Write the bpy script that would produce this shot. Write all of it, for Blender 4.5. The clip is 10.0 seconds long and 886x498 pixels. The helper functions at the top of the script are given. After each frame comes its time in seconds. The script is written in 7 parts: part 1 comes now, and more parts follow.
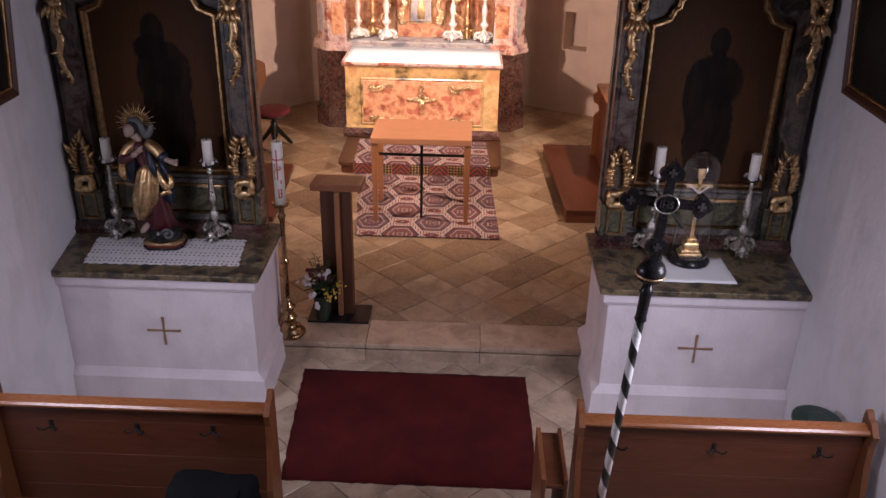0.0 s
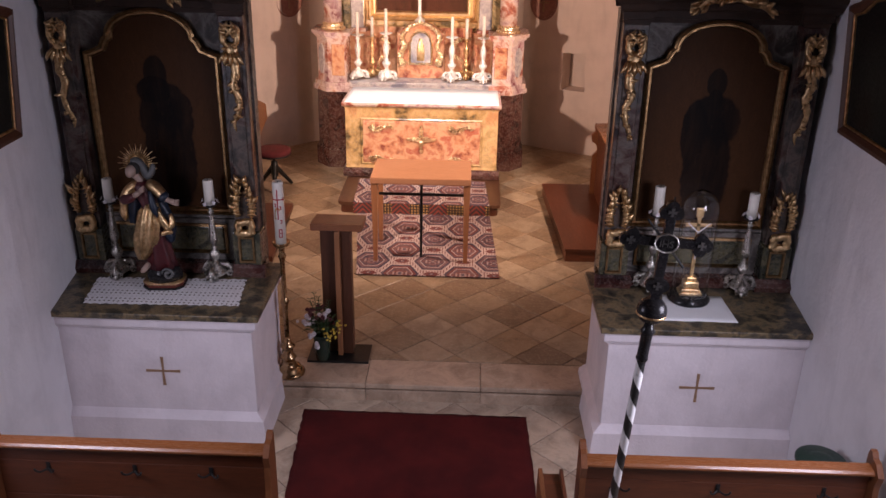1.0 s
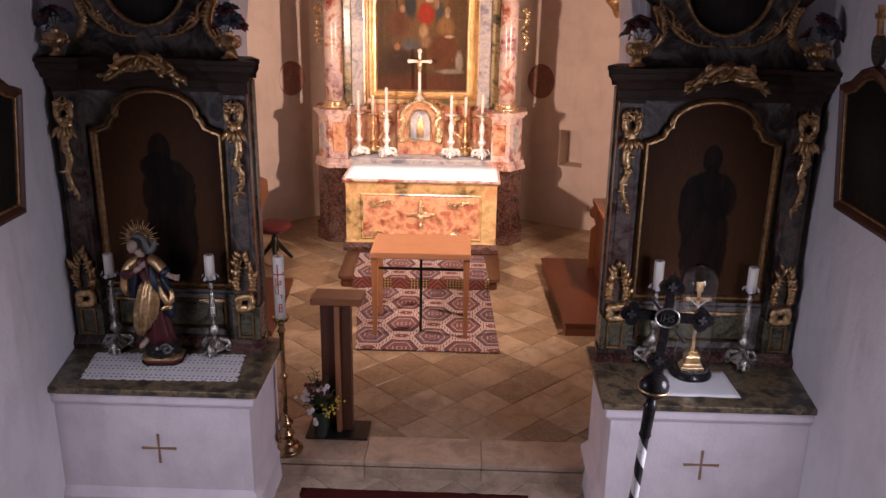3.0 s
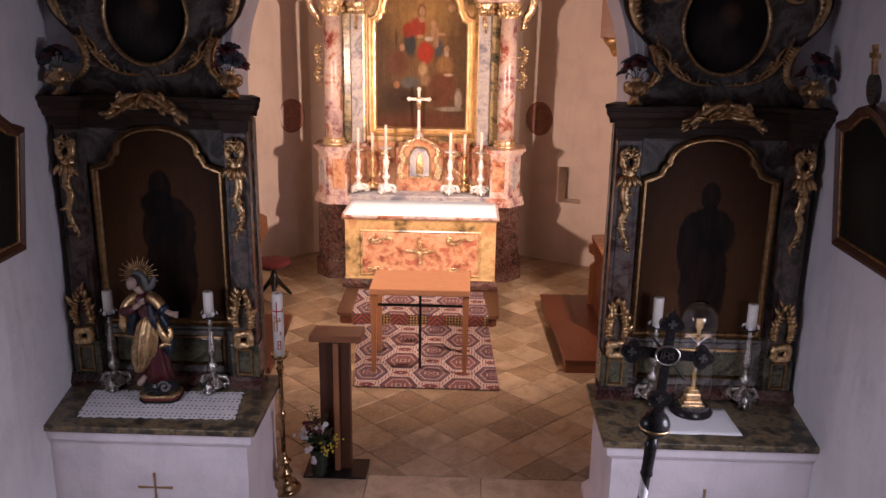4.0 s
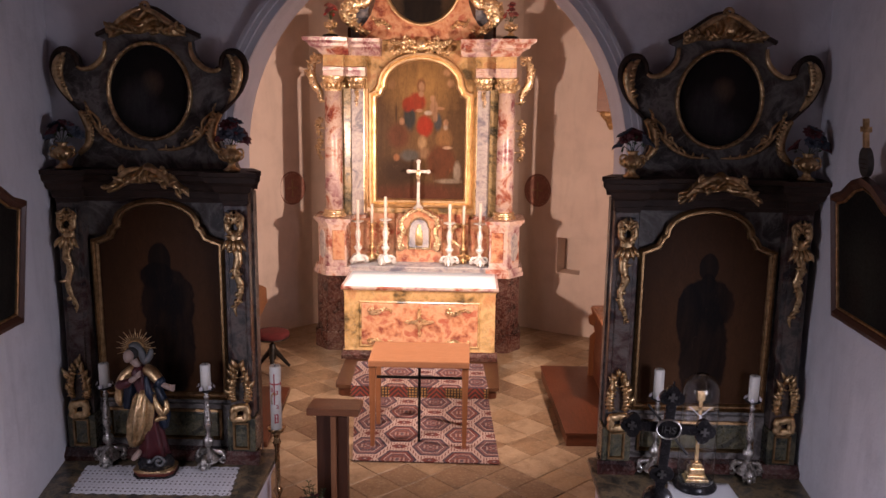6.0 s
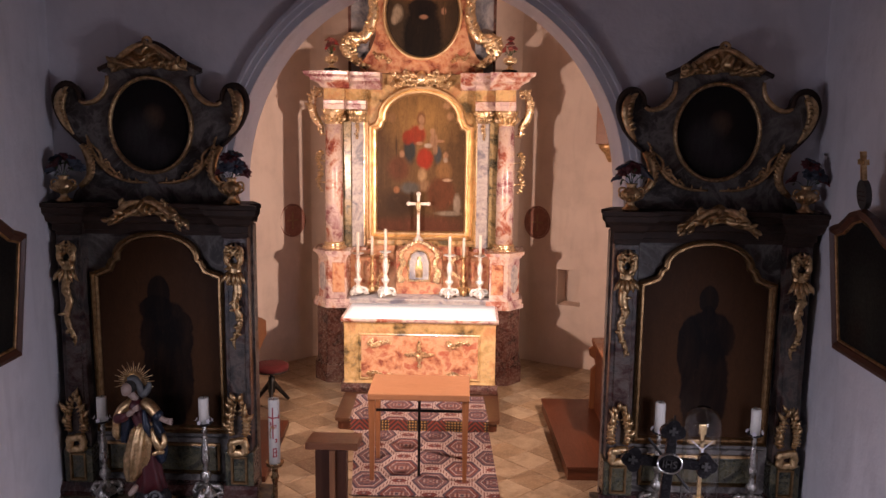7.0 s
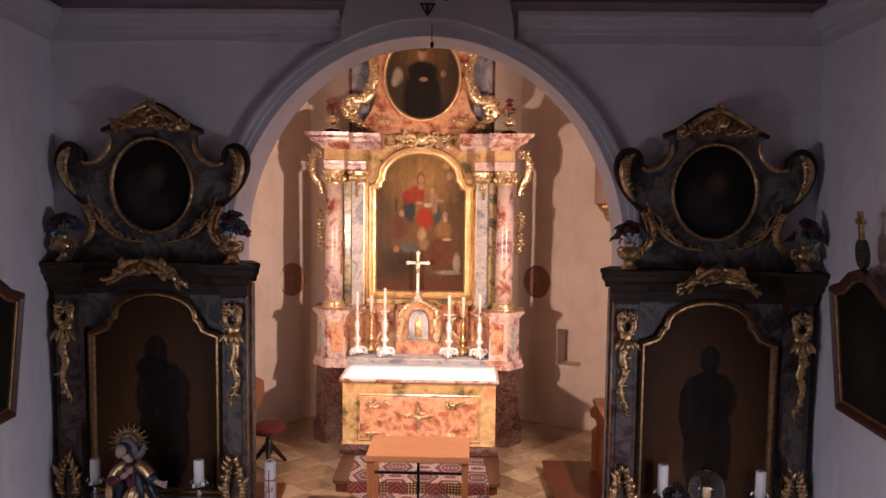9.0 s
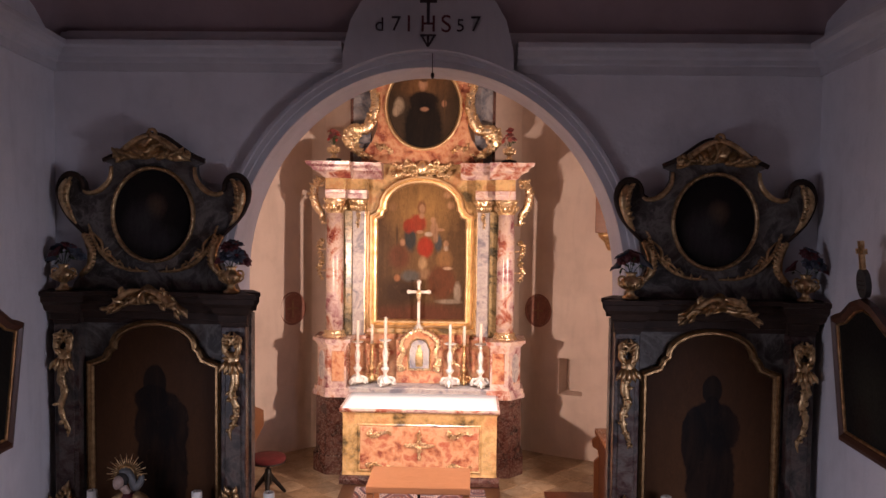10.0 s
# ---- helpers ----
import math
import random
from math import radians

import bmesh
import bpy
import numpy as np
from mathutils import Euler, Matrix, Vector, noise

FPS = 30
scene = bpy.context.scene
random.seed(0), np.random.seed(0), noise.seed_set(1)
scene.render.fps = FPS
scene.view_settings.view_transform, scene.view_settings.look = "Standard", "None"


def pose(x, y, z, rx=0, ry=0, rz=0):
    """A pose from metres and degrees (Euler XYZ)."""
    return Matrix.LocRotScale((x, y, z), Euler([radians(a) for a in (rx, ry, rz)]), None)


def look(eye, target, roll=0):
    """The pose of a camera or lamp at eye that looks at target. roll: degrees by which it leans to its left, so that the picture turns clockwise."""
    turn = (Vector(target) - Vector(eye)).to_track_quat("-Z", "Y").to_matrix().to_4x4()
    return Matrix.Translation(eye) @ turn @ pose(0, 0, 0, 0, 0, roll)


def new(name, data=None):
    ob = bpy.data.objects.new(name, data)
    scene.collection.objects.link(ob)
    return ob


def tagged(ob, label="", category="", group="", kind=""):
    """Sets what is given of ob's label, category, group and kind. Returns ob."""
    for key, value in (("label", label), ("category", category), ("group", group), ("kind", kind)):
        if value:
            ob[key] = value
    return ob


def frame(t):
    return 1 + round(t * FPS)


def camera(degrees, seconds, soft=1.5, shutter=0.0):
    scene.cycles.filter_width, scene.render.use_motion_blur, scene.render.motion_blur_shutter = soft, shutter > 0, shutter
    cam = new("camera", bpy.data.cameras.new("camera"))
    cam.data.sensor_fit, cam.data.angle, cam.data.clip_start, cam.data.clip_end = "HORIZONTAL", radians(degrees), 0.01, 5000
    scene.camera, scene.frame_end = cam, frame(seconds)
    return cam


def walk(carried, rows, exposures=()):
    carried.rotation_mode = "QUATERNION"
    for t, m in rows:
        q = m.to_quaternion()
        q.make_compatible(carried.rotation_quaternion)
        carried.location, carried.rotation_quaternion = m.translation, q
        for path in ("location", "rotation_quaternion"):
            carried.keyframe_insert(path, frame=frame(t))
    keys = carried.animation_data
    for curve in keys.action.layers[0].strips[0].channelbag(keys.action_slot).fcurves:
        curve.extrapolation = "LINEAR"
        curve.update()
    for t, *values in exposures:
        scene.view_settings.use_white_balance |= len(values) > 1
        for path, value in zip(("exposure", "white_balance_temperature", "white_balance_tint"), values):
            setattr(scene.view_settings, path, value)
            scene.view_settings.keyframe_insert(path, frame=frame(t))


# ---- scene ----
cam = camera(55.2, 10.0)
PATH = [
    (0, (0.085, 0.219, 3.855), (0.035, 2.018, 2.982), 1.1),
    (0.5, (0.077, 0.213, 3.856), (0.028, 2.032, 3.026), 1.1),
    (1, (0.076, 0.213, 3.862), (0.026, 2.05, 3.072), 1.0),
    (1.5, (0.07, 0.212, 3.863), (0.02, 2.066, 3.114), 1.0),
    (2, (0.064, 0.21, 3.863), (0.015, 2.079, 3.155), 1.0),
    (2.5, (0.07, 0.207, 3.865), (0.018, 2.091, 3.198), 0.9),
    (4, (0.067, 0.202, 3.877), (0.015, 2.126, 3.331), 0.9),
    (4.5, (0.071, 0.204, 3.88), (0.017, 2.138, 3.375), 0.8),
    (5, (0.077, 0.2, 3.881), (0.021, 2.145, 3.417), 0.8),
    (5.5, (0.073, 0.198, 3.885), (0.018, 2.152, 3.461), 0.8),
    (7, (0.083, 0.199, 3.894), (0.025, 2.173, 3.583), 0.7),
    (7.5, (0.082, 0.2, 3.895), (0.024, 2.18, 3.618), 0.7),
    (8, (0.088, 0.201, 3.896), (0.028, 2.185, 3.654), 0.7),
    (8.5, (0.086, 0.2, 3.895), (0.027, 2.188, 3.688), 0.7),
    (9, (0.088, 0.203, 3.896), (0.028, 2.194, 3.723), 0.7),
    (9.5, (0.091, 0.204, 3.899), (0.029, 2.199, 3.759), 0.7),
    (10, (0.094, 0.208, 3.902), (0.03, 2.204, 3.796), 0.7),
]
walk(cam, [(t, look(eye, target, roll)) for t, eye, target, roll in PATH])

# ---- world and light ----
world = bpy.data.worlds.new("world")
scene.world = world
world.use_nodes = True
wn = world.node_tree
sky = wn.nodes.new("ShaderNodeTexSky")
sky.sky_type, sky.sun_disc, sky.sun_elevation, sky.sun_rotation = "NISHITA", False, radians(25), radians(250)
wn.links.new(sky.outputs[0], wn.nodes["Background"].inputs[0])
wn.nodes["Background"].inputs[1].default_value = 0.1


def area_lamp(name, eye, target, power, colour, size, size_y):
    d = bpy.data.lights.new(name, "AREA")
    d.shape, d.size, d.size_y, d.energy, d.color, d.spread = "RECTANGLE", size, size_y, power, colour, radians(146)
    ob = new(name, d)
    ob.matrix_world = look(eye, target)
    return ob


WARM = (1.0, 0.69, 0.555)
COOL = (0.80, 0.765, 0.96)


def flood_lamp(eye, target, power, size=140, blend=0.8, colour=None, soft=0.07):
    d = bpy.data.lights.new("chancel_flood", "SPOT")
    d.energy, d.color, d.spot_size, d.spot_blend, d.shadow_soft_size = power, colour or WARM, radians(size), blend, soft
    ob = new("chancel_flood", d)
    ob.matrix_world = look(eye, target)


FLOODS = ((-2.30, 7.5, 2.8), (2.2, 7.9, 3.0))
# Slopes of the added plates that keep each flood off its own side.
BLOCKER_SLOPES = (0.045, -0.29)
flood_lamp(FLOODS[0], (1.2, 12.4, 1.6), 700, 136, 1.0)
flood_lamp(FLOODS[1], (-2.3, 12.4, 1.6), 990, 136, 1.0)
flood_lamp((-0.52, 9.2, 6.0), (-0.52, 11.25, 1.3), 800, 28, 0.5, (0.93, 0.95, 1.0), 0.10)
area_lamp("window_light", (-2.64, 3.42, 2.35), (-0.64, 4.32, 0.80), 33, COOL, 0.9, 0.9)
area_lamp("window_light", (2.36, 3.42, 2.35), (0.36, 4.32, 0.80), 47, COOL, 0.9, 0.9)


# ---- materials ----
class Nodes:
    def __init__(self, name):
        self.m = bpy.data.materials.new(name)
        self.m.use_nodes = True
        self.t = self.m.node_tree
        self.p = self.t.nodes["Principled BSDF"]
        self.c = self.add("ShaderNodeTexCoord").outputs["Object"]

    def add(self, kind, **props):
        n = self.t.nodes.new(kind)
        for k, v in props.items():
            setattr(n, k, v)
        return n

    def put(self, socket, v):
        if isinstance(v, bpy.types.NodeSocket):
            self.t.links.new(v, socket)
        else:
            socket.default_value = v

    def maths(self, op, a, b=0.0, c=0.0):
        n = self.add("ShaderNodeMath", operation=op)
        for s, v in zip(n.inputs, (a, b, c)):
            self.put(s, v)
        return n.outputs[0]

    def noise(self, scale, detail=4.0, rough=0.6, warp=0.0, at=None):
        n = self.add("ShaderNodeTexNoise")
        self.put(n.inputs["Vector"], at or self.c)
        n.inputs["Scale"].default_value, n.inputs["Detail"].default_value = scale, detail
        n.inputs["Roughness"].default_value, n.inputs["Distortion"].default_value = rough, warp
        return n.outputs["Fac"]

    def ramp(self, fac, stops):
        n = self.add("ShaderNodeValToRGB")
        e = n.color_ramp.elements
        while len(e) < len(stops):
            e.new(0.5)
        for el, (pos, col) in zip(e, stops):
            el.position, el.color = pos, (*col, 1)
        self.put(n.inputs[0], fac)
        return n.outputs[0]

    def span(self, v, a, b, lo=0.0, hi=1.0):
        n = self.add("ShaderNodeMapRange")
        for s, x in zip(n.inputs, (v, a, b, lo, hi)):
            self.put(s, x)
        return n.outputs[0]

    def mix(self, fac, a, b, blend="MIX"):
        n = self.add("ShaderNodeMix", data_type="RGBA", blend_type=blend)
        self.put(n.inputs[0], fac)
        self.put(n.inputs[6], a if isinstance(a, bpy.types.NodeSocket) else (*a, 1))
        self.put(n.inputs[7], b if isinstance(b, bpy.types.NodeSocket) else (*b, 1))
        return n.outputs[2]

    def stretch(self, x, y, z):
        n = self.add("ShaderNodeMapping")
        self.put(n.inputs[0], self.c)
        n.inputs["Scale"].default_value = (x, y, z)
        return n.outputs[0]

    def xyz(self):
        n = self.add("ShaderNodeSeparateXYZ")
        self.put(n.inputs[0], self.c)
        return n.outputs

    def random(self):
        return self.add("ShaderNodeObjectInfo").outputs["Random"]

    def done(self, colour, rough=0.5, metal=0.0, bump=None, strength=0.2, distance=0.01, spec=0.5):
        self.put(self.p.inputs["Base Color"], colour if isinstance(colour, bpy.types.NodeSocket) else (*colour, 1))
        self.put(self.p.inputs["Roughness"], rough)
        self.p.inputs["Metallic"].default_value = metal
        self.p.inputs["Specular IOR Level"].default_value = spec
        if bump is not None:
            n = self.add("ShaderNodeBump")
            n.inputs["Strength"].default_value, n.inputs["Distance"].default_value = strength, distance
            self.put(n.inputs["Height"], bump)
            self.t.links.new(n.outputs[0], self.p.inputs["Normal"])
        return self.m


def plain(name, a, b, scale=6.0, rough=0.6, metal=0.0, strength=0.2, fine=60.0):
    n = Nodes(name)
    big, small = n.noise(scale), n.noise(fine, 3)
    col = n.mix(n.span(big, 0.35, 0.65), a, b)
    col = n.mix(n.span(small, 0.3, 0.7, 0.0, 0.35), col, tuple(0.72 * x for x in a))
    return n.done(col, n.span(small, 0.3, 0.7, rough - 0.08, rough + 0.08), metal, small, strength, 0.004)


def marble(name, stops, scale=5.0, vein=(0.6, 0.55, 0.5), vein_amount=0.5, rough=0.22, warp=0.7, spec=0.45):
    n = Nodes(name)
    f = n.noise(scale * 0.75, 6, 0.58, warp)
    col = n.ramp(f, [(0.5 + (p - 0.52) * 0.5, c) for p, c in stops])
    w = n.maths("ABSOLUTE", n.maths("SUBTRACT", n.noise(scale * 0.8, 6, 0.6, 2.2), 0.5))
    col = n.mix(n.span(w, 0.0, 0.035, vein_amount, 0.0), col, vein)
    spots = n.noise(scale * 7, 4)
    col = n.mix(n.span(spots, 0.55, 0.72, 0.0, 0.45), col, stops[0][1])
    return n.done(col, n.span(spots, 0.3, 0.7, rough - 0.05, rough + 0.12), 0.0, spots, 0.04, 0.003, spec)


def wood(name, a, b, axis="x", rough=0.4, grain=18.0):
    n = Nodes(name)
    s = {"x": (0.5, 6, 6), "y": (6, 0.5, 6), "z": (6, 6, 0.5)}[axis]
    at = n.stretch(*s)
    f = n.noise(grain * 0.35, 5, 0.6, 1.2, at)
    g = n.noise(grain * 2.2, 3, 0.7, 0.4, at)
    col = n.mix(n.span(f, 0.3, 0.7), a, b)
    col = n.mix(n.span(g, 0.4, 0.75, 0.0, 0.5), col, tuple(0.6 * x for x in b))
    col = n.mix(n.span(n.noise(2.0), 0.3, 0.7, 0.0, 0.25), col, tuple(0.7 * x for x in a))
    return n.done(col, n.span(g, 0.3, 0.7, rough - 0.06, rough + 0.1), 0.0, g, 0.08, 0.002)


def metal(name, a, b, rough=0.25, scale=30.0, strength=0.35, amount=1.0):
    n = Nodes(name)
    f, g = n.noise(scale, 4), n.noise(scale * 0.2, 3)
    col = n.mix(n.span(f, 0.35, 0.7), a, b)
    col = n.mix(n.span(g, 0.5, 0.75, 0.0, 0.5), col, tuple(0.45 * x for x in b))
    return n.done(col, n.span(f, 0.3, 0.7, rough, rough + 0.2), amount, f, strength, 0.006)


def plaster(name, a, b, strength=0.25):
    n = Nodes(name)
    big, mid, fine = n.noise(0.9, 5), n.noise(3.2, 5), n.noise(45, 4)
    col = n.mix(n.span(big, 0.35, 0.65), a, b)
    col = n.mix(n.span(mid, 0.48, 0.72, 0.0, 0.34), col, tuple(0.72 * x for x in b))
    streak = n.noise(2.6, 6, 0.62, 0.8, n.stretch(1.5, 1.5, 0.35))
    col = n.mix(n.span(streak, 0.52, 0.75, 0.0, 0.28), col, tuple(0.66 * x for x in b))
    col = n.mix(n.span(streak, 0.26, 0.42, 0.22, 0.0), col, tuple(min(0.85, 1.14 * x) for x in a))
    h = n.maths("ADD", n.maths("ADD", n.maths("MULTIPLY", mid, 2.4), n.maths("MULTIPLY", big, 5.0)), n.maths("MULTIPLY", fine, 0.4))
    return n.done(col, 0.85, 0.0, h, strength, 0.012)


def stone_tile(name, stops, rough=0.35, island=False):
    n = Nodes(name)
    r = n.add("ShaderNodeNewGeometry").outputs["Random Per Island"] if island else n.random()
    off = n.add("ShaderNodeVectorMath", operation="ADD")
    n.put(off.inputs[0], n.c)
    n.put(off.inputs[1], n.maths("MULTIPLY", r, 40.0))
    at = off.outputs[0]
    base = n.ramp(r, stops)
    cloud = n.noise(4.0, 6, 0.65, 0.8, at)
    fine = n.noise(38, 4, 0.6, 0.0, at)
    col = n.mix(n.span(cloud, 0.42, 0.66, 0.0, 0.52), base, (0.13, 0.088, 0.055))
    blot = n.noise(11.0, 5, 0.7, 1.2, at)
    col = n.mix(n.span(blot, 0.54, 0.68, 0.0, 0.32), col, (0.10, 0.066, 0.042))
    col = n.mix(n.span(fine, 0.5, 0.72, 0.0, 0.4), col, (0.46, 0.40, 0.31))
    return n.done(col, n.span(cloud, 0.3, 0.7, rough - 0.06, rough + 0.2), 0.0, fine, 0.12, 0.004)


def painting(name, base, edge, blobs, hx, hz, rough=0.5, wobble=0.40):
    """A dark old canvas with soft plain patches: (x, z, half width, half height, softness, colour)."""
    n = Nodes(name)
    x, _, z = n.xyz()

    def field(cx, cz, rx, rz):
        u = n.maths("DIVIDE", n.maths("SUBTRACT", x, cx), rx)
        v = n.maths("DIVIDE", n.maths("SUBTRACT", z, cz), rz)
        return n.maths("SQRT", n.maths("ADD", n.maths("MULTIPLY", u, u), n.maths("MULTIPLY", v, v)))

    wob = n.maths("ADD", n.maths("MULTIPLY", n.maths("SUBTRACT", n.noise(13, 5), 0.5), wobble), n.maths("MULTIPLY", n.maths("SUBTRACT", n.noise(34, 4), 0.5), 0.12))
    col = n.mix(n.span(n.maths("ADD", field(0, 0, hx, hz), wob), 0.2, 1.1), base, edge)
    for cx, cz, rx, rz, soft, c in blobs:
        f = n.maths("ADD", field(cx, cz, rx, rz), wob)
        col = n.mix(n.span(f, 1 - soft, 1 + soft, 0.95, 0.0), col, c)
    stroke, age = n.noise(26, 5, 0.7, 1.6, n.stretch(1.0, 1.0, 0.4)), n.noise(5, 5, 0.65, 0.6, n.stretch(1.6, 1.0, 0.35))
    col = n.mix(n.span(stroke, 0.45, 0.75, 0.0, 0.35), col, tuple(0.55 * q for q in edge))
    col = n.mix(n.span(stroke, 0.28, 0.42, 0.14, 0.0), col, tuple(min(1.0, 1.9 * q) for q in base))
    col = n.mix(n.span(age, 0.45, 0.70, 0.0, 0.45), col, edge)
    crack = n.noise(60, 3)
    col = n.mix(n.span(crack, 0.5, 0.75, 0.0, 0.15), col, tuple(0.5 * q for q in edge))
    return n.done(col, n.span(crack, 0.3, 0.7, rough - 0.05, rough + 0.15), 0.0, crack, 0.05, 0.002, 0.05)


def rug_material():
    """Offset rows of long hexagons with a symmetrical mosaic, on a pale ground with a comb of short dark strokes."""
    n = Nodes("patterned_rug_weave")
    x, y, z = n.xyz()
    x, y = n.maths("SUBTRACT", x, 0.064), n.maths("SUBTRACT", y, 0.461)
    w, h = 0.65, 0.63

    def off(v, period, shift):
        f = n.maths("FRACT", n.maths("ADD", n.maths("DIVIDE", v, period), shift))
        return n.maths("MULTIPLY", n.maths("ABSOLUTE", n.maths("SUBTRACT", f, 0.5)), period)

    def hexagon(u, v):
        d = n.maths("MAXIMUM", n.maths("DIVIDE", v, 0.21), n.maths("DIVIDE", n.maths("ADD", u, n.maths("MULTIPLY", v, 0.476)), 0.20))
        return n.maths("DIVIDE", n.maths("FLOOR", n.maths("MULTIPLY", d, 20.0)), 20.0)

    def mosaic(u, v):
        c = n.add("ShaderNodeCombineXYZ")
        for k, q in enumerate((u, v)):
            n.put(c.inputs[k], n.maths("FLOOR", n.maths("DIVIDE", q, 0.019)))
        white = n.add("ShaderNodeTexWhiteNoise", noise_dimensions="2D")
        n.put(white.inputs["Vector"], c.outputs[0])
        return white.outputs["Value"]

    u1, v1, u2, v2 = off(x, w, 0.5), off(y, h, 0.5), off(x, w, 0.0), off(y, h, 0.0)
    one, two = hexagon(u1, v1), hexagon(u2, v2)
    red, navy, cream, rust, mauve = (0.11, 0.018, 0.017), (0.024, 0.021, 0.048), (0.42, 0.34, 0.32), (0.15, 0.040, 0.024), (0.13, 0.065, 0.075)
    rings = [(0.0, cream), (0.06, red), (0.14, navy), (0.24, mauve), (0.32, navy), (0.62, cream), (0.68, mauve), (0.82, navy)]
    other = [(0.0, navy), (0.08, cream), (0.16, red), (0.30, rust), (0.42, mauve), (0.62, cream), (0.68, red), (0.82, navy)]
    a, b = n.ramp(one, rings), n.ramp(two, other)
    a.node.color_ramp.interpolation = b.node.color_ramp.interpolation = "CONSTANT"
    bits = [(0.0, navy), (0.25, mauve), (0.45, red), (0.62, cream), (0.74, navy), (0.88, rust)]
    ma, mb = n.ramp(mosaic(u1, v1), bits), n.ramp(mosaic(u2, v2), bits)
    ma.node.color_ramp.interpolation = mb.node.color_ramp.interpolation = "CONSTANT"
    a = n.mix(n.maths("MULTIPLY", n.maths("LESS_THAN", one, 0.60), 0.6), a, ma)
    b = n.mix(n.maths("MULTIPLY", n.maths("LESS_THAN", two, 0.60), 0.6), b, mb)
    first = n.maths("LESS_THAN", one, two)
    col = n.mix(first, b, a)
    near = n.maths("MINIMUM", one, two)
    ground = n.maths("GREATER_THAN", near, 0.97)
    col = n.mix(ground, col, cream)
    ground = n.maths("GREATER_THAN", near, 1.06)
    comb = n.maths("LESS_THAN", n.maths("FRACT", n.maths("DIVIDE", x, 0.030)), 0.34)
    col = n.mix(n.maths("MULTIPLY", ground, comb), col, (0.10, 0.020, 0.022))
    rim = n.maths("GREATER_THAN", near, 1.32)
    col = n.mix(rim, col, cream)

    def star(sx, sy):
        return n.maths("MAXIMUM", n.maths("ADD", off(x, w, sx), off(y, h, sy)), n.maths("MULTIPLY", off(y, h, sy), 1.9))

    d = n.maths("MINIMUM", star(0.0, 0.5), star(0.5, 0.0))
    col = n.mix(n.maths("LESS_THAN", d, 0.105), col, cream)
    col = n.mix(n.maths("LESS_THAN", d, 0.090), col, red)
    col = n.mix(n.maths("LESS_THAN", d, 0.034), col, navy)
    col = n.mix(n.maths("LESS_THAN", d, 0.016), col, cream)
    knot = n.noise(230, 2)
    col = n.mix(n.span(knot, 0.35, 0.7, 0.0, 0.40), col, (0.12, 0.06, 0.055))
    col = n.mix(n.span(n.noise(3.0), 0.4, 0.7, 0.0, 0.25), col, (0.20, 0.11, 0.10))
    return n.done(col, 0.95, 0.0, knot, 0.5, 0.004)


def rug_border_material():
    """Dark border with small ochre dots and red chevrons."""
    n = Nodes("dotted_rug_border")
    x, y, z = n.xyz()
    a = n.maths("ABSOLUTE", n.maths("SUBTRACT", n.maths("FRACT", n.maths("DIVIDE", x, 0.036)), 0.5))
    b = n.maths("ABSOLUTE", n.maths("SUBTRACT", n.maths("FRACT", n.maths("DIVIDE", z, 0.034)), 0.5))
    dot = n.maths("LESS_THAN", n.maths("ADD", a, b), 0.34)
    tent = n.maths("MULTIPLY", n.maths("ABSOLUTE", n.maths("SUBTRACT", n.maths("FRACT", n.maths("DIVIDE", x, 0.46)), 0.5)), 0.46)
    chevron = n.maths("LESS_THAN", n.maths("FRACT", n.maths("DIVIDE", n.maths("ADD", tent, z), 0.06)), 0.5)
    near = n.maths("LESS_THAN", tent, 0.11)
    col = n.mix(dot, (0.035, 0.020, 0.014), (0.36, 0.21, 0.06))
    col = n.mix(near, col, n.mix(chevron, (0.16, 0.03, 0.02), (0.04, 0.02, 0.02)))
    return n.done(col, 0.95, 0.0, n.noise(200, 2), 0.4, 0.004)


def lace_material():
    n = Nodes("white_lace_cloth")
    x, y, _ = n.xyz()
    a = n.maths("ABSOLUTE", n.maths("SUBTRACT", n.maths("FRACT", n.maths("DIVIDE", x, 0.034)), 0.5))
    b = n.maths("ABSOLUTE", n.maths("SUBTRACT", n.maths("FRACT", n.maths("DIVIDE", y, 0.042)), 0.5))
    hole = n.maths("LESS_THAN", n.maths("ADD", n.maths("MULTIPLY", a, a), n.maths("MULTIPLY", b, b)), 0.055)
    band = n.maths("LESS_THAN", n.maths("FRACT", n.maths("DIVIDE", y, 0.126)), 0.30)
    hole = n.maths("MULTIPLY", hole, n.maths("SUBTRACT", 1.0, n.maths("MULTIPLY", band, 0.8)))
    thread = n.noise(160, 3)
    col = n.mix(hole, (0.78, 0.77, 0.78), (0.20, 0.18, 0.155))
    col = n.mix(n.span(thread, 0.4, 0.7, 0.0, 0.3), col, (0.5, 0.49, 0.5))
    return n.done(col, 0.9, 0.0, n.maths("SUBTRACT", thread, n.maths("MULTIPLY", hole, 1.5)), 0.5, 0.004)


def stripe_material():
    n = Nodes("black_white_spiral_paint")
    x, y, z = n.xyz()
    turn = n.maths("DIVIDE", n.maths("ARCTAN2", y, x), 2 * math.pi)
    f = n.maths("FRACT", n.maths("ADD", turn, n.maths("DIVIDE", z, 0.19)))
    worn = n.noise(45, 4)
    col = n.mix(n.maths("GREATER_THAN", f, 0.5), (0.015, 0.014, 0.014), (0.72, 0.71, 0.70))
    col = n.mix(n.span(worn, 0.55, 0.75, 0.0, 0.5), col, (0.2, 0.19, 0.18))
    return n.done(col, 0.4, 0.0, worn, 0.1, 0.002)


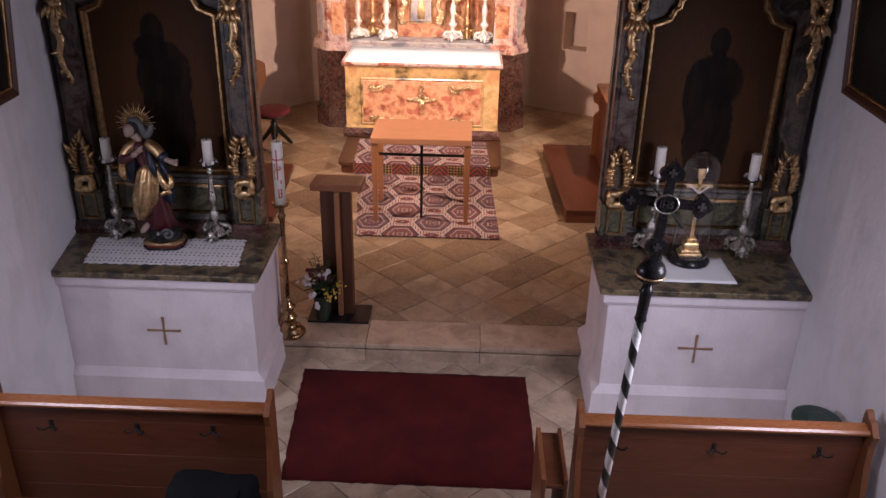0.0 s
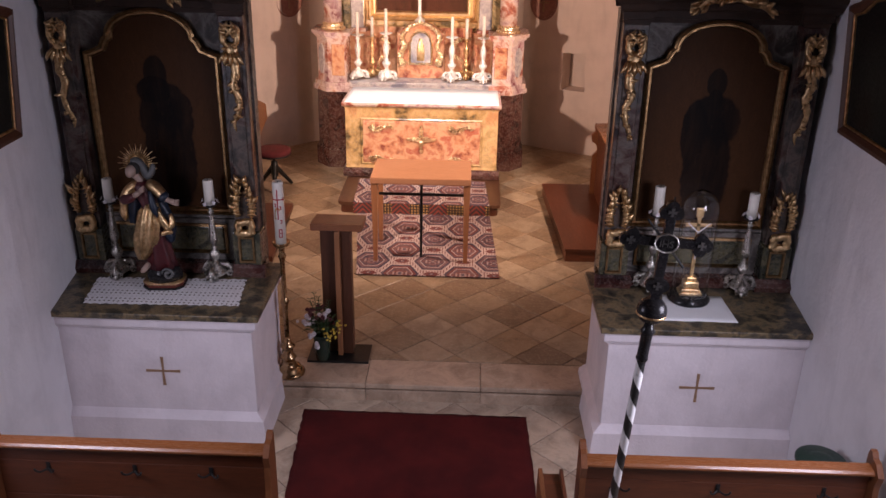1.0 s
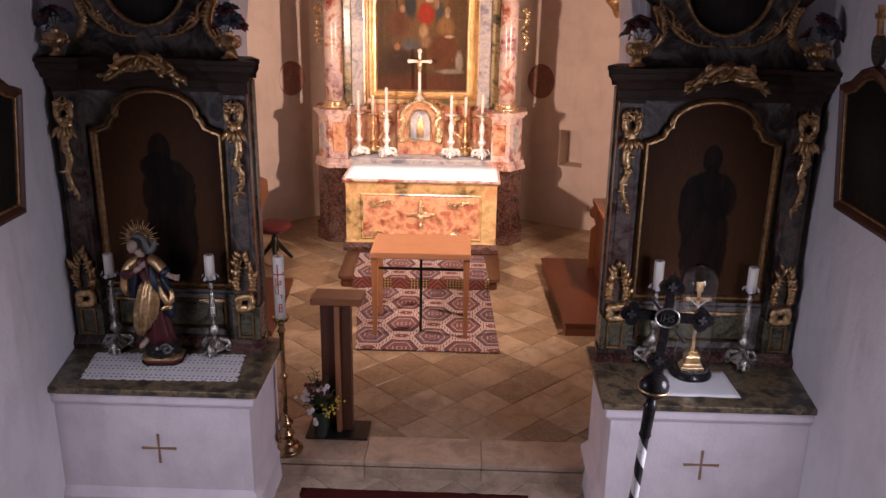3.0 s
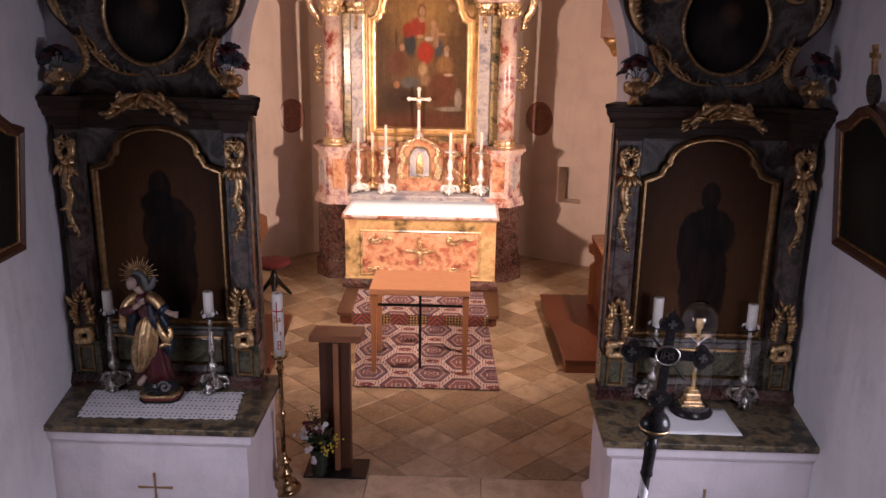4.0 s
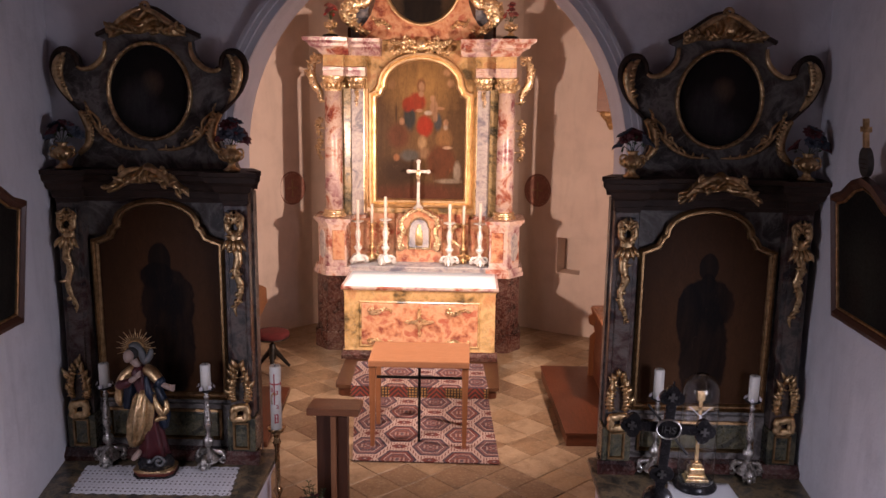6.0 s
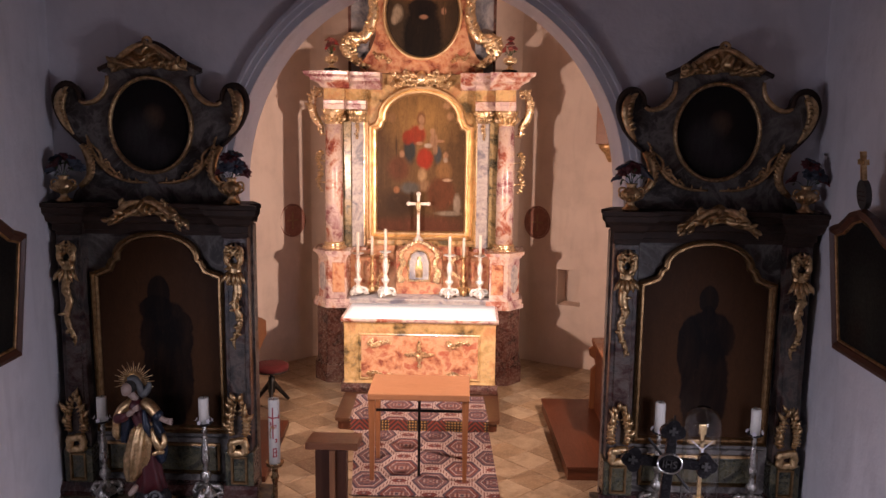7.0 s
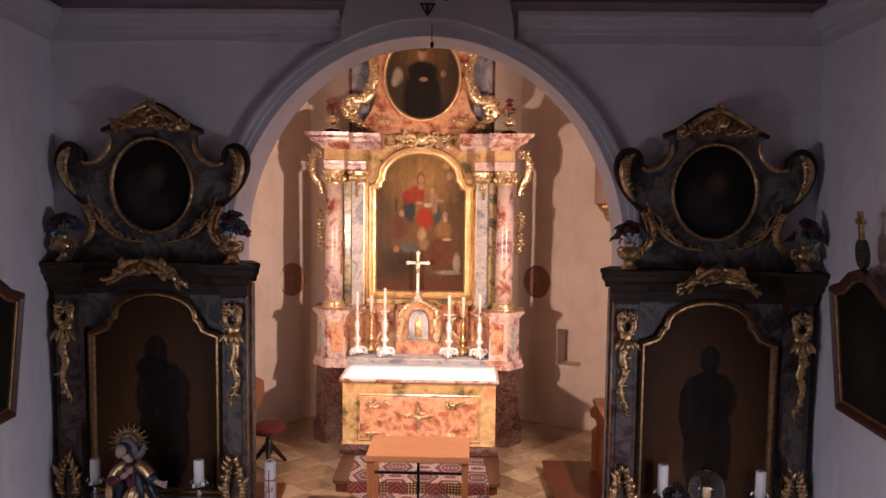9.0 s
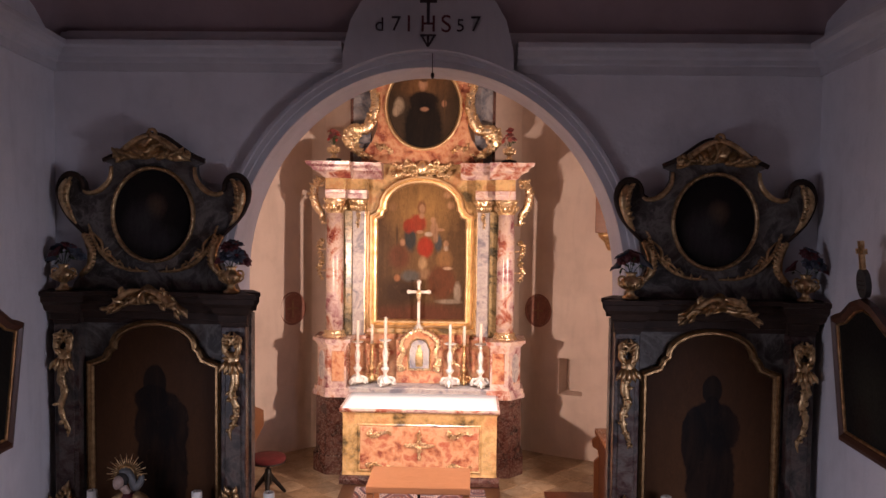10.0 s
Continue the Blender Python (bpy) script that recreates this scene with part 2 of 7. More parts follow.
def glass_material():
    n = Nodes("clear_glass")
    n.p.inputs["Transmission Weight"].default_value, n.p.inputs["IOR"].default_value = 1.0, 1.45
    return n.done((0.97, 0.98, 0.98), 0.02)


M_WALL = plaster("white_limewash", (0.84, 0.83, 0.86), (0.78, 0.77, 0.80), 0.5)
M_MENSA = plaster("pinkish_limewash", (0.73, 0.665, 0.685), (0.63, 0.57, 0.59), 0.45)
M_CHANCEL = plaster("cream_limewash", (0.70, 0.585, 0.51), (0.64, 0.525, 0.455))
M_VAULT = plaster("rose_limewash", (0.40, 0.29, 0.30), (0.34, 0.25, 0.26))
M_GILT_PAINT = plain("ochre_gold_paint", (0.36, 0.22, 0.13), (0.27, 0.16, 0.09), 20, 0.5, 0.2)
M_TRIM = plaster("white_stucco", (0.70, 0.69, 0.71), (0.62, 0.61, 0.64), 0.12)
TILE_TONES = [(0.0, (0.34, 0.235, 0.140)), (0.3, (0.22, 0.145, 0.085)), (0.55, (0.42, 0.32, 0.215)), (0.8, (0.27, 0.19, 0.120)), (1.0, (0.16, 0.10, 0.062))]
M_TILE = stone_tile("worn_limestone_tile", TILE_TONES)
M_TILE_FAR = stone_tile("worn_limestone_tiles", TILE_TONES, 0.35, True)
M_SLAB = stone_tile("worn_step_stone", [(0.0, (0.52, 0.38, 0.27)), (1.0, (0.43, 0.31, 0.22))])
M_NAVE_TILE = stone_tile("grey_limestone_tile", [(0.0, (0.44, 0.33, 0.24)), (0.5, (0.53, 0.41, 0.30)), (1.0, (0.36, 0.26, 0.19))])
M_GROUT = plain("grey_mortar", (0.17, 0.125, 0.09), (0.12, 0.088, 0.062), 8, 0.9)
M_CARPET = plain("dark_red_pile", (0.088, 0.010, 0.009), (0.046, 0.006, 0.006), 3, 0.95, 0.0, 0.8, 240)
M_CARPET.node_tree.nodes["Principled BSDF"].inputs["Specular IOR Level"].default_value = 0.15
M_RUG, M_LACE, M_STRIPE, M_GLASS = rug_material(), lace_material(), stripe_material(), glass_material()
M_BEECH = wood("orange_beech", (0.42, 0.210, 0.112), (0.34, 0.155, 0.078), "x", 0.38)
M_BEECH_Z = wood("orange_beech_upright", (0.36, 0.16, 0.075), (0.28, 0.115, 0.05), "z", 0.38)
# Darker walnut: the backlit shade of the lectern uprights is in this colour.
M_AMBO_SHADED = wood("shaded_walnut_upright", (0.10, 0.036, 0.017), (0.065, 0.023, 0.011), "z", 0.42)
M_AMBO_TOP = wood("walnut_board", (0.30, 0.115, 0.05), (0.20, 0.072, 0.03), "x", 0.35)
M_PEW = wood("brown_pew_boards", (0.125, 0.036, 0.014), (0.074, 0.020, 0.008), "x", 0.4)
M_PEW_RAIL = wood("polished_pew_rail", (0.26, 0.095, 0.035), (0.18, 0.062, 0.022), "x", 0.25)
M_PEW_END = wood("brown_pew_end", (0.20, 0.072, 0.028), (0.14, 0.048, 0.018), "z", 0.33)
M_STALL = wood("red_brown_boards", (0.095, 0.026, 0.010), (0.058, 0.015, 0.006), "y", 0.4)
M_GOLD = metal("gold_leaf", (1.0, 0.85, 0.60), (0.80, 0.58, 0.32), 0.2, 22, 0.9)
M_OLDGOLD = metal("darkened_gold_leaf", (0.88, 0.63, 0.34), (0.42, 0.25, 0.11), 0.30, 30, 0.9)
M_FRAMEGOLD = metal("browned_gilding", (0.40, 0.25, 0.12), (0.20, 0.115, 0.05), 0.3, 24, 0.4)
M_BRASS = metal("polished_brass", (0.52, 0.35, 0.19), (0.28, 0.17, 0.08), 0.16, 14, 0.1)
M_SILVER = metal("embossed_silver", (0.70, 0.67, 0.62), (0.24, 0.22, 0.19), 0.22, 60, 1.0, 1.0)
M_PALE_SILVER = metal("matt_silvered_wood", (0.86, 0.83, 0.79), (0.66, 0.62, 0.57), 0.42, 35, 0.4, 0.4)
M_FLATGOLD = metal("burnished_gold_leaf", (0.92, 0.72, 0.45), (0.72, 0.51, 0.26), 0.36, 9, 0.3)
M_IRON = plain("black_iron", (0.018, 0.017, 0.017), (0.03, 0.028, 0.027), 10, 0.45, 0.6, 0.1)
M_EBONY = plain("black_lacquered_wood", (0.012, 0.011, 0.012), (0.022, 0.02, 0.02), 12, 0.25, 0.0, 0.06)
M_EBONY.node_tree.nodes["Principled BSDF"].inputs["Specular IOR Level"].default_value = 0.25
M_WAX = plain("white_wax", (0.80, 0.76, 0.68), (0.74, 0.69, 0.60), 14, 0.5, 0.0, 0.05)
M_WICK = plain("charred_wick", (0.02, 0.018, 0.016), (0.03, 0.025, 0.02), 30, 0.9)
M_RED = plain("red_paint", (0.42, 0.02, 0.02), (0.34, 0.015, 0.02), 20, 0.5, 0.0, 0.05)
M_LINEN = plain("white_linen", (0.88, 0.88, 0.88), (0.85, 0.85, 0.85), 4, 0.9, 0.0, 0.25, 180)
M_OCHRE = marble("ochre_marbling", [(0.22, (0.10, 0.075, 0.04)), (0.40, (0.46, 0.30, 0.13)), (0.58, (0.60, 0.41, 0.20)), (0.78, (0.50, 0.27, 0.13))], 4.5, (0.20, 0.16, 0.08), 0.35, warp=0.25)
M_ORANGE = marble("orange_red_marbling", [(0.22, (0.22, 0.06, 0.04)), (0.42, (0.50, 0.22, 0.12)), (0.60, (0.60, 0.36, 0.21)), (0.8, (0.42, 0.13, 0.08))], 8.0, (0.62, 0.40, 0.26), 0.25, warp=0.2)
M_PINK = marble("rose_marbling", [(0.20, (0.17, 0.035, 0.030)), (0.36, (0.36, 0.13, 0.085)), (0.50, (0.60, 0.46, 0.38)), (0.62, (0.50, 0.37, 0.36)), (0.80, (0.22, 0.075, 0.09))], 3.6, (0.68, 0.56, 0.50), 0.6)
M_PALE = marble("pale_grey_marbling", [(0.25, (0.15, 0.15, 0.19)), (0.45, (0.40, 0.36, 0.35)), (0.65, (0.47, 0.43, 0.41)), (0.85, (0.24, 0.23, 0.26))], 6.0, (0.20, 0.16, 0.17), 0.5, 0.35)
M_DARKRED = marble("dark_red_marbling", [(0.25, (0.020, 0.009, 0.008)), (0.45, (0.060, 0.020, 0.016)), (0.65, (0.105, 0.052, 0.042)), (0.85, (0.034, 0.014, 0.012))], 5.0, (0.24, 0.18, 0.15), 0.3)
M_SLATE = marble("grey_brown_marbling", [(0.25, (0.050, 0.043, 0.038)), (0.42, (0.082, 0.071, 0.064)), (0.54, (0.20, 0.182, 0.164)), (0.66, (0.122, 0.110, 0.098)), (0.85, (0.075, 0.056, 0.046))], 5.5, (0.24, 0.215, 0.195), 0.35, 0.4, 0.8, 0.2)
M_BLUEGREY = marble("blue_grey_marbling", [(0.25, (0.07, 0.075, 0.10)), (0.45, (0.16, 0.17, 0.20)), (0.62, (0.28, 0.27, 0.28)), (0.85, (0.12, 0.12, 0.15))], 4.0, (0.34, 0.32, 0.32), 0.3)
M_GREEN = marble("green_marbling", [(0.25, (0.016, 0.018, 0.013)), (0.45, (0.042, 0.044, 0.03)), (0.62, (0.095, 0.085, 0.05)), (0.85, (0.03, 0.028, 0.02))], 6.0, (0.26, 0.22, 0.12), 0.4, 0.25)
M_OLIVE = marble("olive_ochre_marbling", [(0.25, (0.03, 0.03, 0.02)), (0.44, (0.15, 0.115, 0.055)), (0.60, (0.36, 0.26, 0.13)), (0.85, (0.07, 0.065, 0.04))], 7.0, (0.40, 0.32, 0.18), 0.4)
M_TOP = marble("brown_ochre_marbling", [(0.25, (0.015, 0.014, 0.011)), (0.42, (0.05, 0.042, 0.03)), (0.58, (0.20, 0.145, 0.075)), (0.72, (0.085, 0.07, 0.048)), (0.9, (0.025, 0.025, 0.02))], 8.5, (0.28, 0.23, 0.14), 0.2, 0.3, 0.2)
M_PLUM = marble("plum_marbling", [(0.25, (0.016, 0.011, 0.010)), (0.42, (0.060, 0.026, 0.021)), (0.58, (0.125, 0.097, 0.080)), (0.70, (0.056, 0.050, 0.045)), (0.85, (0.030, 0.017, 0.015))], 5.5, (0.16, 0.13, 0.11), 0.35, 0.3, 0.8, 0.3)
M_DARKFRAME = plain("dark_brown_moulding", (0.042, 0.028, 0.022), (0.066, 0.040, 0.030), 9, 0.5, 0.0, 0.1)
M_DARKFRAME.node_tree.nodes["Principled BSDF"].inputs["Specular IOR Level"].default_value = 0.12
M_DISC = plain("faded_red_paint", (0.34, 0.165, 0.125), (0.25, 0.11, 0.085), 14, 0.8)
M_SKIN = plain("pale_carved_paint", (0.40, 0.29, 0.235), (0.31, 0.21, 0.165), 12, 0.45)
M_MAROON = plain("maroon_carved_paint", (0.055, 0.009, 0.012), (0.085, 0.013, 0.015), 9, 0.42)
M_BLUE = plain("blue_carved_paint", (0.008, 0.015, 0.030), (0.013, 0.022, 0.042), 9, 0.42)
M_GREYBLUE = plain("grey_veil_paint", (0.13, 0.13, 0.125), (0.07, 0.07, 0.072), 12, 0.5)
M_CUSHION = plain("dark_red_cloth", (0.12, 0.012, 0.014), (0.08, 0.009, 0.011), 9, 0.9, 0.0, 0.4, 200)
M_BAG = plain("black_nylon", (0.006, 0.006, 0.007), (0.009, 0.009, 0.010), 9, 0.8, 0.0, 0.4, 90)
M_BAG.node_tree.nodes["Principled BSDF"].inputs["Specular IOR Level"].default_value = 0.03
M_TUB = plain("dark_green_plastic", (0.012, 0.026, 0.019), (0.018, 0.036, 0.026), 9, 0.4)
M_LEAF = plain("dark_leaf", (0.03, 0.06, 0.02), (0.05, 0.085, 0.03), 30, 0.5)
M_WHITE_PETAL = plain("white_petal", (0.75, 0.72, 0.72), (0.66, 0.60, 0.64), 40, 0.6)
M_YELLOW_PETAL = plain("yellow_petal", (0.62, 0.47, 0.06), (0.55, 0.36, 0.05), 40, 0.6)
M_PINK_PETAL = plain("dusty_pink_petal", (0.34, 0.11, 0.09), (0.25, 0.06, 0.055), 40, 0.6)
M_PLUM_PETAL = plain("plum_petal", (0.09, 0.014, 0.018), (0.14, 0.03, 0.035), 40, 0.6)
M_BLUE_PETAL = plain("blue_petal", (0.035, 0.05, 0.075), (0.07, 0.075, 0.10), 40, 0.6)
M_TEXT = plain("dark_lettering_paint", (0.05, 0.035, 0.045), (0.07, 0.05, 0.06), 30, 0.7)
M_TEXT_RED = plain("dark_red_lettering_paint", (0.13, 0.03, 0.035), (0.16, 0.04, 0.045), 30, 0.7)
M_DULL = plain("dull_dark_metal", (0.10, 0.095, 0.09), (0.07, 0.065, 0.06), 20, 0.5, 0.6)
M_GREY_METAL = plain("dull_grey_metal", (0.30, 0.29, 0.27), (0.22, 0.21, 0.20), 20, 0.45, 0.7)


# ---- mesh helpers ----
def box(bm, x0, x1, y0, y1, z0, z1, b=0.0):
    got = bmesh.ops.create_cube(bm, size=1.0, matrix=Matrix.LocRotScale(((x0 + x1) / 2, (y0 + y1) / 2, (z0 + z1) / 2), None, (x1 - x0, y1 - y0, z1 - z0)))
    if b:
        edges = {e for v in got["verts"] for e in v.link_edges}
        bmesh.ops.bevel(bm, geom=list(edges), offset=b, segments=2, affect="EDGES", profile=0.5)
    return bm


def lathe(bm, profile, seg=20, at=(0, 0, 0), sx=1.0, sy=1.0):
    rings = [[bm.verts.new((at[0] + sx * r * math.cos(2 * math.pi * k / seg), at[1] + sy * r * math.sin(2 * math.pi * k / seg), at[2] + z)) for k in range(seg)] for r, z in profile]
    for a, b in zip(rings, rings[1:]):
        for k in range(seg):
            bm.faces.new((a[k], a[(k + 1) % seg], b[(k + 1) % seg], b[k]))
    bm.faces.new(rings[0][::-1])
    bm.faces.new(rings[-1])
    return bm


def tube(bm, points, radii, seg=8, flat=1.0):
    pts = [Vector(p) for p in points]
    side = Vector((0, 1, 0))
    rings = []
    for i, p in enumerate(pts):
        way = (pts[min(i + 1, len(pts) - 1)] - pts[max(i - 1, 0)]).normalized()
        s = side - way * side.dot(way)
        if s.length < 0.05:
            s = Vector((1, 0, 0)) - way * way.x
        s.normalize()
        u = way.cross(s)
        r = radii[i] if isinstance(radii, (list, tuple)) else radii
        rings.append([bm.verts.new(p + r * (math.cos(2 * math.pi * k / seg) * u + flat * math.sin(2 * math.pi * k / seg) * s)) for k in range(seg)])
    for a, b in zip(rings, rings[1:]):
        for k in range(seg):
            bm.faces.new((a[k], a[(k + 1) % seg], b[(k + 1) % seg], b[k]))
    bm.faces.new(rings[0][::-1])
    bm.faces.new(rings[-1])
    return bm


def prism(bm, outline, y0, y1):
    """An outline in x and z, between two depths."""
    a = [bm.verts.new((x, y0, z)) for x, z in outline]
    b = [bm.verts.new((x, y1, z)) for x, z in outline]
    n = len(a)
    bm.faces.new(a)
    bm.faces.new(b[::-1])
    for k in range(n):
        bm.faces.new((a[k], b[k], b[(k + 1) % n], a[(k + 1) % n]))
    return bm


def slab(bm, outline, z0, z1):
    """An outline in x and y, between two heights."""
    a = [bm.verts.new((x, y, z0)) for x, y in outline]
    b = [bm.verts.new((x, y, z1)) for x, y in outline]
    n = len(a)
    bm.faces.new(a[::-1])
    bm.faces.new(b)
    for k in range(n):
        bm.faces.new((a[k], a[(k + 1) % n], b[(k + 1) % n], b[k]))
    return bm


def sweep(bm, outline, profile, closed=True):
    """A moulding round an outline in x and z: profile rows are (distance inwards, y). Outlines run clockwise."""
    n = len(outline)
    pts = [Vector(p) for p in outline]
    rings = []
    for i, p in enumerate(pts):
        before = pts[i - 1] if closed or i else p
        after = pts[(i + 1) % n] if closed or i < n - 1 else p
        a, b = (p - before), (after - p)
        a = a.normalized() if a.length > 1e-6 else b.normalized()
        b = b.normalized() if b.length > 1e-6 else a
        na, nb = Vector((a.y, -a.x)), Vector((b.y, -b.x))
        m = na + nb
        m = m / max(0.5, m.length_squared / 2)
        rings.append([bm.verts.new((p.x + d * m.x, y, p.y + d * m.y)) for d, y in profile])
    for i in range(n if closed else n - 1):
        a, b = rings[i], rings[(i + 1) % n]
        for k in range(len(profile) - 1):
            bm.faces.new((a[k], b[k], b[k + 1], a[k + 1]))
    return bm


def run_x(bm, profile, x0, x1, mitre=0.0):
    """A straight moulding along x: profile rows are (y, z), front being low y."""
    y_back = max(y for y, _ in profile)
    a = [bm.verts.new((x0 - mitre * (y_back - y), y, z)) for y, z in profile]
    b = [bm.verts.new((x1 + mitre * (y_back - y), y, z)) for y, z in profile]
    n = len(a)
    bm.faces.new(a)
    bm.faces.new(b[::-1])
    for k in range(n):
        bm.faces.new((a[k], b[k], b[(k + 1) % n], a[(k + 1) % n]))
    return bm


def oval(hw, hh, cz=0.0, n=40, cx=0.0):
    return [(cx + hw * math.sin(2 * math.pi * k / n), cz + hh * math.cos(2 * math.pi * k / n)) for k in range(n)]


def arched(hw, z0, zs, zt, notch, shoulder):
    """A picture outline, clockwise: straight sides, a notched shoulder and an arch."""
    half = [(-hw, z0), (-hw, zs - 0.02), (-hw + notch * 0.35, zs), (-hw + notch * 0.7, zs + shoulder * 0.25), (-hw + notch * 0.85, zs + shoulder * 0.8), (-hw + notch, zs + shoulder)]
    a, base = hw - notch, zs + shoulder
    arc = [(-a * math.cos(math.pi * k / 24), base + (zt - base) * math.sin(math.pi * k / 24)) for k in range(1, 24)]
    return half + arc + [(-x, z) for x, z in half[::-1]]


def leaf(bm, p, way, out, length, width, curl=0.5):
    """A curved carved leaf from p along way, rising towards out."""
    way, out = Vector(way).normalized(), Vector(out).normalized()
    side = way.cross(out)
    if side.length < 1e-3:
        side = Vector((1, 0, 0))
    side.normalize()
    rows = []
    for i in range(5):
        t = i / 4
        w = width * (math.sin(math.pi * (0.15 + 0.85 * t)) + 0.05)
        c = Vector(p) + way * length * t + out * length * curl * (t * (1 - t) * 1.6 + 0.1)
        rows.append([bm.verts.new(c - side * w), bm.verts.new(c + out * w * 0.6), bm.verts.new(c + side * w), bm.verts.new(c - out * w * 0.25)])
    for a, b in zip(rows, rows[1:]):
        for k in range(4):
            bm.faces.new((a[k], a[(k + 1) % 4], b[(k + 1) % 4], b[k]))
    bm.faces.new(rows[0][::-1])
    bm.faces.new(rows[-1])


def spray(bm, points, r0, r1, lobe, rng, out=(0, -1, 0), both=True, step=1):
    """Carved scrollwork: a tapering stem through points with leaves along it."""
    pts = [Vector(p) for p in points]
    n = len(pts)
    tube(bm, pts, [r0 + (r1 - r0) * i / (n - 1) for i in range(n)], 7)
    o = Vector(out)
    for i in range(0, n - 1, step):
        way = (pts[i + 1] - pts[i]).normalized()
        s = way.cross(o).normalized()
        for sign in ((1, -1) if both else (1,)):
            k = lobe * (1 - 0.5 * i / n) * rng.uniform(0.7, 1.25)
            leaf(bm, pts[i], way * rng.uniform(0.6, 1.0) + s * sign * rng.uniform(0.6, 1.0) + o * 0.25, o, k, k * 0.3)


def curl_path(x, y, z, r, turns, start, grow=0.35, n=18, mirror=1, depth=0.0):
    """A spiral in x and z that opens outwards."""
    out = []
    for i in range(n):
        t = i / (n - 1)
        a = start + turns * 2 * math.pi * t
        q = r * (grow + (1 - grow) * t)
        out.append((x + mirror * q * math.cos(a), y - depth * math.sin(math.pi * t), z + q * math.sin(a)))
    return out


def glide(points, n=16):
    """A smooth line through a few points."""
    p = [Vector(q) for q in points]
    p = [2 * p[0] - p[1]] + p + [2 * p[-1] - p[-2]]
    out, spans = [], len(p) - 3
    for i in range(n):
        f = i / (n - 1) * spans
        k = min(int(f), spans - 1)
        t = f - k
        a, b, c, d = p[k:k + 4]
        out.append(0.5 * ((2 * b) + (c - a) * t + (2 * a - 5 * b + 4 * c - d) * t * t + (3 * b - a - 3 * c + d) * t ** 3))
    return out


def part(name, bm, material, parent=None, label="", smooth=False, at=None):
    me = bpy.data.meshes.new(name)
    bmesh.ops.recalc_face_normals(bm, faces=bm.faces[:])
    bm.to_mesh(me)
    bm.free()
    for m in (material if isinstance(material, (list, tuple)) else [material]):
        me.materials.append(m)
    if smooth:
        me.polygons.foreach_set("use_smooth", [True] * len(me.polygons))
    ob = new(name, me)
    if parent is not None:
        ob.parent = parent
    if at is not None:
        ob.matrix_basis = at
    if label:
        ob["label"] = label
    return ob


def thing(name, m, label, category, group="", kind=""):
    ob = new(name)
    ob.empty_display_size = 0.1
    ob.matrix_basis = m
    return tagged(ob, label, category, group, kind)


def setting(name, bm, material, label, category, smooth=False):
    return tagged(part(name, bm, material, None, "", smooth), label, category, "", "structure")


def lettering(text, size, material, m, parent, name="letter", extrude=0.003):
    cu = bpy.data.curves.new(name, "FONT")
    cu.body, cu.size, cu.extrude, cu.align_x, cu.align_y = text, size, extrude, "CENTER", "CENTER"
    tmp = new("letter_shape", cu)
    me = bpy.data.meshes.new_from_object(tmp.evaluated_get(bpy.context.evaluated_depsgraph_get()))
    bpy.data.objects.remove(tmp)
    me.name = name
    me.materials.clear()
    me.materials.append(material)
    ob = new(name, me)
    ob.parent = parent
    ob.matrix_basis = m
    return ob


# ---- structure ----
AX = -0.22            # middle of the arch
H = 0.16              # chancel floor
WALL_Y = 6.32         # nave face of the arch wall
LEFT = [(-2.74, -4.0), (-2.74, 5.0), (-2.95, WALL_Y + 0.05)]
RIGHT = [(2.46, -4.0), (2.46, 5.2), (2.565, WALL_Y + 0.05)]


def side_wall(name, line, out):
    """A wall along a line in the plan, with a window opening high in its rear stretch."""
    bm = bmesh.new()
    (xa, ya), (xb, yb), (xc, yc) = line
    t = 0.5 * out
    for y0, y1, z0, z1 in ((ya, 2.85, -0.3, 5.9), (4.0, yb, -0.3, 5.9), (2.85, 4.0, -0.3, 1.50), (2.85, 4.0, 3.20, 5.9)):
        if y1 > y0:
            box(bm, min(xa, xa + t), max(xa, xa + t), y0, y1, z0, z1)
    slab(bm, [(xb, yb), (xc, yc), (xc + t, yc), (xb + t, yb)], -0.3, 5.9)
    return setting(name, bm, M_WALL, "white limewashed nave wall with uneven plaster", "wall")


side_wall("wall_west", LEFT, -1)
side_wall("wall_east", RIGHT, 1)
bm = bmesh.new()
box(bm, -3.4, 3.1, -4.4, -4.0, -0.3, 5.9)
setting("wall_south", bm, M_WALL, "white limewashed rear wall of the nave", "wall")

# window sheets in the two side openings
for k, x in enumerate((-3.1, 2.74)):
    w = tagged(part("window_%d" % (k + 1), box(bmesh.new(), x - 0.03, x + 0.03, 2.80, 4.05, 1.45, 3.25), M_TRIM), "white framed nave window in a deep opening", "window", "", "structure")

# arch wall
def arch_pts(a, b, zs, n=40):
    return [(AX - a * math.cos(math.pi * k / n), zs + b * math.sin(math.pi * k / n)) for k in range(n + 1)]


ARCH_A, ARCH_B, SPRING, BACK_Y = 1.43, 1.575, 3.3, 6.85
bm = bmesh.new()
inner = [(AX - ARCH_A, -0.1)] + arch_pts(ARCH_A, ARCH_B, SPRING) + [(AX + ARCH_A, -0.1)]
outline = inner + [(3.3, -0.1), (3.3, 6.2), (-3.6, 6.2), (-3.6, -0.1)]
prism(bm, outline, WALL_Y, BACK_Y)
setting("wall_north", bm, M_WALL, "white plastered wall with a wide round chancel arch", "wall")
bm = bmesh.new()
line = [(AX - ARCH_A, 1.1)] + arch_pts(ARCH_A, ARCH_B, SPRING, 56) + [(AX + ARCH_A, 1.1)]
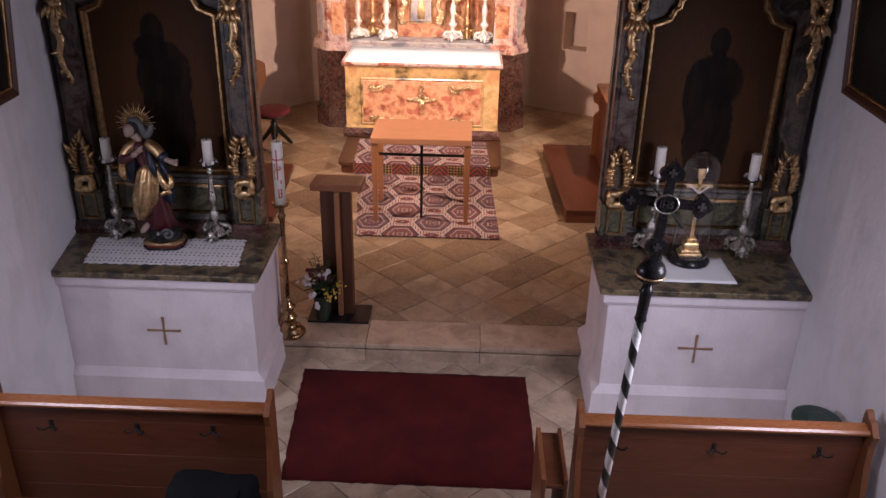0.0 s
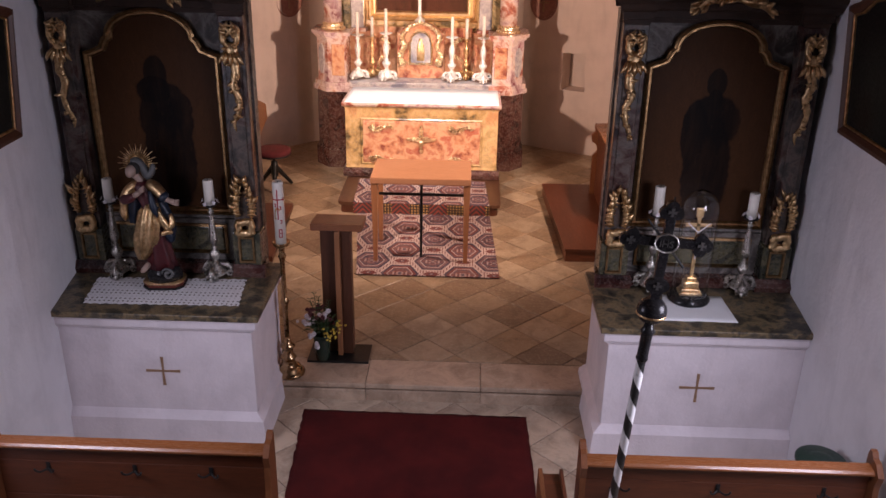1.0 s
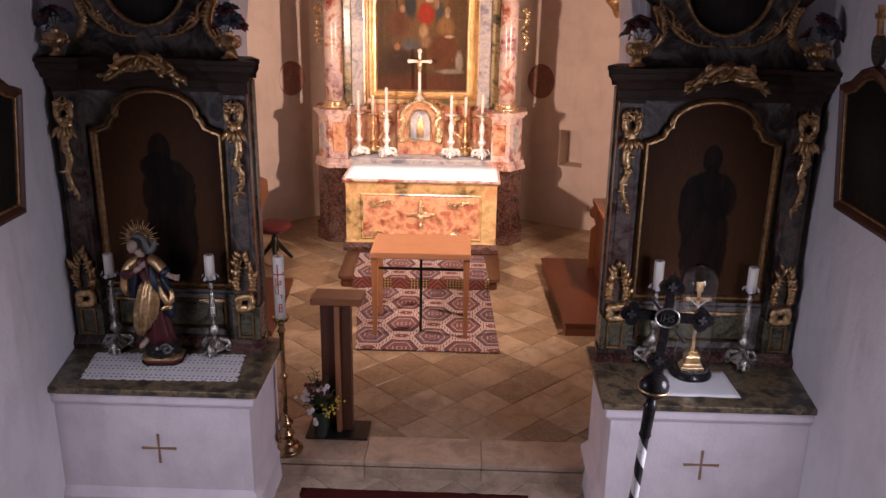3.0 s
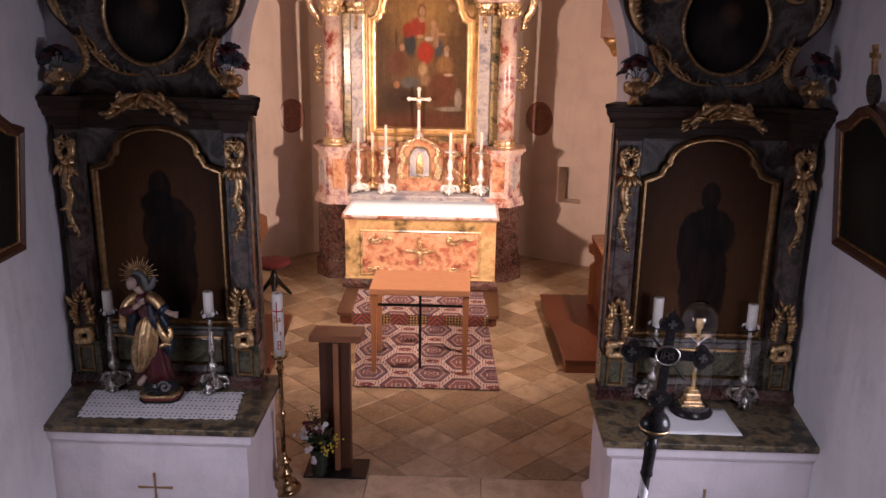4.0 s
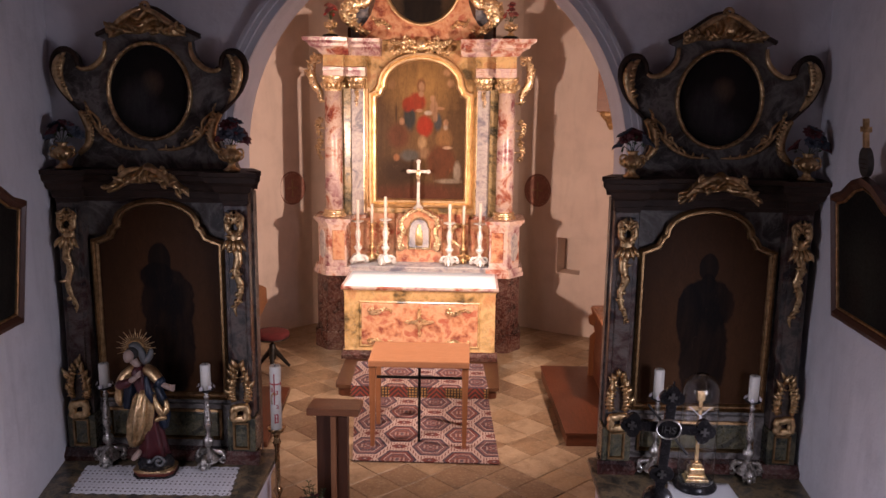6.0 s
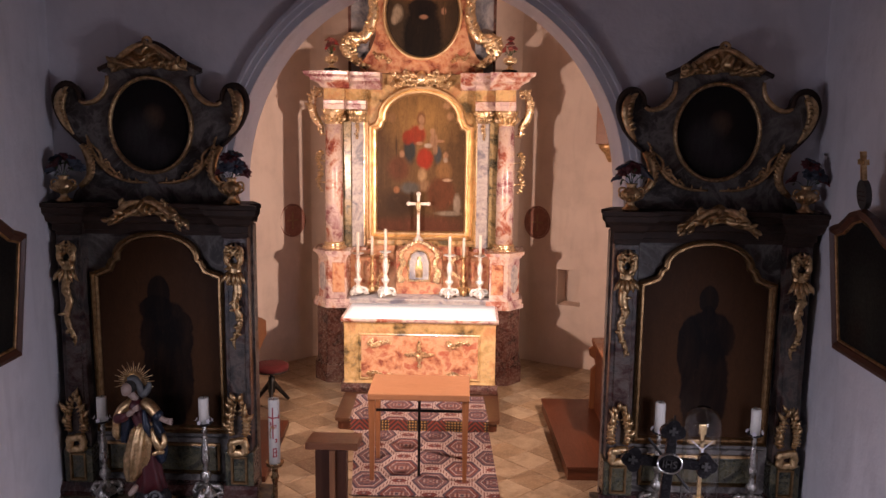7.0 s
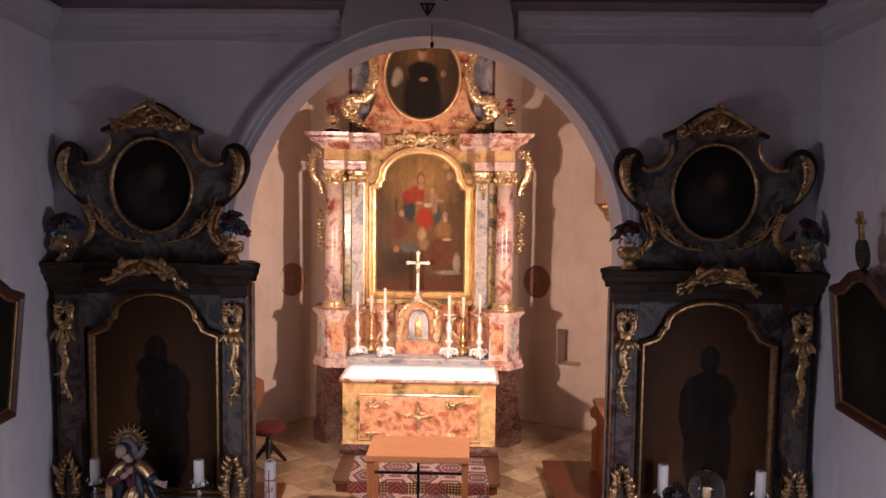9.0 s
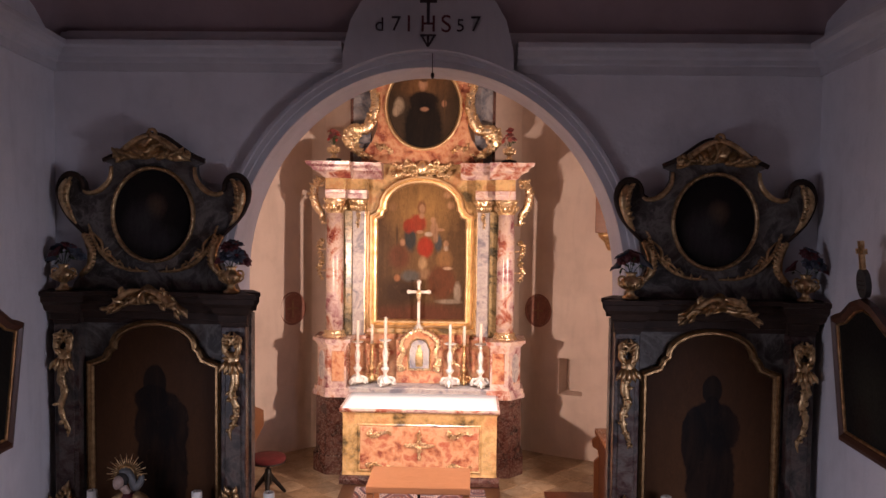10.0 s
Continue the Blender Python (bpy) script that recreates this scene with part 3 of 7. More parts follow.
sweep(bm, line, [(0.0, WALL_Y + 0.02), (0.0, WALL_Y - 0.025), (-0.045, WALL_Y - 0.025), (-0.05, WALL_Y - 0.045), (-0.085, WALL_Y - 0.045), (-0.092, WALL_Y - 0.06), (-0.115, WALL_Y - 0.06), (-0.125, WALL_Y - 0.02), (-0.125, WALL_Y + 0.02)], False)
setting("trim_arch", bm, M_TRIM, "grey-white stucco moulding round the chancel arch", "moulding")

# cornice under the ceiling
def cornice(y):
    return [(y + 0.02, 5.035), (y - 0.13, 5.035), (y - 0.13, 5.0), (y - 0.10, 4.985), (y - 0.085, 4.95), (y - 0.05, 4.93), (y - 0.045, 4.90), (y - 0.03, 4.89), (y - 0.03, 4.83), (y + 0.02, 4.83)]


bm = bmesh.new()
run_x(bm, cornice(WALL_Y), -2.95, -0.83)
setting("trim_cornice_west", bm, M_TRIM, "grey-white stepped stucco cornice on the arch wall", "cornice")
bm = bmesh.new()
run_x(bm, cornice(WALL_Y), 0.41, 2.62)
setting("trim_cornice_east", bm, M_TRIM, "grey-white stepped stucco cornice on the arch wall", "cornice")
for name, line, s in (("trim_cornice_left_wall", LEFT, 1), ("trim_cornice_right_wall", RIGHT, -1)):
    bm = bmesh.new()
    prof = [(WALL_Y - y, z) for y, z in cornice(WALL_Y)]
    rings = []
    for x, y in line:
        rings.append([bm.verts.new((x + s * d, y, z)) for d, z in prof])
    for a, b in zip(rings, rings[1:]):
        for k in range(len(prof)):
            bm.faces.new((a[k], b[k], b[(k + 1) % len(prof)], a[(k + 1) % len(prof)]))
    setting(name, bm, M_TRIM, "grey-white stepped stucco cornice along the nave wall", "cornice")

# coved ceiling of the nave
bm = bmesh.new()
NX, NY = 48, 60
grid = []
for j in range(NY + 1):
    y = -4.2 + (WALL_Y + 0.05 + 4.2) * (j / NY) ** 0.6
    row = []
    for i in range(NX + 1):
        x = -2.98 + 5.62 * (0.5 - 0.5 * math.cos(math.pi * i / NX))
        d = max(0.0, min(WALL_Y - y, x + 2.93, 2.6 - x))
        q = min(1.0, d / 1.1)
        row.append(bm.verts.new((x, y, 5.03 + 0.62 * math.sqrt(1 - (1 - q) ** 2))))
    grid.append(row)
for a, b in zip(grid, grid[1:]):
    for i in range(NX):
        bm.faces.new((a[i], a[i + 1], b[i + 1], b[i]))
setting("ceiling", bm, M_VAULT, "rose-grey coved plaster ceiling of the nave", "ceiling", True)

# inscription field over the arch
bm = bmesh.new()
half = [(0.60, 4.90), (0.60, 4.96), (0.575, 5.06), (0.545, 5.18), (0.47, 5.31), (0.36, 5.39), (0.2, 5.44), (0.0, 5.46)]
under = [(AX - 1.53 * math.cos(math.pi * (0.372 + 0.256 * k / 10)), SPRING + 1.68 * math.sin(math.pi * (0.36 + 0.28 * k / 10))) for k in range(11)]
outline = under + [(AX + x, z) for x, z in half] + [(AX - x, z) for x, z in half[-2::-1]]
prism(bm, outline, WALL_Y - 0.135, WALL_Y + 0.02)
field = setting("trim_inscription_field", bm, M_TRIM, "pale plaster shield over the arch with a painted date and monogram", "inscription")
TY = WALL_Y - 0.139
for ch, x, z, size, m in (("d", -0.34, 5.145, 0.135, M_TEXT), ("7", -0.225, 5.15, 0.145, M_TEXT), ("I", -0.135, 5.15, 0.16, M_TEXT_RED), ("H", 0.0, 5.15, 0.16, M_TEXT_RED), ("S", 0.125, 5.15, 0.17, M_TEXT_RED), ("5", 0.225, 5.14, 0.125, M_TEXT), ("7", 0.33, 5.15, 0.15, M_TEXT)):
    lettering(ch, size, m, pose(AX + x, TY, z, 90, 0, 0), field)
bm = bmesh.new()
box(bm, AX - 0.011, AX + 0.011, TY - 0.003, TY + 0.004, 5.15, 5.375)
box(bm, AX - 0.06, AX + 0.06, TY - 0.003, TY + 0.004, 5.30, 5.322)
part("painted_cross", bm, M_TEXT, field)
bm = bmesh.new()
for a, b in ((-0.045, 0.0), (0.0, 0.0), (0.045, 0.0)):
    prism(bm, [(AX + a - 0.009, 5.075), (AX + a + 0.009, 5.075), (AX + b + 0.006, 4.995), (AX + b - 0.006, 4.995)], TY - 0.003 - abs(a) * 0.02, TY + 0.004)
box(bm, AX - 0.055, AX + 0.055, TY - 0.005, TY + 0.004, 5.07, 5.082)
part("painted_nails", bm, M_TEXT, field)
hook = thing("ceiling_hook", pose(AX + 0.03, 6.30, 4.86), "small dark iron hook and cord at the crown of the arch", "hook")
part("cord", tube(bmesh.new(), [(0, -0.06, 0.10), (0.0, -0.07, 0.02), (0.002, -0.07, -0.03)], 0.003, 6), M_IRON, hook)
part("weight", lathe(bmesh.new(), [(0.002, 0), (0.012, -0.01), (0.014, -0.03), (0.004, -0.05)][::-1], 10, (0.002, -0.07, -0.03)), M_IRON, hook)

# chancel walls, curved at the back
PLAN = [(-3.4, BACK_Y), (-3.4, 11.0), (-3.25, 12.0), (-2.75, 12.5), (-2.3, 12.95), (-1.6, 13.2), (0.3, 13.2), (0.85, 13.1), (1.40, 12.76), (2.15, 12.42), (2.6, 11.8), (2.75, 11.0), (2.75, BACK_Y)]
bm = bmesh.new()
outer = []
for i, (x, y) in enumerate(PLAN):
    c = Vector((AX - 0.1, 9.5))
    d = (Vector((x, y)) - c).normalized() * 0.45
    outer.append((x + d.x, y + d.y))
for i in range(len(PLAN) - 1):
    if i == 8:      # the stretch with the niche
        p, q, po, qo = PLAN[i], PLAN[i + 1], outer[i], outer[i + 1]
        def along(u):
            return ((p[0] + (q[0] - p[0]) * u, p[1] + (q[1] - p[1]) * u), (po[0] + (qo[0] - po[0]) * u, po[1] + (qo[1] - po[1]) * u))
        u0, u1 = 0.05, 0.49
        for a, b, z0, z1 in ((0, u0, -0.1, 6.6), (u1, 1, -0.1, 6.6), (u0, u1, -0.1, 1.10), (u0, u1, 1.64, 6.6)):
            (ai, ao), (bi, bo) = along(a), along(b)
            slab(bm, [ai, bi, bo, ao], z0, z1)
        (ai, ao), (bi, bo) = along(u0), along(u1)
        mid = lambda m, n: (m[0] * 0.3 + n[0] * 0.7, m[1] * 0.3 + n[1] * 0.7)
        slab(bm, [mid(ai, ao), mid(bi, bo), bo, ao], 1.10, 1.64)
    else:
        slab(bm, [PLAN[i], PLAN[i + 1], outer[i + 1], outer[i]], -0.1, 6.6)
bmesh.ops.remove_doubles(bm, verts=bm.verts[:], dist=0.0005)
setting("wall_chancel", bm, M_CHANCEL, "cream limewashed chancel wall curving behind the high altar", "wall")
# Housings are unseen; the plates are added to cut light off near walls.
for k, (x, y, z) in enumerate(FLOODS):
    s = 1 if x < 0 else -1
    fl = thing("floodlight", pose(x, y, z), "unseen grey floodlight behind the arch with an added plate that blocks side light", "floodlight", "chancel floodlights")
    part("shade", slab(bmesh.new(), [(-s * 0.080, 0.0), (0.85 * BLOCKER_SLOPES[k], 0.85), (0.85 * BLOCKER_SLOPES[k] - s * 0.004, 0.85), (-s * 0.084, 0.0)], -0.8, 0.8), M_GREY_METAL, fl, "")
    part("housing", box(bmesh.new(), -0.09, 0.09, -0.15, -0.06, -0.08, 0.08, 0.01), M_GREY_METAL, fl, "")
bm = bmesh.new()
box(bm, -4.0, 3.4, BACK_Y - 0.1, 13.8, 6.4, 6.6)
setting("ceiling_chancel", bm, M_CHANCEL, "cream plaster ceiling of the chancel", "ceiling")

# floors
bm = bmesh.new()
box(bm, -3.3, 3.2, -4.3, 6.07, -0.25, -0.008)
setting("floor", bm, M_GROUT, "grey mortar bed of the nave floor", "floor")
bm = bmesh.new()
box(bm, -3.9, 3.3, 6.09, 13.8, -0.2, H - 0.008)
chancel_floor = setting("floor_chancel", bm, M_GROUT, "mortar bed under diagonal chancel floor tiles", "floor")


# ---- ornaments shared by the altars ----
def cross_shape(bm, hw, up, down, w, y0, y1, x=0.0, z=0.0, flare=1.6):
    f = w * flare
    o = [(w, w), (hw, f), (hw, -f), (w, -w), (f, -down), (-f, -down), (-w, -w), (-hw, -f), (-hw, f), (-w, w), (-f, up), (f, up)]
    return prism(bm, [(x + a, z + b) for a, b in o], y0, y1)


def rosette(bm, p, r, rng, n=7, out=(0, -1, 0)):
    """A small open flower of n petals."""
    o = Vector(out).normalized()
    s = o.orthogonal().normalized()
    u = o.cross(s)
    for k in range(n):
        a = 2 * math.pi * (k + rng.random() * 0.3) / n
        leaf(bm, p, math.cos(a) * s + math.sin(a) * u + o * 0.45, o, r, r * 0.36, 0.35)


def carved(bm, x0, x1, low, high, y, depth, seed, nx=72, nz=22):
    """A carved relief between two outlines low(x) and high(x): rounded to the front, cut by curling furrows."""
    grid = []
    for j in range(nz + 1):
        v = j / nz
        row = []
        for i in range(nx + 1):
            u = i / nx
            x = x0 + (x1 - x0) * u
            z = low(x) + (high(x) - low(x)) * v
            q = noise.noise(Vector((x * 7 + seed, z * 7, seed * 1.7)))
            furrow = abs(math.sin(34 * abs(x) + 21 * z + 7 * q + seed)) * (0.6 + 0.4 * abs(math.sin(47 * z - 15 * abs(x) + 6 * q)))
            edge = (math.sin(math.pi * v) * math.sin(math.pi * min(1.0, max(0.0, u)))) ** 0.45 if 0 < v < 1 and 0 < u < 1 else 0.0
            row.append(bm.verts.new((x, y - depth * edge * (0.22 + 0.78 * furrow), z)))
        grid.append(row)
    for a, b in zip(grid, grid[1:]):
        for i in range(nx):
            bm.faces.new((a[i], a[i + 1], b[i + 1], b[i]))


def candlestick(m, height, foot, candle_h, candle_r, metal_mat, label, group, tripod=True, garland=False):
    """An altar candlestick: scrolled foot, baluster stem, drip pan and candle."""
    t = thing("candlestick", m, label, "candlestick", group)
    rng = random.Random(int(height * 1000))
    bm = bmesh.new()
    if tripod:
        lathe(bm, [(foot * 0.3, 0.02), (foot * 0.70, 0.05), (foot * 0.62, height * 0.10), (foot * 0.34, height * 0.18), (foot * 0.18, height * 0.24)], 12)
        for k in range(3):
            a = radians(-90 + 120 * k)
            d = Vector((math.cos(a), math.sin(a), 0))
            p = glide([d * foot * 0.25 + Vector((0, 0, height * 0.20)), d * foot * 0.75 + Vector((0, 0, height * 0.15)), d * foot * 0.8 + Vector((0, 0, 0.055)), d * foot + Vector((0, 0, 0.016))], 9)
            tube(bm, p, [0.012, 0.018, 0.02, 0.017, 0.015, 0.016, 0.018, 0.019, 0.012], 7)
            leaf(bm, d * foot * 0.62 + Vector((0, 0, 0.02)), Vector((0, 0, 1)), d, height * 0.18, foot * 0.34, 0.5)
            for q in (-1, 1):
                tube(bm, [d * foot * (0.75 + 0.16 * math.cos(w)) + d.cross(Vector((0, 0, 1))) * q * foot * 0.28 + Vector((0, 0, 0.045 + 0.022 * math.sin(w))) for w in [0.8 * i for i in range(8)]], 0.009, 6)
    else:
        lathe(bm, [(foot, 0.0), (foot, 0.015), (foot * 0.85, 0.03), (foot * 0.5, 0.05), (foot * 0.3, height * 0.18)], 20)
    part("foot", bm, metal_mat, t, "", True)
    s = height
    prof = [(0.016, 0.20), (0.030, 0.22), (0.016, 0.25), (0.022, 0.30), (0.040, 0.35), (0.042, 0.39), (0.018, 0.43), (0.030, 0.45), (0.016, 0.47), (0.020, 0.52), (0.027, 0.62), (0.030, 0.72), (0.017, 0.82), (0.014, 0.88), (0.026, 0.91), (0.015, 0.94), (0.022, 0.97)]
    if garland:
        prof = [(0.014, 0.17), (0.026, 0.195), (0.014, 0.22), (0.018, 0.25), (0.040, 0.285), (0.047, 0.325), (0.040, 0.365), (0.016, 0.40), (0.026, 0.42), (0.013, 0.445), (0.020, 0.47), (0.038, 0.53), (0.036, 0.57), (0.027, 0.70), (0.019, 0.82), (0.015, 0.88), (0.027, 0.90), (0.014, 0.925), (0.020, 0.97)]
    k = (0.78 if garland else 1.0) * foot / 0.11
    part("stem", lathe(bmesh.new(), [(r * k, z * s) for r, z in prof], 16), metal_mat, t, "", True)
    part("drip_pan", lathe(bmesh.new(), [(0.015 * k, 0.955 * s), (0.055 * k, 0.985 * s), (0.064 * k, s), (0.060 * k, s + 0.004), (0.02 * k, s - 0.006)], 20), M_IRON if garland else metal_mat, t, "dark drip pan" if garland else "", True)
    bm = bmesh.new()
    lathe(bm, [(candle_r, s - 0.004), (candle_r, s + candle_h - 0.006), (candle_r * 0.8, s + candle_h), (candle_r * 0.3, s + candle_h - 0.006)], 16)
    c = part("candle", bm, M_WAX, t, "white wax candle", True)
    part("wick", tube(bmesh.new(), [(0, 0, s + candle_h - 0.006), (0.002, 0, s + candle_h + 0.008)], 0.0025, 5), M_WICK, c)
    if garland:
        for q in range(6):
            bm = bmesh.new()
            a = 2 * math.pi * q / 6 + 0.4 * rng.random()
            rosette(bm, (candle_r * 1.35 * math.cos(a), candle_r * 1.35 * math.sin(a), s + 0.012 + rng.uniform(0, 0.01)), 0.021, rng, 5, (math.cos(a), math.sin(a), 0.5))
            part("cloth_flower", bm, M_WHITE_PETAL, t, "small white cloth flower")
    return t


def bouquet(parent, z, r, h, cols, rng, n=26, bloom=1.0):
    """Flower heads, leaves and stems over a vase mouth at height z."""
    bm = bmesh.new()
    heads = {c.name: bmesh.new() for c in cols}
    for k in range(n):
        a, q = rng.uniform(0, 2 * math.pi), math.sqrt(rng.random())
        p = Vector((q * r * math.cos(a), q * r * math.sin(a), z + h * (0.35 + 0.65 * (1 - q * q)) * rng.uniform(0.6, 1.05)))
        tube(bm, [(0, 0, z - 0.02), (p.x * 0.5, p.y * 0.5, z + (p.z - z) * 0.6), p], 0.0025, 4)
        for _ in range(3):
            leaf(bm, p * 1.0 - Vector((0, 0, h * 0.15)), (rng.uniform(-1, 1), rng.uniform(-1, 1), rng.uniform(-0.3, 0.8)), (0, 0, 1), r * 0.4, r * 0.1)
        c = cols[k % len(cols)]
        rosette(heads[c.name], p, bloom * r * rng.uniform(0.36, 0.55), rng, 9, (p.x / r, p.y / r - 0.3, 0.8))
    part("foliage", bm, M_LEAF, parent, "dark green stems and leaves")["kind"] = "stuff"
    for c in cols:
        part("flower_head", heads[c.name], c, parent, "small " + c.name.replace("_", " ") + " blossoms")["kind"] = "stuff"


# ---- side altars ----
def altar_table(cx, x0, x1, label):
    """A plastered masonry altar with a marbled top; x0 and x1 are its ends, one of them in the side wall."""
    t = thing("altar_table", pose(cx, 5.85, 0), label, "altar", "side altars")
    a, b = x0 - cx, x1 - cx
    fy, by = 5.38 - 5.85, WALL_Y - 5.85
    bm = bmesh.new()
    box(bm, a + 0.075, b - 0.075, fy + 0.085, by, 0.0, 0.93, 0.006)
    part("block", bm, M_MENSA, t, "white limewashed masonry block")
    bm = bmesh.new()
    o0 = [(a + 0.005, fy + 0.005), (b - 0.005, fy + 0.005), (b - 0.005, by), (a + 0.005, by)]
    o1 = [(a + 0.02, fy + 0.02), (b - 0.02, fy + 0.02), (b - 0.02, by), (a + 0.02, by)]
    lo = [bm.verts.new((x, y, 0)) for x, y in o0]
    mi = [bm.verts.new((x, y, 0.20)) for x, y in o1]
    hi = [bm.verts.new((x + (0.06 if x < 0 else -0.06), y + (0.06 if y < 0 else 0), 0.245)) for x, y in o1]
    for p, q in ((lo, mi), (mi, hi)):
        for k in range(4):
            bm.faces.new((p[k], p[(k + 1) % 4], q[(k + 1) % 4], q[k]))
    bm.faces.new(hi)
    part("plinth", bm, M_MENSA, t, "white plastered plinth")
    bm = bmesh.new()
    box(bm, a + 0.03, b - 0.03, fy + 0.035, by, 0.955, 1.034, 0.006)
    box(bm, a + 0.05, b - 0.05, fy + 0.06, by, 0.925, 0.957, 0.01)
    part("moulding", bm, M_MENSA, t, "white plaster moulding")
    part("top", box(bmesh.new(), a, b, fy, by, 1.036, 1.08, 0.006), M_TOP, t, "brown-green marbled top slab")
    bm = bmesh.new()
    cross_shape(bm, 0.125, 0.115, 0.12, 0.0065, fy + 0.079, fy + 0.088, 0, 0.577)
    part("cross", bm, M_GILT_PAINT, t, "thin gold-painted cross")
    return t


altar_table(-2.09, -2.93, -1.345, "white plastered side altar with marbled top and gilt cross")
altar_table(1.77, 1.035, 2.62, "white plastered side altar with marbled top and gilt cross")


def side_retable(cx, label, figure, seed):
    base = 1.08
    t = thing("retable", pose(cx, WALL_Y - 0.02, base), label, "altarpiece", "side altarpieces")
    rng = random.Random(seed)
    down = pose(0, 0, -base)

    def p(name, bm, m, label="", smooth=False, parent=t):
        return part(name, bm, m, parent, label, smooth, down if parent is t else None)

    # body round the picture
    pic = arched(0.485, 1.535, 2.755, 3.045, 0.17, 0.10)
    bm = bmesh.new()
    box(bm, -0.70, 0.70, -0.085, 0.015, 1.09, 3.10)
    p("back_board", bm, M_SLATE, "dark grey-brown marbled board")
    bm = bmesh.new()
    run_x(bm, [(-0.02, 1.09), (-0.245, 1.09), (-0.25, 1.13), (-0.21, 1.155), (-0.02, 1.155)], -0.50, 0.50)
    p("base_moulding", bm, M_DARKRED, "dark red marbled base")
    bm = bmesh.new()
    box(bm, -0.50, 0.50, -0.12, -0.08, 1.155, 1.49)
    p("predella", bm, M_SLATE)
    bm = bmesh.new()
    box(bm, -0.40, 0.40, -0.135, -0.118, 1.24, 1.43, 0.006)
    pr = p("predella_panel", bm, M_GREEN, "green marbled panel")
    bm = bmesh.new()
    sweep(bm, [(-0.43, 1.215), (-0.43, 1.455), (0.43, 1.455), (0.43, 1.215)], [(0, -0.118), (0, -0.142), (0.018, -0.146), (0.026, -0.118)])
    part("panel_frame", bm, M_FRAMEGOLD, pr, "narrow gilded frame")
    # pilasters
    for s in (-1, 1):
        x = s * 0.60
        bm = bmesh.new()
        box(bm, x - 0.088, x + 0.088, -0.20, -0.06, 1.43, 3.02, 0.008)
        pil = p("pilaster", bm, M_PLUM, "plum and grey marbled pilaster")
        bm = bmesh.new()
        box(bm, x - 0.058, x + 0.058, -0.212, -0.195, 1.80, 2.98, 0.008)
        part("pilaster_panel", bm, M_PLUM, pil)
        bm = bmesh.new()
        run_x(bm, [(-0.03, 1.08), (-0.275, 1.08), (-0.285, 1.12), (-0.25, 1.15), (-0.235, 1.17), (-0.03, 1.17)], x - 0.10, x + 0.10, 0.15)
        p("pilaster_base", bm, M_DARKRED, "dark red marbled base block")
        bm = bmesh.new()
        box(bm, x - 0.105, x + 0.105, -0.235, -0.05, 1.17, 1.43, 0.006)
        ped = p("pedestal", bm, M_GREEN, "green marbled pedestal")
        bm = bmesh.new()
        sweep(bm, [(x - 0.06, 1.19), (x - 0.06, 1.40), (x + 0.06, 1.40), (x + 0.06, 1.19)], [(0, -0.232), (0, -0.25), (0.014, -0.25), (0.02, -0.232)])
        part("panel_frame", bm, M_FRAMEGOLD, ped, "gilded frame")
        # lower gilt shell with pierced ring
        bm = bmesh.new()
        lobes = [((0.083 + 0.007 * math.cos(4 * w + math.pi) + 0.004 * math.cos(9 * w)) * math.sin(w) + x, 1.477 + (0.078 + 0.007 * math.cos(4 * w + math.pi) + 0.004 * math.cos(9 * w)) * math.cos(w) + 0.006 * math.sin(3 * w)) for w in [2 * math.pi * i / 48 for i in range(48)]]
        sweep(bm, lobes, [(0, -0.24), (-0.0, -0.262), (0.018, -0.278), (0.034, -0.268), (0.046, -0.270), (0.050, -0.24)])
        p("pierced_ring", bm, M_OLDGOLD, "gilded pierced shell ornament", True)
        bm = bmesh.new()
        for q in (-1, 1):
            line = glide([(x + q * 0.050, -0.23, 1.56), (x + q * 0.062, -0.235, 1.64), (x + q * 0.046, -0.235, 1.73), (x + q * 0.010, -0.22, 1.815)], 10)
            tube(bm, line, [0.018, 0.024, 0.026, 0.026, 0.025, 0.023, 0.02, 0.016, 0.011, 0.005], 8, 0.8)
            for k in range(7):
                p0 = line[k + 1]
                tube(bm, [(p0.x + q * 0.034, -0.238, p0.z + rng.uniform(-0.02, 0.0)), (p0.x, -0.254, p0.z + 0.006), (p0.x - q * 0.030, -0.245, p0.z - 0.010)], [0.005, 0.012, 0.006], 6)
            for k in (2, 4, 5, 6, 7, 8, 9):
                leaf(bm, line[k], (q * rng.uniform(-0.3, 0.9), -0.25, 1), (0, -1, 0), rng.uniform(0.05, 0.10), rng.uniform(0.014, 0.024), 0.5)
        p("acanthus", bm, M_OLDGOLD, "gilded acanthus flanking an opening", True)
        # pendant at the head of the pilaster
        bm = bmesh.new()
        lathe(bm, [(0.012, 0), (0.045, 0.03), (0.05, 0.08), (0.03, 0.12)], 12, (x, -0.225, 2.72), 1, 0.6)
        for q in (-1, 1):
            tube(bm, curl_path(x + q * 0.03, -0.235, 2.92, 0.045, 1.3, 0.4, 0.3, 16, q), [0.016 - 0.0006 * i for i in range(16)], 7)
            tube(bm, glide([(x + q * 0.012, -0.23, 2.80), (x + q * 0.05, -0.245, 2.86), (x + q * 0.045, -0.24, 2.93), (x + q * 0.01, -0.23, 2.985)], 9), [0.010, 0.018, 0.022, 0.022, 0.02, 0.018, 0.015, 0.011, 0.005], 7)
            for k in range(5):
                leaf(bm, (x + q * 0.02, -0.24, 2.80 + 0.035 * k), (q * rng.uniform(0.3, 1.0), -0.3, rng.uniform(0.1, 1.0)), (0, -1, 0), rng.uniform(0.04, 0.065), 0.014, 0.5)
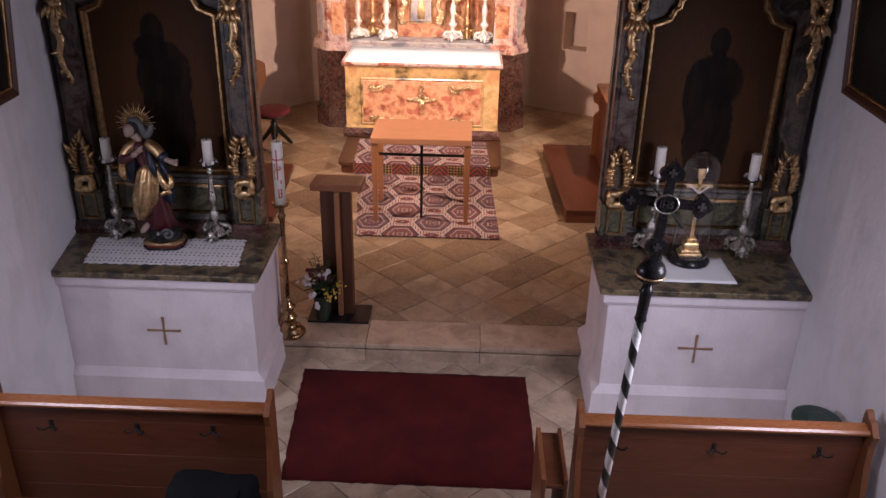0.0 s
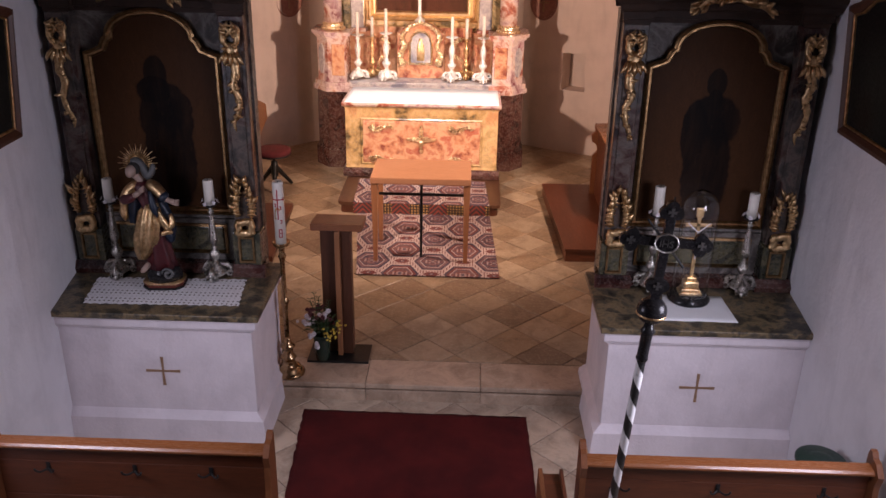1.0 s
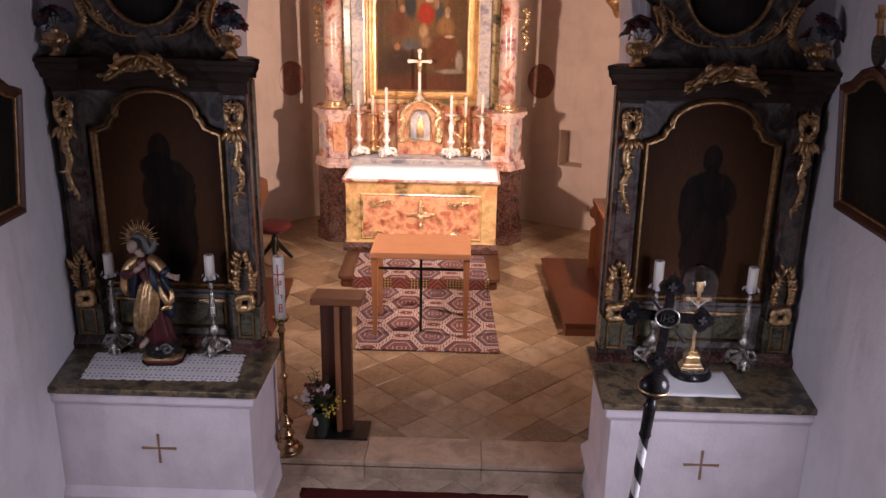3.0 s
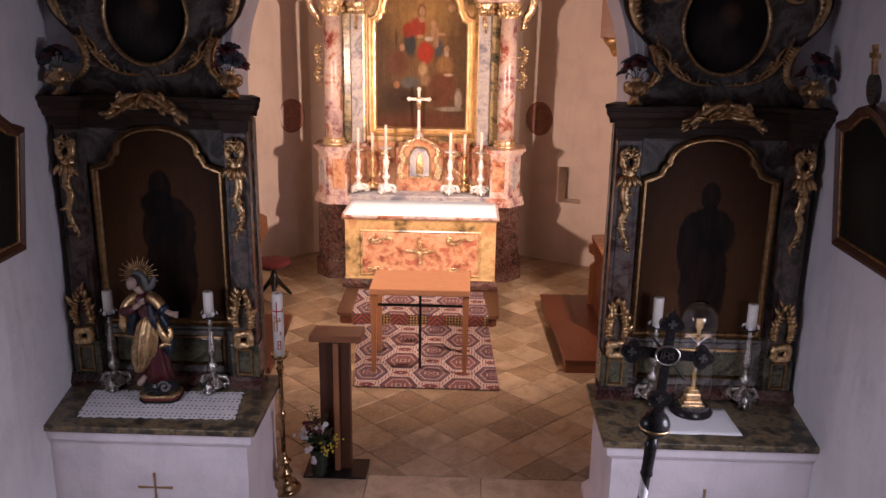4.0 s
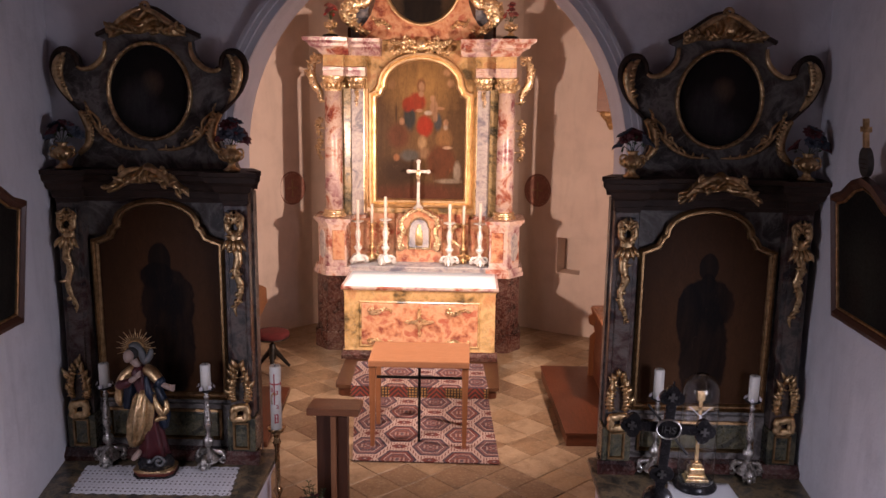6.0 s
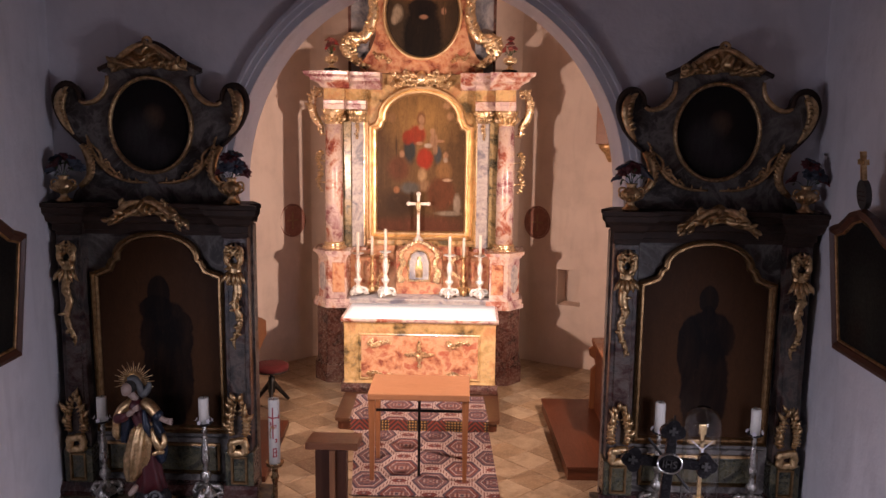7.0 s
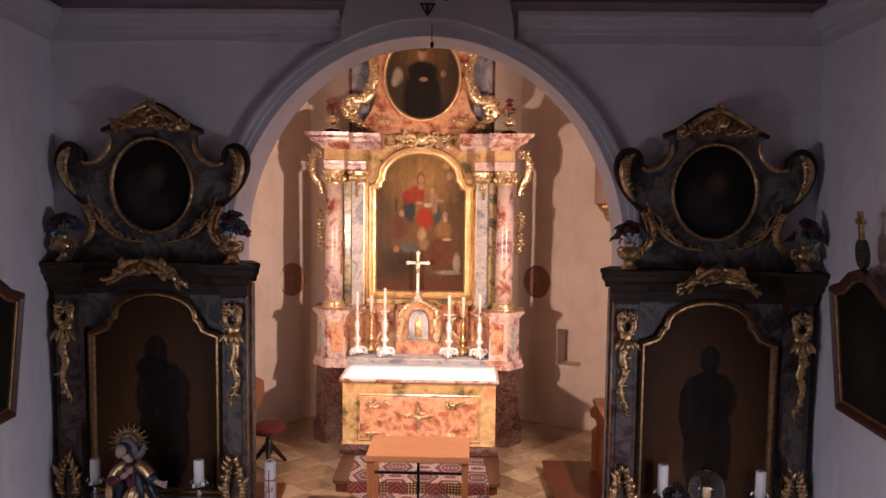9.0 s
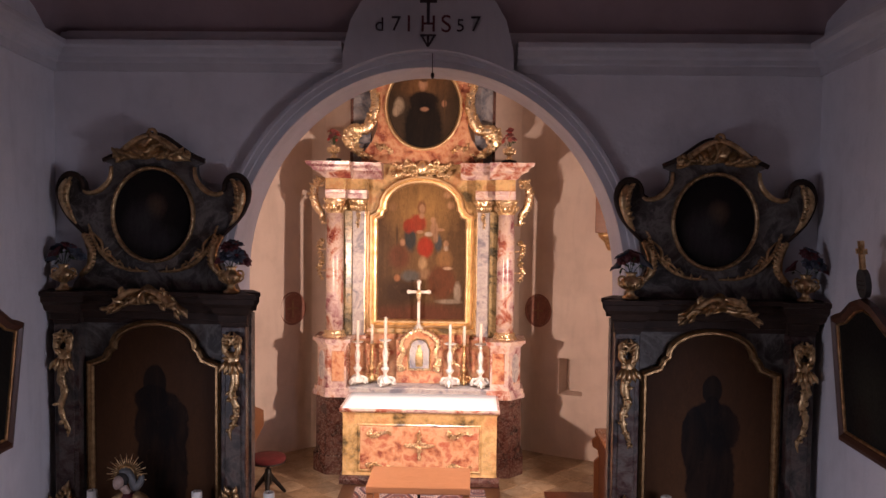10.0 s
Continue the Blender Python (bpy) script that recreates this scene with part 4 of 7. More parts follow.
        for k in range(5):
            leaf(bm, (x + 0.02 * (k - 2), -0.24, 2.78), (0.3 * (k - 2), -0.2, -1), (0, -1, 0), 0.10, 0.018)
        line = glide([(x, -0.23, 2.74), (x + s * 0.022, -0.235, 2.64), (x - s * 0.004, -0.235, 2.54), (x + s * 0.03, -0.225, 2.44), (x + s * 0.012, -0.22, 2.34), (x - s * 0.022, -0.215, 2.27), (x - s * 0.012, -0.215, 2.21)], 20)
        tube(bm, line, [0.034 * (1 - k / 19) ** 0.7 * (0.75 + 0.35 * math.sin(k * 1.9) ** 2) + 0.004 for k in range(20)], 8, 0.7)
        for k in range(1, 18, 2):
            for q in (-1, 1):
                if rng.random() < 0.8:
                    leaf(bm, line[k], (q * rng.uniform(0.3, 1.0), -0.25, rng.uniform(-1.0, 0.3)), (0, -1, 0), rng.uniform(0.035, 0.075) * (1.2 - k / 24), rng.uniform(0.010, 0.02), 0.5)
        p("pendant", bm, M_OLDGOLD, "gilded shell with a curling leaf pendant", True)
    # picture
    paint = painting("dark_canvas", (0.085, 0.037, 0.015), (0.046, 0.021, 0.010), figure, 0.5, 0.9, 0.4, 0.22)
    bm = bmesh.new()
    prism(bm, [(x, z - 2.25) for x, z in arched(0.46, 1.56, 2.74, 3.02, 0.17, 0.10)], -0.006, 0.006)
    part("canvas", bm, paint, t, "dark old oil painting with a shadowy shape", False, pose(0, -0.095, 2.25 - base))
    bm = bmesh.new()
    sweep(bm, pic, [(-0.004, -0.08), (-0.004, -0.135), (0.012, -0.145), (0.022, -0.125), (0.036, -0.125), (0.046, -0.11), (0.052, -0.085)])
    p("picture_frame", bm, M_FRAMEGOLD, "narrow gilded picture frame")
    # entablature
    bm = bmesh.new()
    prof = [(0.0, 3.02), (-0.20, 3.02), (-0.205, 3.05), (-0.22, 3.055), (-0.22, 3.10), (-0.25, 3.12), (-0.27, 3.16), (-0.32, 3.19), (-0.325, 3.225), (-0.35, 3.235), (-0.35, 3.262), (0.0, 3.262)]
    for s in (-1, 1):
        run_x(bm, [(min(-0.15, y), z) for y, z in prof], s * 0.60 - 0.05, s * 0.60 + 0.05, 0.75)
        box(bm, s * 0.60 - 0.09, s * 0.60 + 0.09, -0.17, 0.0, 3.022, 3.260)
        run_x(bm, [(min(0.0, y + 0.17), z) for y, z in prof[5:]], s * 0.60 - 0.09, s * 0.60 + 0.09, 0.55)
    run_x(bm, [(min(0.0, y + 0.09), z) for y, z in prof], -0.56, 0.56)
    p("entablature", bm, M_DARKFRAME, "dark brown stepped cornice")
    # upper piece
    half = [(0.60, 3.262), (0.575, 3.32), (0.50, 3.40), (0.455, 3.50), (0.455, 3.58), (0.50, 3.66), (0.57, 3.73), (0.635, 3.81), (0.675, 3.90), (0.685, 3.98), (0.66, 4.05), (0.61, 4.085), (0.55, 4.075), (0.515, 4.03), (0.505, 3.98), (0.47, 3.962), (0.40, 3.975), (0.335, 4.03), (0.305, 4.09), (0.30, 4.155), (0.35, 4.175), (0.345, 4.198), (0.25, 4.235), (0.16, 4.30), (0.08, 4.35), (0.0, 4.365)]
    outline = [(-x, z) for x, z in half] + half[-2::-1]
    bm = bmesh.new()
    prism(bm, outline, -0.10, -0.01)
    p("upper_board", bm, M_SLATE, "dark grey-brown marbled upper board with scrolled outline")
    for s in (-1, 1):
        bm = bmesh.new()
        tube(bm, glide([(s * x, -0.105, z) for x, z in half[5:16]], 30), [0.013 + 0.009 * math.sin(math.pi * k / 29) for k in range(30)], 8)
        p("scroll_edge", bm, M_DARKFRAME, "dark moulded scroll edge", True)
        bm = bmesh.new()
        tube(bm, glide([(s * x, -0.112, z - 0.012) for x, z in half[14:20]], 16), [0.012 + 0.008 * math.sin(math.pi * k / 15) for k in range(16)], 7)
        p("gilded_rim", bm, M_OLDGOLD, "gilded curved rim", True)
        bm = bmesh.new()
        line = glide([(s * 0.60, -0.125, 4.04), (s * 0.628, -0.14, 3.98), (s * 0.632, -0.14, 3.90), (s * 0.60, -0.125, 3.80), (s * 0.555, -0.115, 3.73)], 12)
        tube(bm, line, [0.028, 0.036, 0.04, 0.042, 0.041, 0.039, 0.035, 0.031, 0.026, 0.02, 0.014, 0.008], 8, 0.6)
        for k in range(9):
            leaf(bm, line[k] + Vector((0, -0.012, 0)), (s * -0.9, -0.2, 0.45), (0, -1, 0), 0.045, 0.014)
        p("volute_leaf", bm, M_OLDGOLD, "gilded shell leaf on the volute", True)
        bm = bmesh.new()
        line = glide([(s * 0.50, -0.13, 3.66), (s * 0.46, -0.14, 3.60), (s * 0.435, -0.14, 3.52), (s * 0.45, -0.14, 3.43), (s * 0.52, -0.14, 3.36)], 14)
        tube(bm, line, [0.018 + 0.014 * math.sin(math.pi * k / 13) for k in range(14)], 8, 0.7)
        for k in range(1, 13):
            leaf(bm, line[k], (s * -0.9, -0.1, 0.3), (0, -1, 0), 0.045, 0.013)
        p("side_scroll", bm, M_OLDGOLD, "gilded c-scroll", True)
        bm = bmesh.new()
        outer = glide([(s * 0.455, -0.112, 3.70), (s * 0.405, -0.12, 3.575), (s * 0.31, -0.122, 3.465), (s * 0.18, -0.12, 3.405), (s * 0.04, -0.112, 3.395)], 20)
        tube(bm, outer, [0.006 + 0.009 * math.sin(math.pi * k / 19) for k in range(20)], 7)
        inner = glide([(s * 0.435, -0.112, 3.665), (s * 0.37, -0.125, 3.60), (s * 0.36, -0.125, 3.535), (s * 0.30, -0.125, 3.50), (s * 0.255, -0.122, 3.455)], 16)
        tube(bm, inner, [0.005 + 0.008 * math.sin(math.pi * k / 15) for k in range(16)], 7)
        tube(bm, curl_path(s * 0.325, -0.125, 3.525, 0.036, 1.2, 0.4, 0.25, 14, s), [0.011 - 0.0004 * k for k in range(14)], 7)
        tube(bm, curl_path(s * 0.235, -0.122, 3.445, 0.026, 1.1, 1.0, 0.25, 12, s), 0.007, 6)
        for k in range(1, 19, 2):
            leaf(bm, outer[k], (s * rng.uniform(-0.2, 0.5), -0.2, rng.uniform(0.3, 1.0)), (0, -1, 0), rng.uniform(0.026, 0.044), 0.008)
        for k in range(0, 7):
            leaf(bm, outer[k], (s * rng.uniform(0.2, 0.8), -0.2, 0.9), (0, -1, 0), rng.uniform(0.03, 0.05), 0.009)
        p("leaf_spray", bm, M_OLDGOLD, "gilded leaf spray", True)
    bm = bmesh.new()
    prism(bm, oval(0.275, 0.325), -0.006, 0.006)
    part("oval_canvas", bm, painting("dark_oval_canvas", (0.026, 0.020, 0.018), (0.013, 0.011, 0.011), [(0.02, 0.06, 0.06, 0.07, 0.5, (0.12, 0.075, 0.05)), (-0.08, -0.06, 0.10, 0.12, 0.6, (0.065, 0.06, 0.058)), (0.04, -0.18, 0.12, 0.08, 0.7, (0.05, 0.045, 0.045))], 0.3, 0.35, 0.3), t, "dark oval oil painting", False, pose(0, -0.108, 3.80 - base))
    bm = bmesh.new()
    sweep(bm, oval(0.302, 0.345, 3.80, 48), [(0, -0.095), (0, -0.13), (0.012, -0.142), (0.024, -0.13), (0.03, -0.095)])
    for k in range(48):
        a = 2 * math.pi * k / 48
        leaf(bm, (0.290 * math.sin(a), -0.135, 3.80 + 0.333 * math.cos(a)), (math.cos(a), 0, -math.sin(a)), (0, -1, 0), 0.03, 0.009)
    p("oval_frame", bm, M_OLDGOLD, "carved gilded oval frame", True)
    bm = bmesh.new()
    carved(bm, -0.275, 0.275, lambda x: 4.172 + 0.035 * (1 - abs(x) / 0.275) + 0.008 * math.sin(31 * x), lambda x: 4.19 + 0.19 * (1 - abs(x / 0.275) ** 1.25) + 0.012 * math.sin(38 * x), -0.105, 0.085, seed)
    for s in (-1, 1):
        tube(bm, glide([(s * 0.01, -0.17, 4.36), (s * 0.08, -0.18, 4.335), (s * 0.16, -0.17, 4.28), (s * 0.22, -0.15, 4.235), (s * 0.275, -0.13, 4.205)], 14), [0.012 + 0.010 * math.sin(math.pi * k / 13) for k in range(14)], 8)
        tube(bm, curl_path(s * 0.25, -0.135, 4.225, 0.030, 1.2, 0.6, 0.25, 12, s), 0.009, 6)
        for k in range(6):
            leaf(bm, (s * (0.04 + 0.035 * k), -0.165, 4.20 + 0.004 * k), (s * rng.uniform(0.3, 1.0), -0.2, rng.uniform(-0.2, 0.8)), (0, -1, 0), rng.uniform(0.06, 0.09), 0.018)
    tube(bm, curl_path(0.012, -0.15, 4.375, 0.036, 1.2, 2.4, 0.3, 16, 1), [0.018 - 0.0006 * k for k in range(16)], 8)
    p("crest", bm, M_OLDGOLD, "gilded carved shell crest", True)
    bm = bmesh.new()
    tube(bm, glide([(-0.365, -0.09, 4.185), (-0.26, -0.10, 4.235), (-0.16, -0.10, 4.305), (-0.08, -0.10, 4.355), (0, -0.10, 4.372), (0.08, -0.10, 4.355), (0.16, -0.10, 4.305), (0.26, -0.10, 4.235), (0.365, -0.09, 4.185)], 34), 0.018, 8)
    p("crest_moulding", bm, M_DARKFRAME, "dark moulding over the crest", True)
    bm = bmesh.new()
    carved(bm, -0.27, 0.29, lambda x: 3.075 + 0.10 * (1 - (x / 0.30) ** 2) + 0.008 * math.sin(37 * x), lambda x: 3.115 + 0.185 * (1 - (x / 0.30) ** 2) + 0.014 * math.sin(43 * x + 1), -0.24, 0.095, seed + 3)
    for s in (-1, 1):
        tube(bm, glide([(s * 0.02, -0.33, 3.285), (s * 0.10, -0.34, 3.265), (s * 0.18, -0.33, 3.20), (s * 0.26, -0.30, 3.11)], 12), [0.010 + 0.012 * math.sin(math.pi * k / 11) for k in range(12)], 8)
        tube(bm, curl_path(s * 0.13, -0.335, 3.262, 0.035, 1.2, 0.3, 0.3, 14, s), 0.011, 7)
        for k in range(5):
            leaf(bm, (s * (0.03 + 0.05 * k), -0.33, 3.235 - 0.022 * k), (s * rng.uniform(0.4, 1.0), -0.2, rng.uniform(-0.8, 0.5)), (0, -1, 0), rng.uniform(0.06, 0.085), 0.018)
    p("cartouche", bm, M_OLDGOLD, "gilded carved cartouche on the cornice", True)
    return t


DARK = (0.006, 0.005, 0.005)
side_retable(-2.17, "dark marbled baroque side altarpiece with gilded carving", [(0.05, -0.30, 0.19, 0.42, 0.05, DARK), (0.05, 0.02, 0.20, 0.26, 0.05, DARK), (0.0, 0.33, 0.085, 0.14, 0.05, (0.012, 0.008, 0.006)), (-0.02, 0.22, 0.13, 0.10, 0.06, DARK), (0.16, 0.10, 0.085, 0.10, 0.06, DARK), (0.14, 0.20, 0.035, 0.05, 0.08, (0.012, 0.008, 0.006))], 11)
side_retable(1.80, "dark marbled baroque side altarpiece with gilded carving", [(0.02, -0.30, 0.17, 0.44, 0.05, DARK), (0.02, 0.08, 0.20, 0.20, 0.05, DARK), (0.02, 0.36, 0.070, 0.105, 0.05, (0.012, 0.008, 0.006)), (0.02, 0.24, 0.05, 0.08, 0.06, DARK), (-0.10, 0.0, 0.09, 0.24, 0.06, DARK)], 17)


def flower_vase(x, y, z, h, cols, label, group, seed, gold, blooms=7, bloom=2.3, plinth=0.0):
    t = thing("vase", pose(x, y, z), label, "vase", group)
    rng = random.Random(seed)
    b = bmesh.new()
    lathe(b, [(0.055, 0), (0.06, 0.012), (0.03, 0.03), (0.022, 0.055), (0.05, 0.075), (0.072, 0.105), (0.07, 0.13), (0.035, 0.155), (0.03, 0.17), (0.045, 0.185)], 18)
    for s in (-1, 1):
        tube(b, curl_path(s * 0.065, 0, 0.13, 0.035, 0.9, -1.2, 0.5, 10, s), 0.008, 6)
    for k in range(12):
        a = 2 * math.pi * k / 12
        leaf(b, (0.040 * math.cos(a), 0.040 * math.sin(a), 0.068), (math.cos(a) * 0.8, math.sin(a) * 0.8, 1), (math.cos(a), math.sin(a), 0), 0.07, 0.014)
    part("body", b, gold, t, "gilded carved vase", True)
    bouquet(t, 0.17, 0.075, h, cols, rng, blooms, bloom)
    if plinth:
        part("plinth", lathe(bmesh.new(), [(0.105, -plinth), (0.11, -0.01), (0.085, 0.0)], 18), M_EBONY, t, "black turned plinth", True)
    return t


for cx, cols in ((-2.17, [M_PLUM_PETAL, M_BLUE_PETAL]), (1.80, [M_PLUM_PETAL, M_BLUE_PETAL])):
    for s in (-1, 1):
        flower_vase(cx + s * 0.595, 6.07, 3.262, 0.16, cols, "gilded vase of dark red and blue flowers on the side altarpiece", "vases on the side altarpieces", 31 + s, M_OLDGOLD)


# ---- high altar ----
AY = 10.84
t = thing("altar_table", pose(-0.52, 11.3, 0.31), "ochre and orange marbled high altar table with gilt ornaments", "altar", "high altar")
down = pose(0, 0, -0.31)
f = AY - 11.3


def hp(name, bm, m, label="", smooth=False):
    return part(name, bm, m, t, label, smooth, down)


bm = bmesh.new()
pro = [(1.0, 0.31), (1.01, 0.36), (1.0, 0.40), (0.985, 0.45), (0.985, 1.20), (1.0, 1.235)]
rings = []
for hx, z in pro:
    d = hx - 1.0
    rings.append([bm.verts.new(v) for v in ((-hx, f - d + 0.02, z), (hx, f - d + 0.02, z), (hx, 0.62, z), (-hx, 0.62, z))])
for a, b in zip(rings, rings[1:]):
    for k in range(4):
        bm.faces.new((a[k], a[(k + 1) % 4], b[(k + 1) % 4], b[k]))
bm.faces.new(rings[-1])
hp("block", bm, M_OCHRE, "ochre marbled altar block")
bm = bmesh.new()
run_x(bm, [(0.3, 0.315), (f - 0.035, 0.315), (f - 0.04, 0.37), (f - 0.01, 0.41), (f + 0.02, 0.42), (0.3, 0.42)], -1.02, 1.02)
hp("base_moulding", bm, M_DARKRED, "red marbled base moulding")
bm = bmesh.new()
box(bm, -0.76, 0.76, f + 0.012, f + 0.05, 0.50, 1.06, 0.012)
hp("front_panel", bm, M_ORANGE, "orange-red marbled front panel")
bm = bmesh.new()
sweep(bm, [(-0.79, 0.47), (-0.79, 1.09), (0.79, 1.09), (0.79, 0.47)], [(0, f + 0.034), (0, f + 0.022), (0.015, f + 0.008), (0.03, f + 0.02), (0.03, f + 0.034)])
hp("panel_moulding", bm, M_OCHRE, "")
bm = bmesh.new()
run_x(bm, [(0.62, 1.235), (f + 0.01, 1.235), (f - 0.02, 1.25), (f - 0.035, 1.27), (f - 0.035, 1.295), (0.62, 1.295)], -1.02, 1.02, 0.0)
hp("top", bm, M_PINK, "rose marbled altar top")
rng = random.Random(5)
for s in (-1, 1):
    for z, flip in ((0.975, 1), (0.56, -1)):
        bm = bmesh.new()
        c = s * 0.51
        spray(bm, glide([(c - 0.15, f - 0.005, z + 0.02 * flip), (c - 0.09, f - 0.02, z - 0.03 * flip), (c, f - 0.02, z), (c + 0.08, f - 0.02, z + 0.03 * flip), (c + 0.15, f - 0.005, z - 0.01 * flip)], 14), 0.010, 0.010, 0.055, rng)
        tube(bm, curl_path(c - 0.12, f - 0.015, z + 0.025 * flip, 0.035, 1.1, 0.5, 0.3, 12, -s), 0.008, 6)
        hp("corner_scroll", bm, M_GOLD, "gilded scroll ornament", True)
bm = bmesh.new()
for k in range(4):
    a = math.pi / 2 * k
    d = Vector((math.cos(a), 0, math.sin(a)))
    spray(bm, [Vector((-0.0, f - 0.012, 0.83)) + d * (0.03 + 0.034 * i) for i in range(5)], 0.014, 0.012, 0.05, rng)
    tube(bm, [Vector((0, f - 0.014, 0.83)) + d * 0.16, Vector((0, f - 0.014, 0.83)) + d * 0.19], [0.022, 0.010], 8)
sweep(bm, oval(0.05, 0.05, 0.83, 16), [(0, f + 0.01), (0, f - 0.02), (0.02, f - 0.03), (0.035, f + 0.01)])
hp("centre_cross", bm, M_GOLD, "gilded leafy cross", True)

bm = bmesh.new()
NXC = 40
rows = []
rr = random.Random(8)
edge = [0.03 * math.sin(k * 0.9) * rr.random() for k in range(NXC + 1)]
for j, (y, dz) in enumerate(((AY - 0.02, -0.004), (AY - 0.008, 0.007), (11.1, 0.008), (11.4, 0.008), (11.69, 0.008))):
    rows.append([bm.verts.new((-1.505 + 1.975 * k / NXC, y - (0.004 * edge[k] if j < 1 else 0), 1.295 + dz - (edge[k] * 0.10 + 0.004 if j == 0 else 0) + 0.0015 * math.sin(k * 1.7 + j))) for k in range(NXC + 1)])
for a, b in zip(rows, rows[1:]):
    for k in range(NXC):
        bm.faces.new((a[k], a[k + 1], b[k + 1], b[k]))
ob = tagged(part("altar_cloth", bm, M_LINEN, None, "", True), "white linen cloth lying on the high altar", "altar cloth")
ob.modifiers.new("thick", "SOLIDIFY").thickness = 0.003

# gradine behind the cloth
g = thing("gradine", pose(-0.55, 11.9, 1.297), "low rose and grey marbled shelf behind the altar cloth", "altar shelf")
bm = bmesh.new()
run_x(bm, [(0.28, 0.0), (-0.19, 0.0), (-0.195, 0.05), (-0.21, 0.055), (-0.21, 0.075), (0.28, 0.075)], -1.0, 0.98)
part("shelf", bm, M_PALE, g, "")

for x, y, h, ch, silver in ((-1.455, 11.90, 0.60, 0.30, True), (-1.27, 12.02, 0.56, 0.27, False), (-1.06, 11.83, 0.64, 0.32, True), (-0.165, 11.85, 0.60, 0.27, True), (0.03, 12.0, 0.56, 0.27, False), (0.26, 11.84, 0.60, 0.29, True)):
    candlestick(pose(x, y, 1.372, 0, 0, 20 * x), h, 0.15 if silver else 0.12, ch, 0.021, M_PALE_SILVER if silver else M_OLDGOLD, ("tall silvered" if silver else "slender gilded") + " candlestick with a thin white candle on the high altar", "high altar candlesticks")

# retable of the high altar
RX, RY = -0.60, 12.30
t = thing("retable", pose(RX, RY, H), "tall rose and ochre marbled baroque high altarpiece with gilding", "altarpiece")
down = pose(0, 0, -H)
rng = random.Random(23)
bm = bmesh.new()
box(bm, -1.12, 1.12, 0.02, 0.30, 0.16, 4.15)
hp("core", bm, M_OCHRE, "ochre marbled core wall")


def pier_plan(s, grow, y_front):
    """Plan of an outer pier: a front face and a face turned outwards."""
    o = [(0.97 - grow, 0.05), (0.97 - grow, y_front - grow), (1.25 + grow * 0.4, y_front - grow), (1.43 + grow, y_front + 0.20 - grow * 0.4), (1.43 + grow, 0.05)]
    return [(s * x, y) for x, y in o]


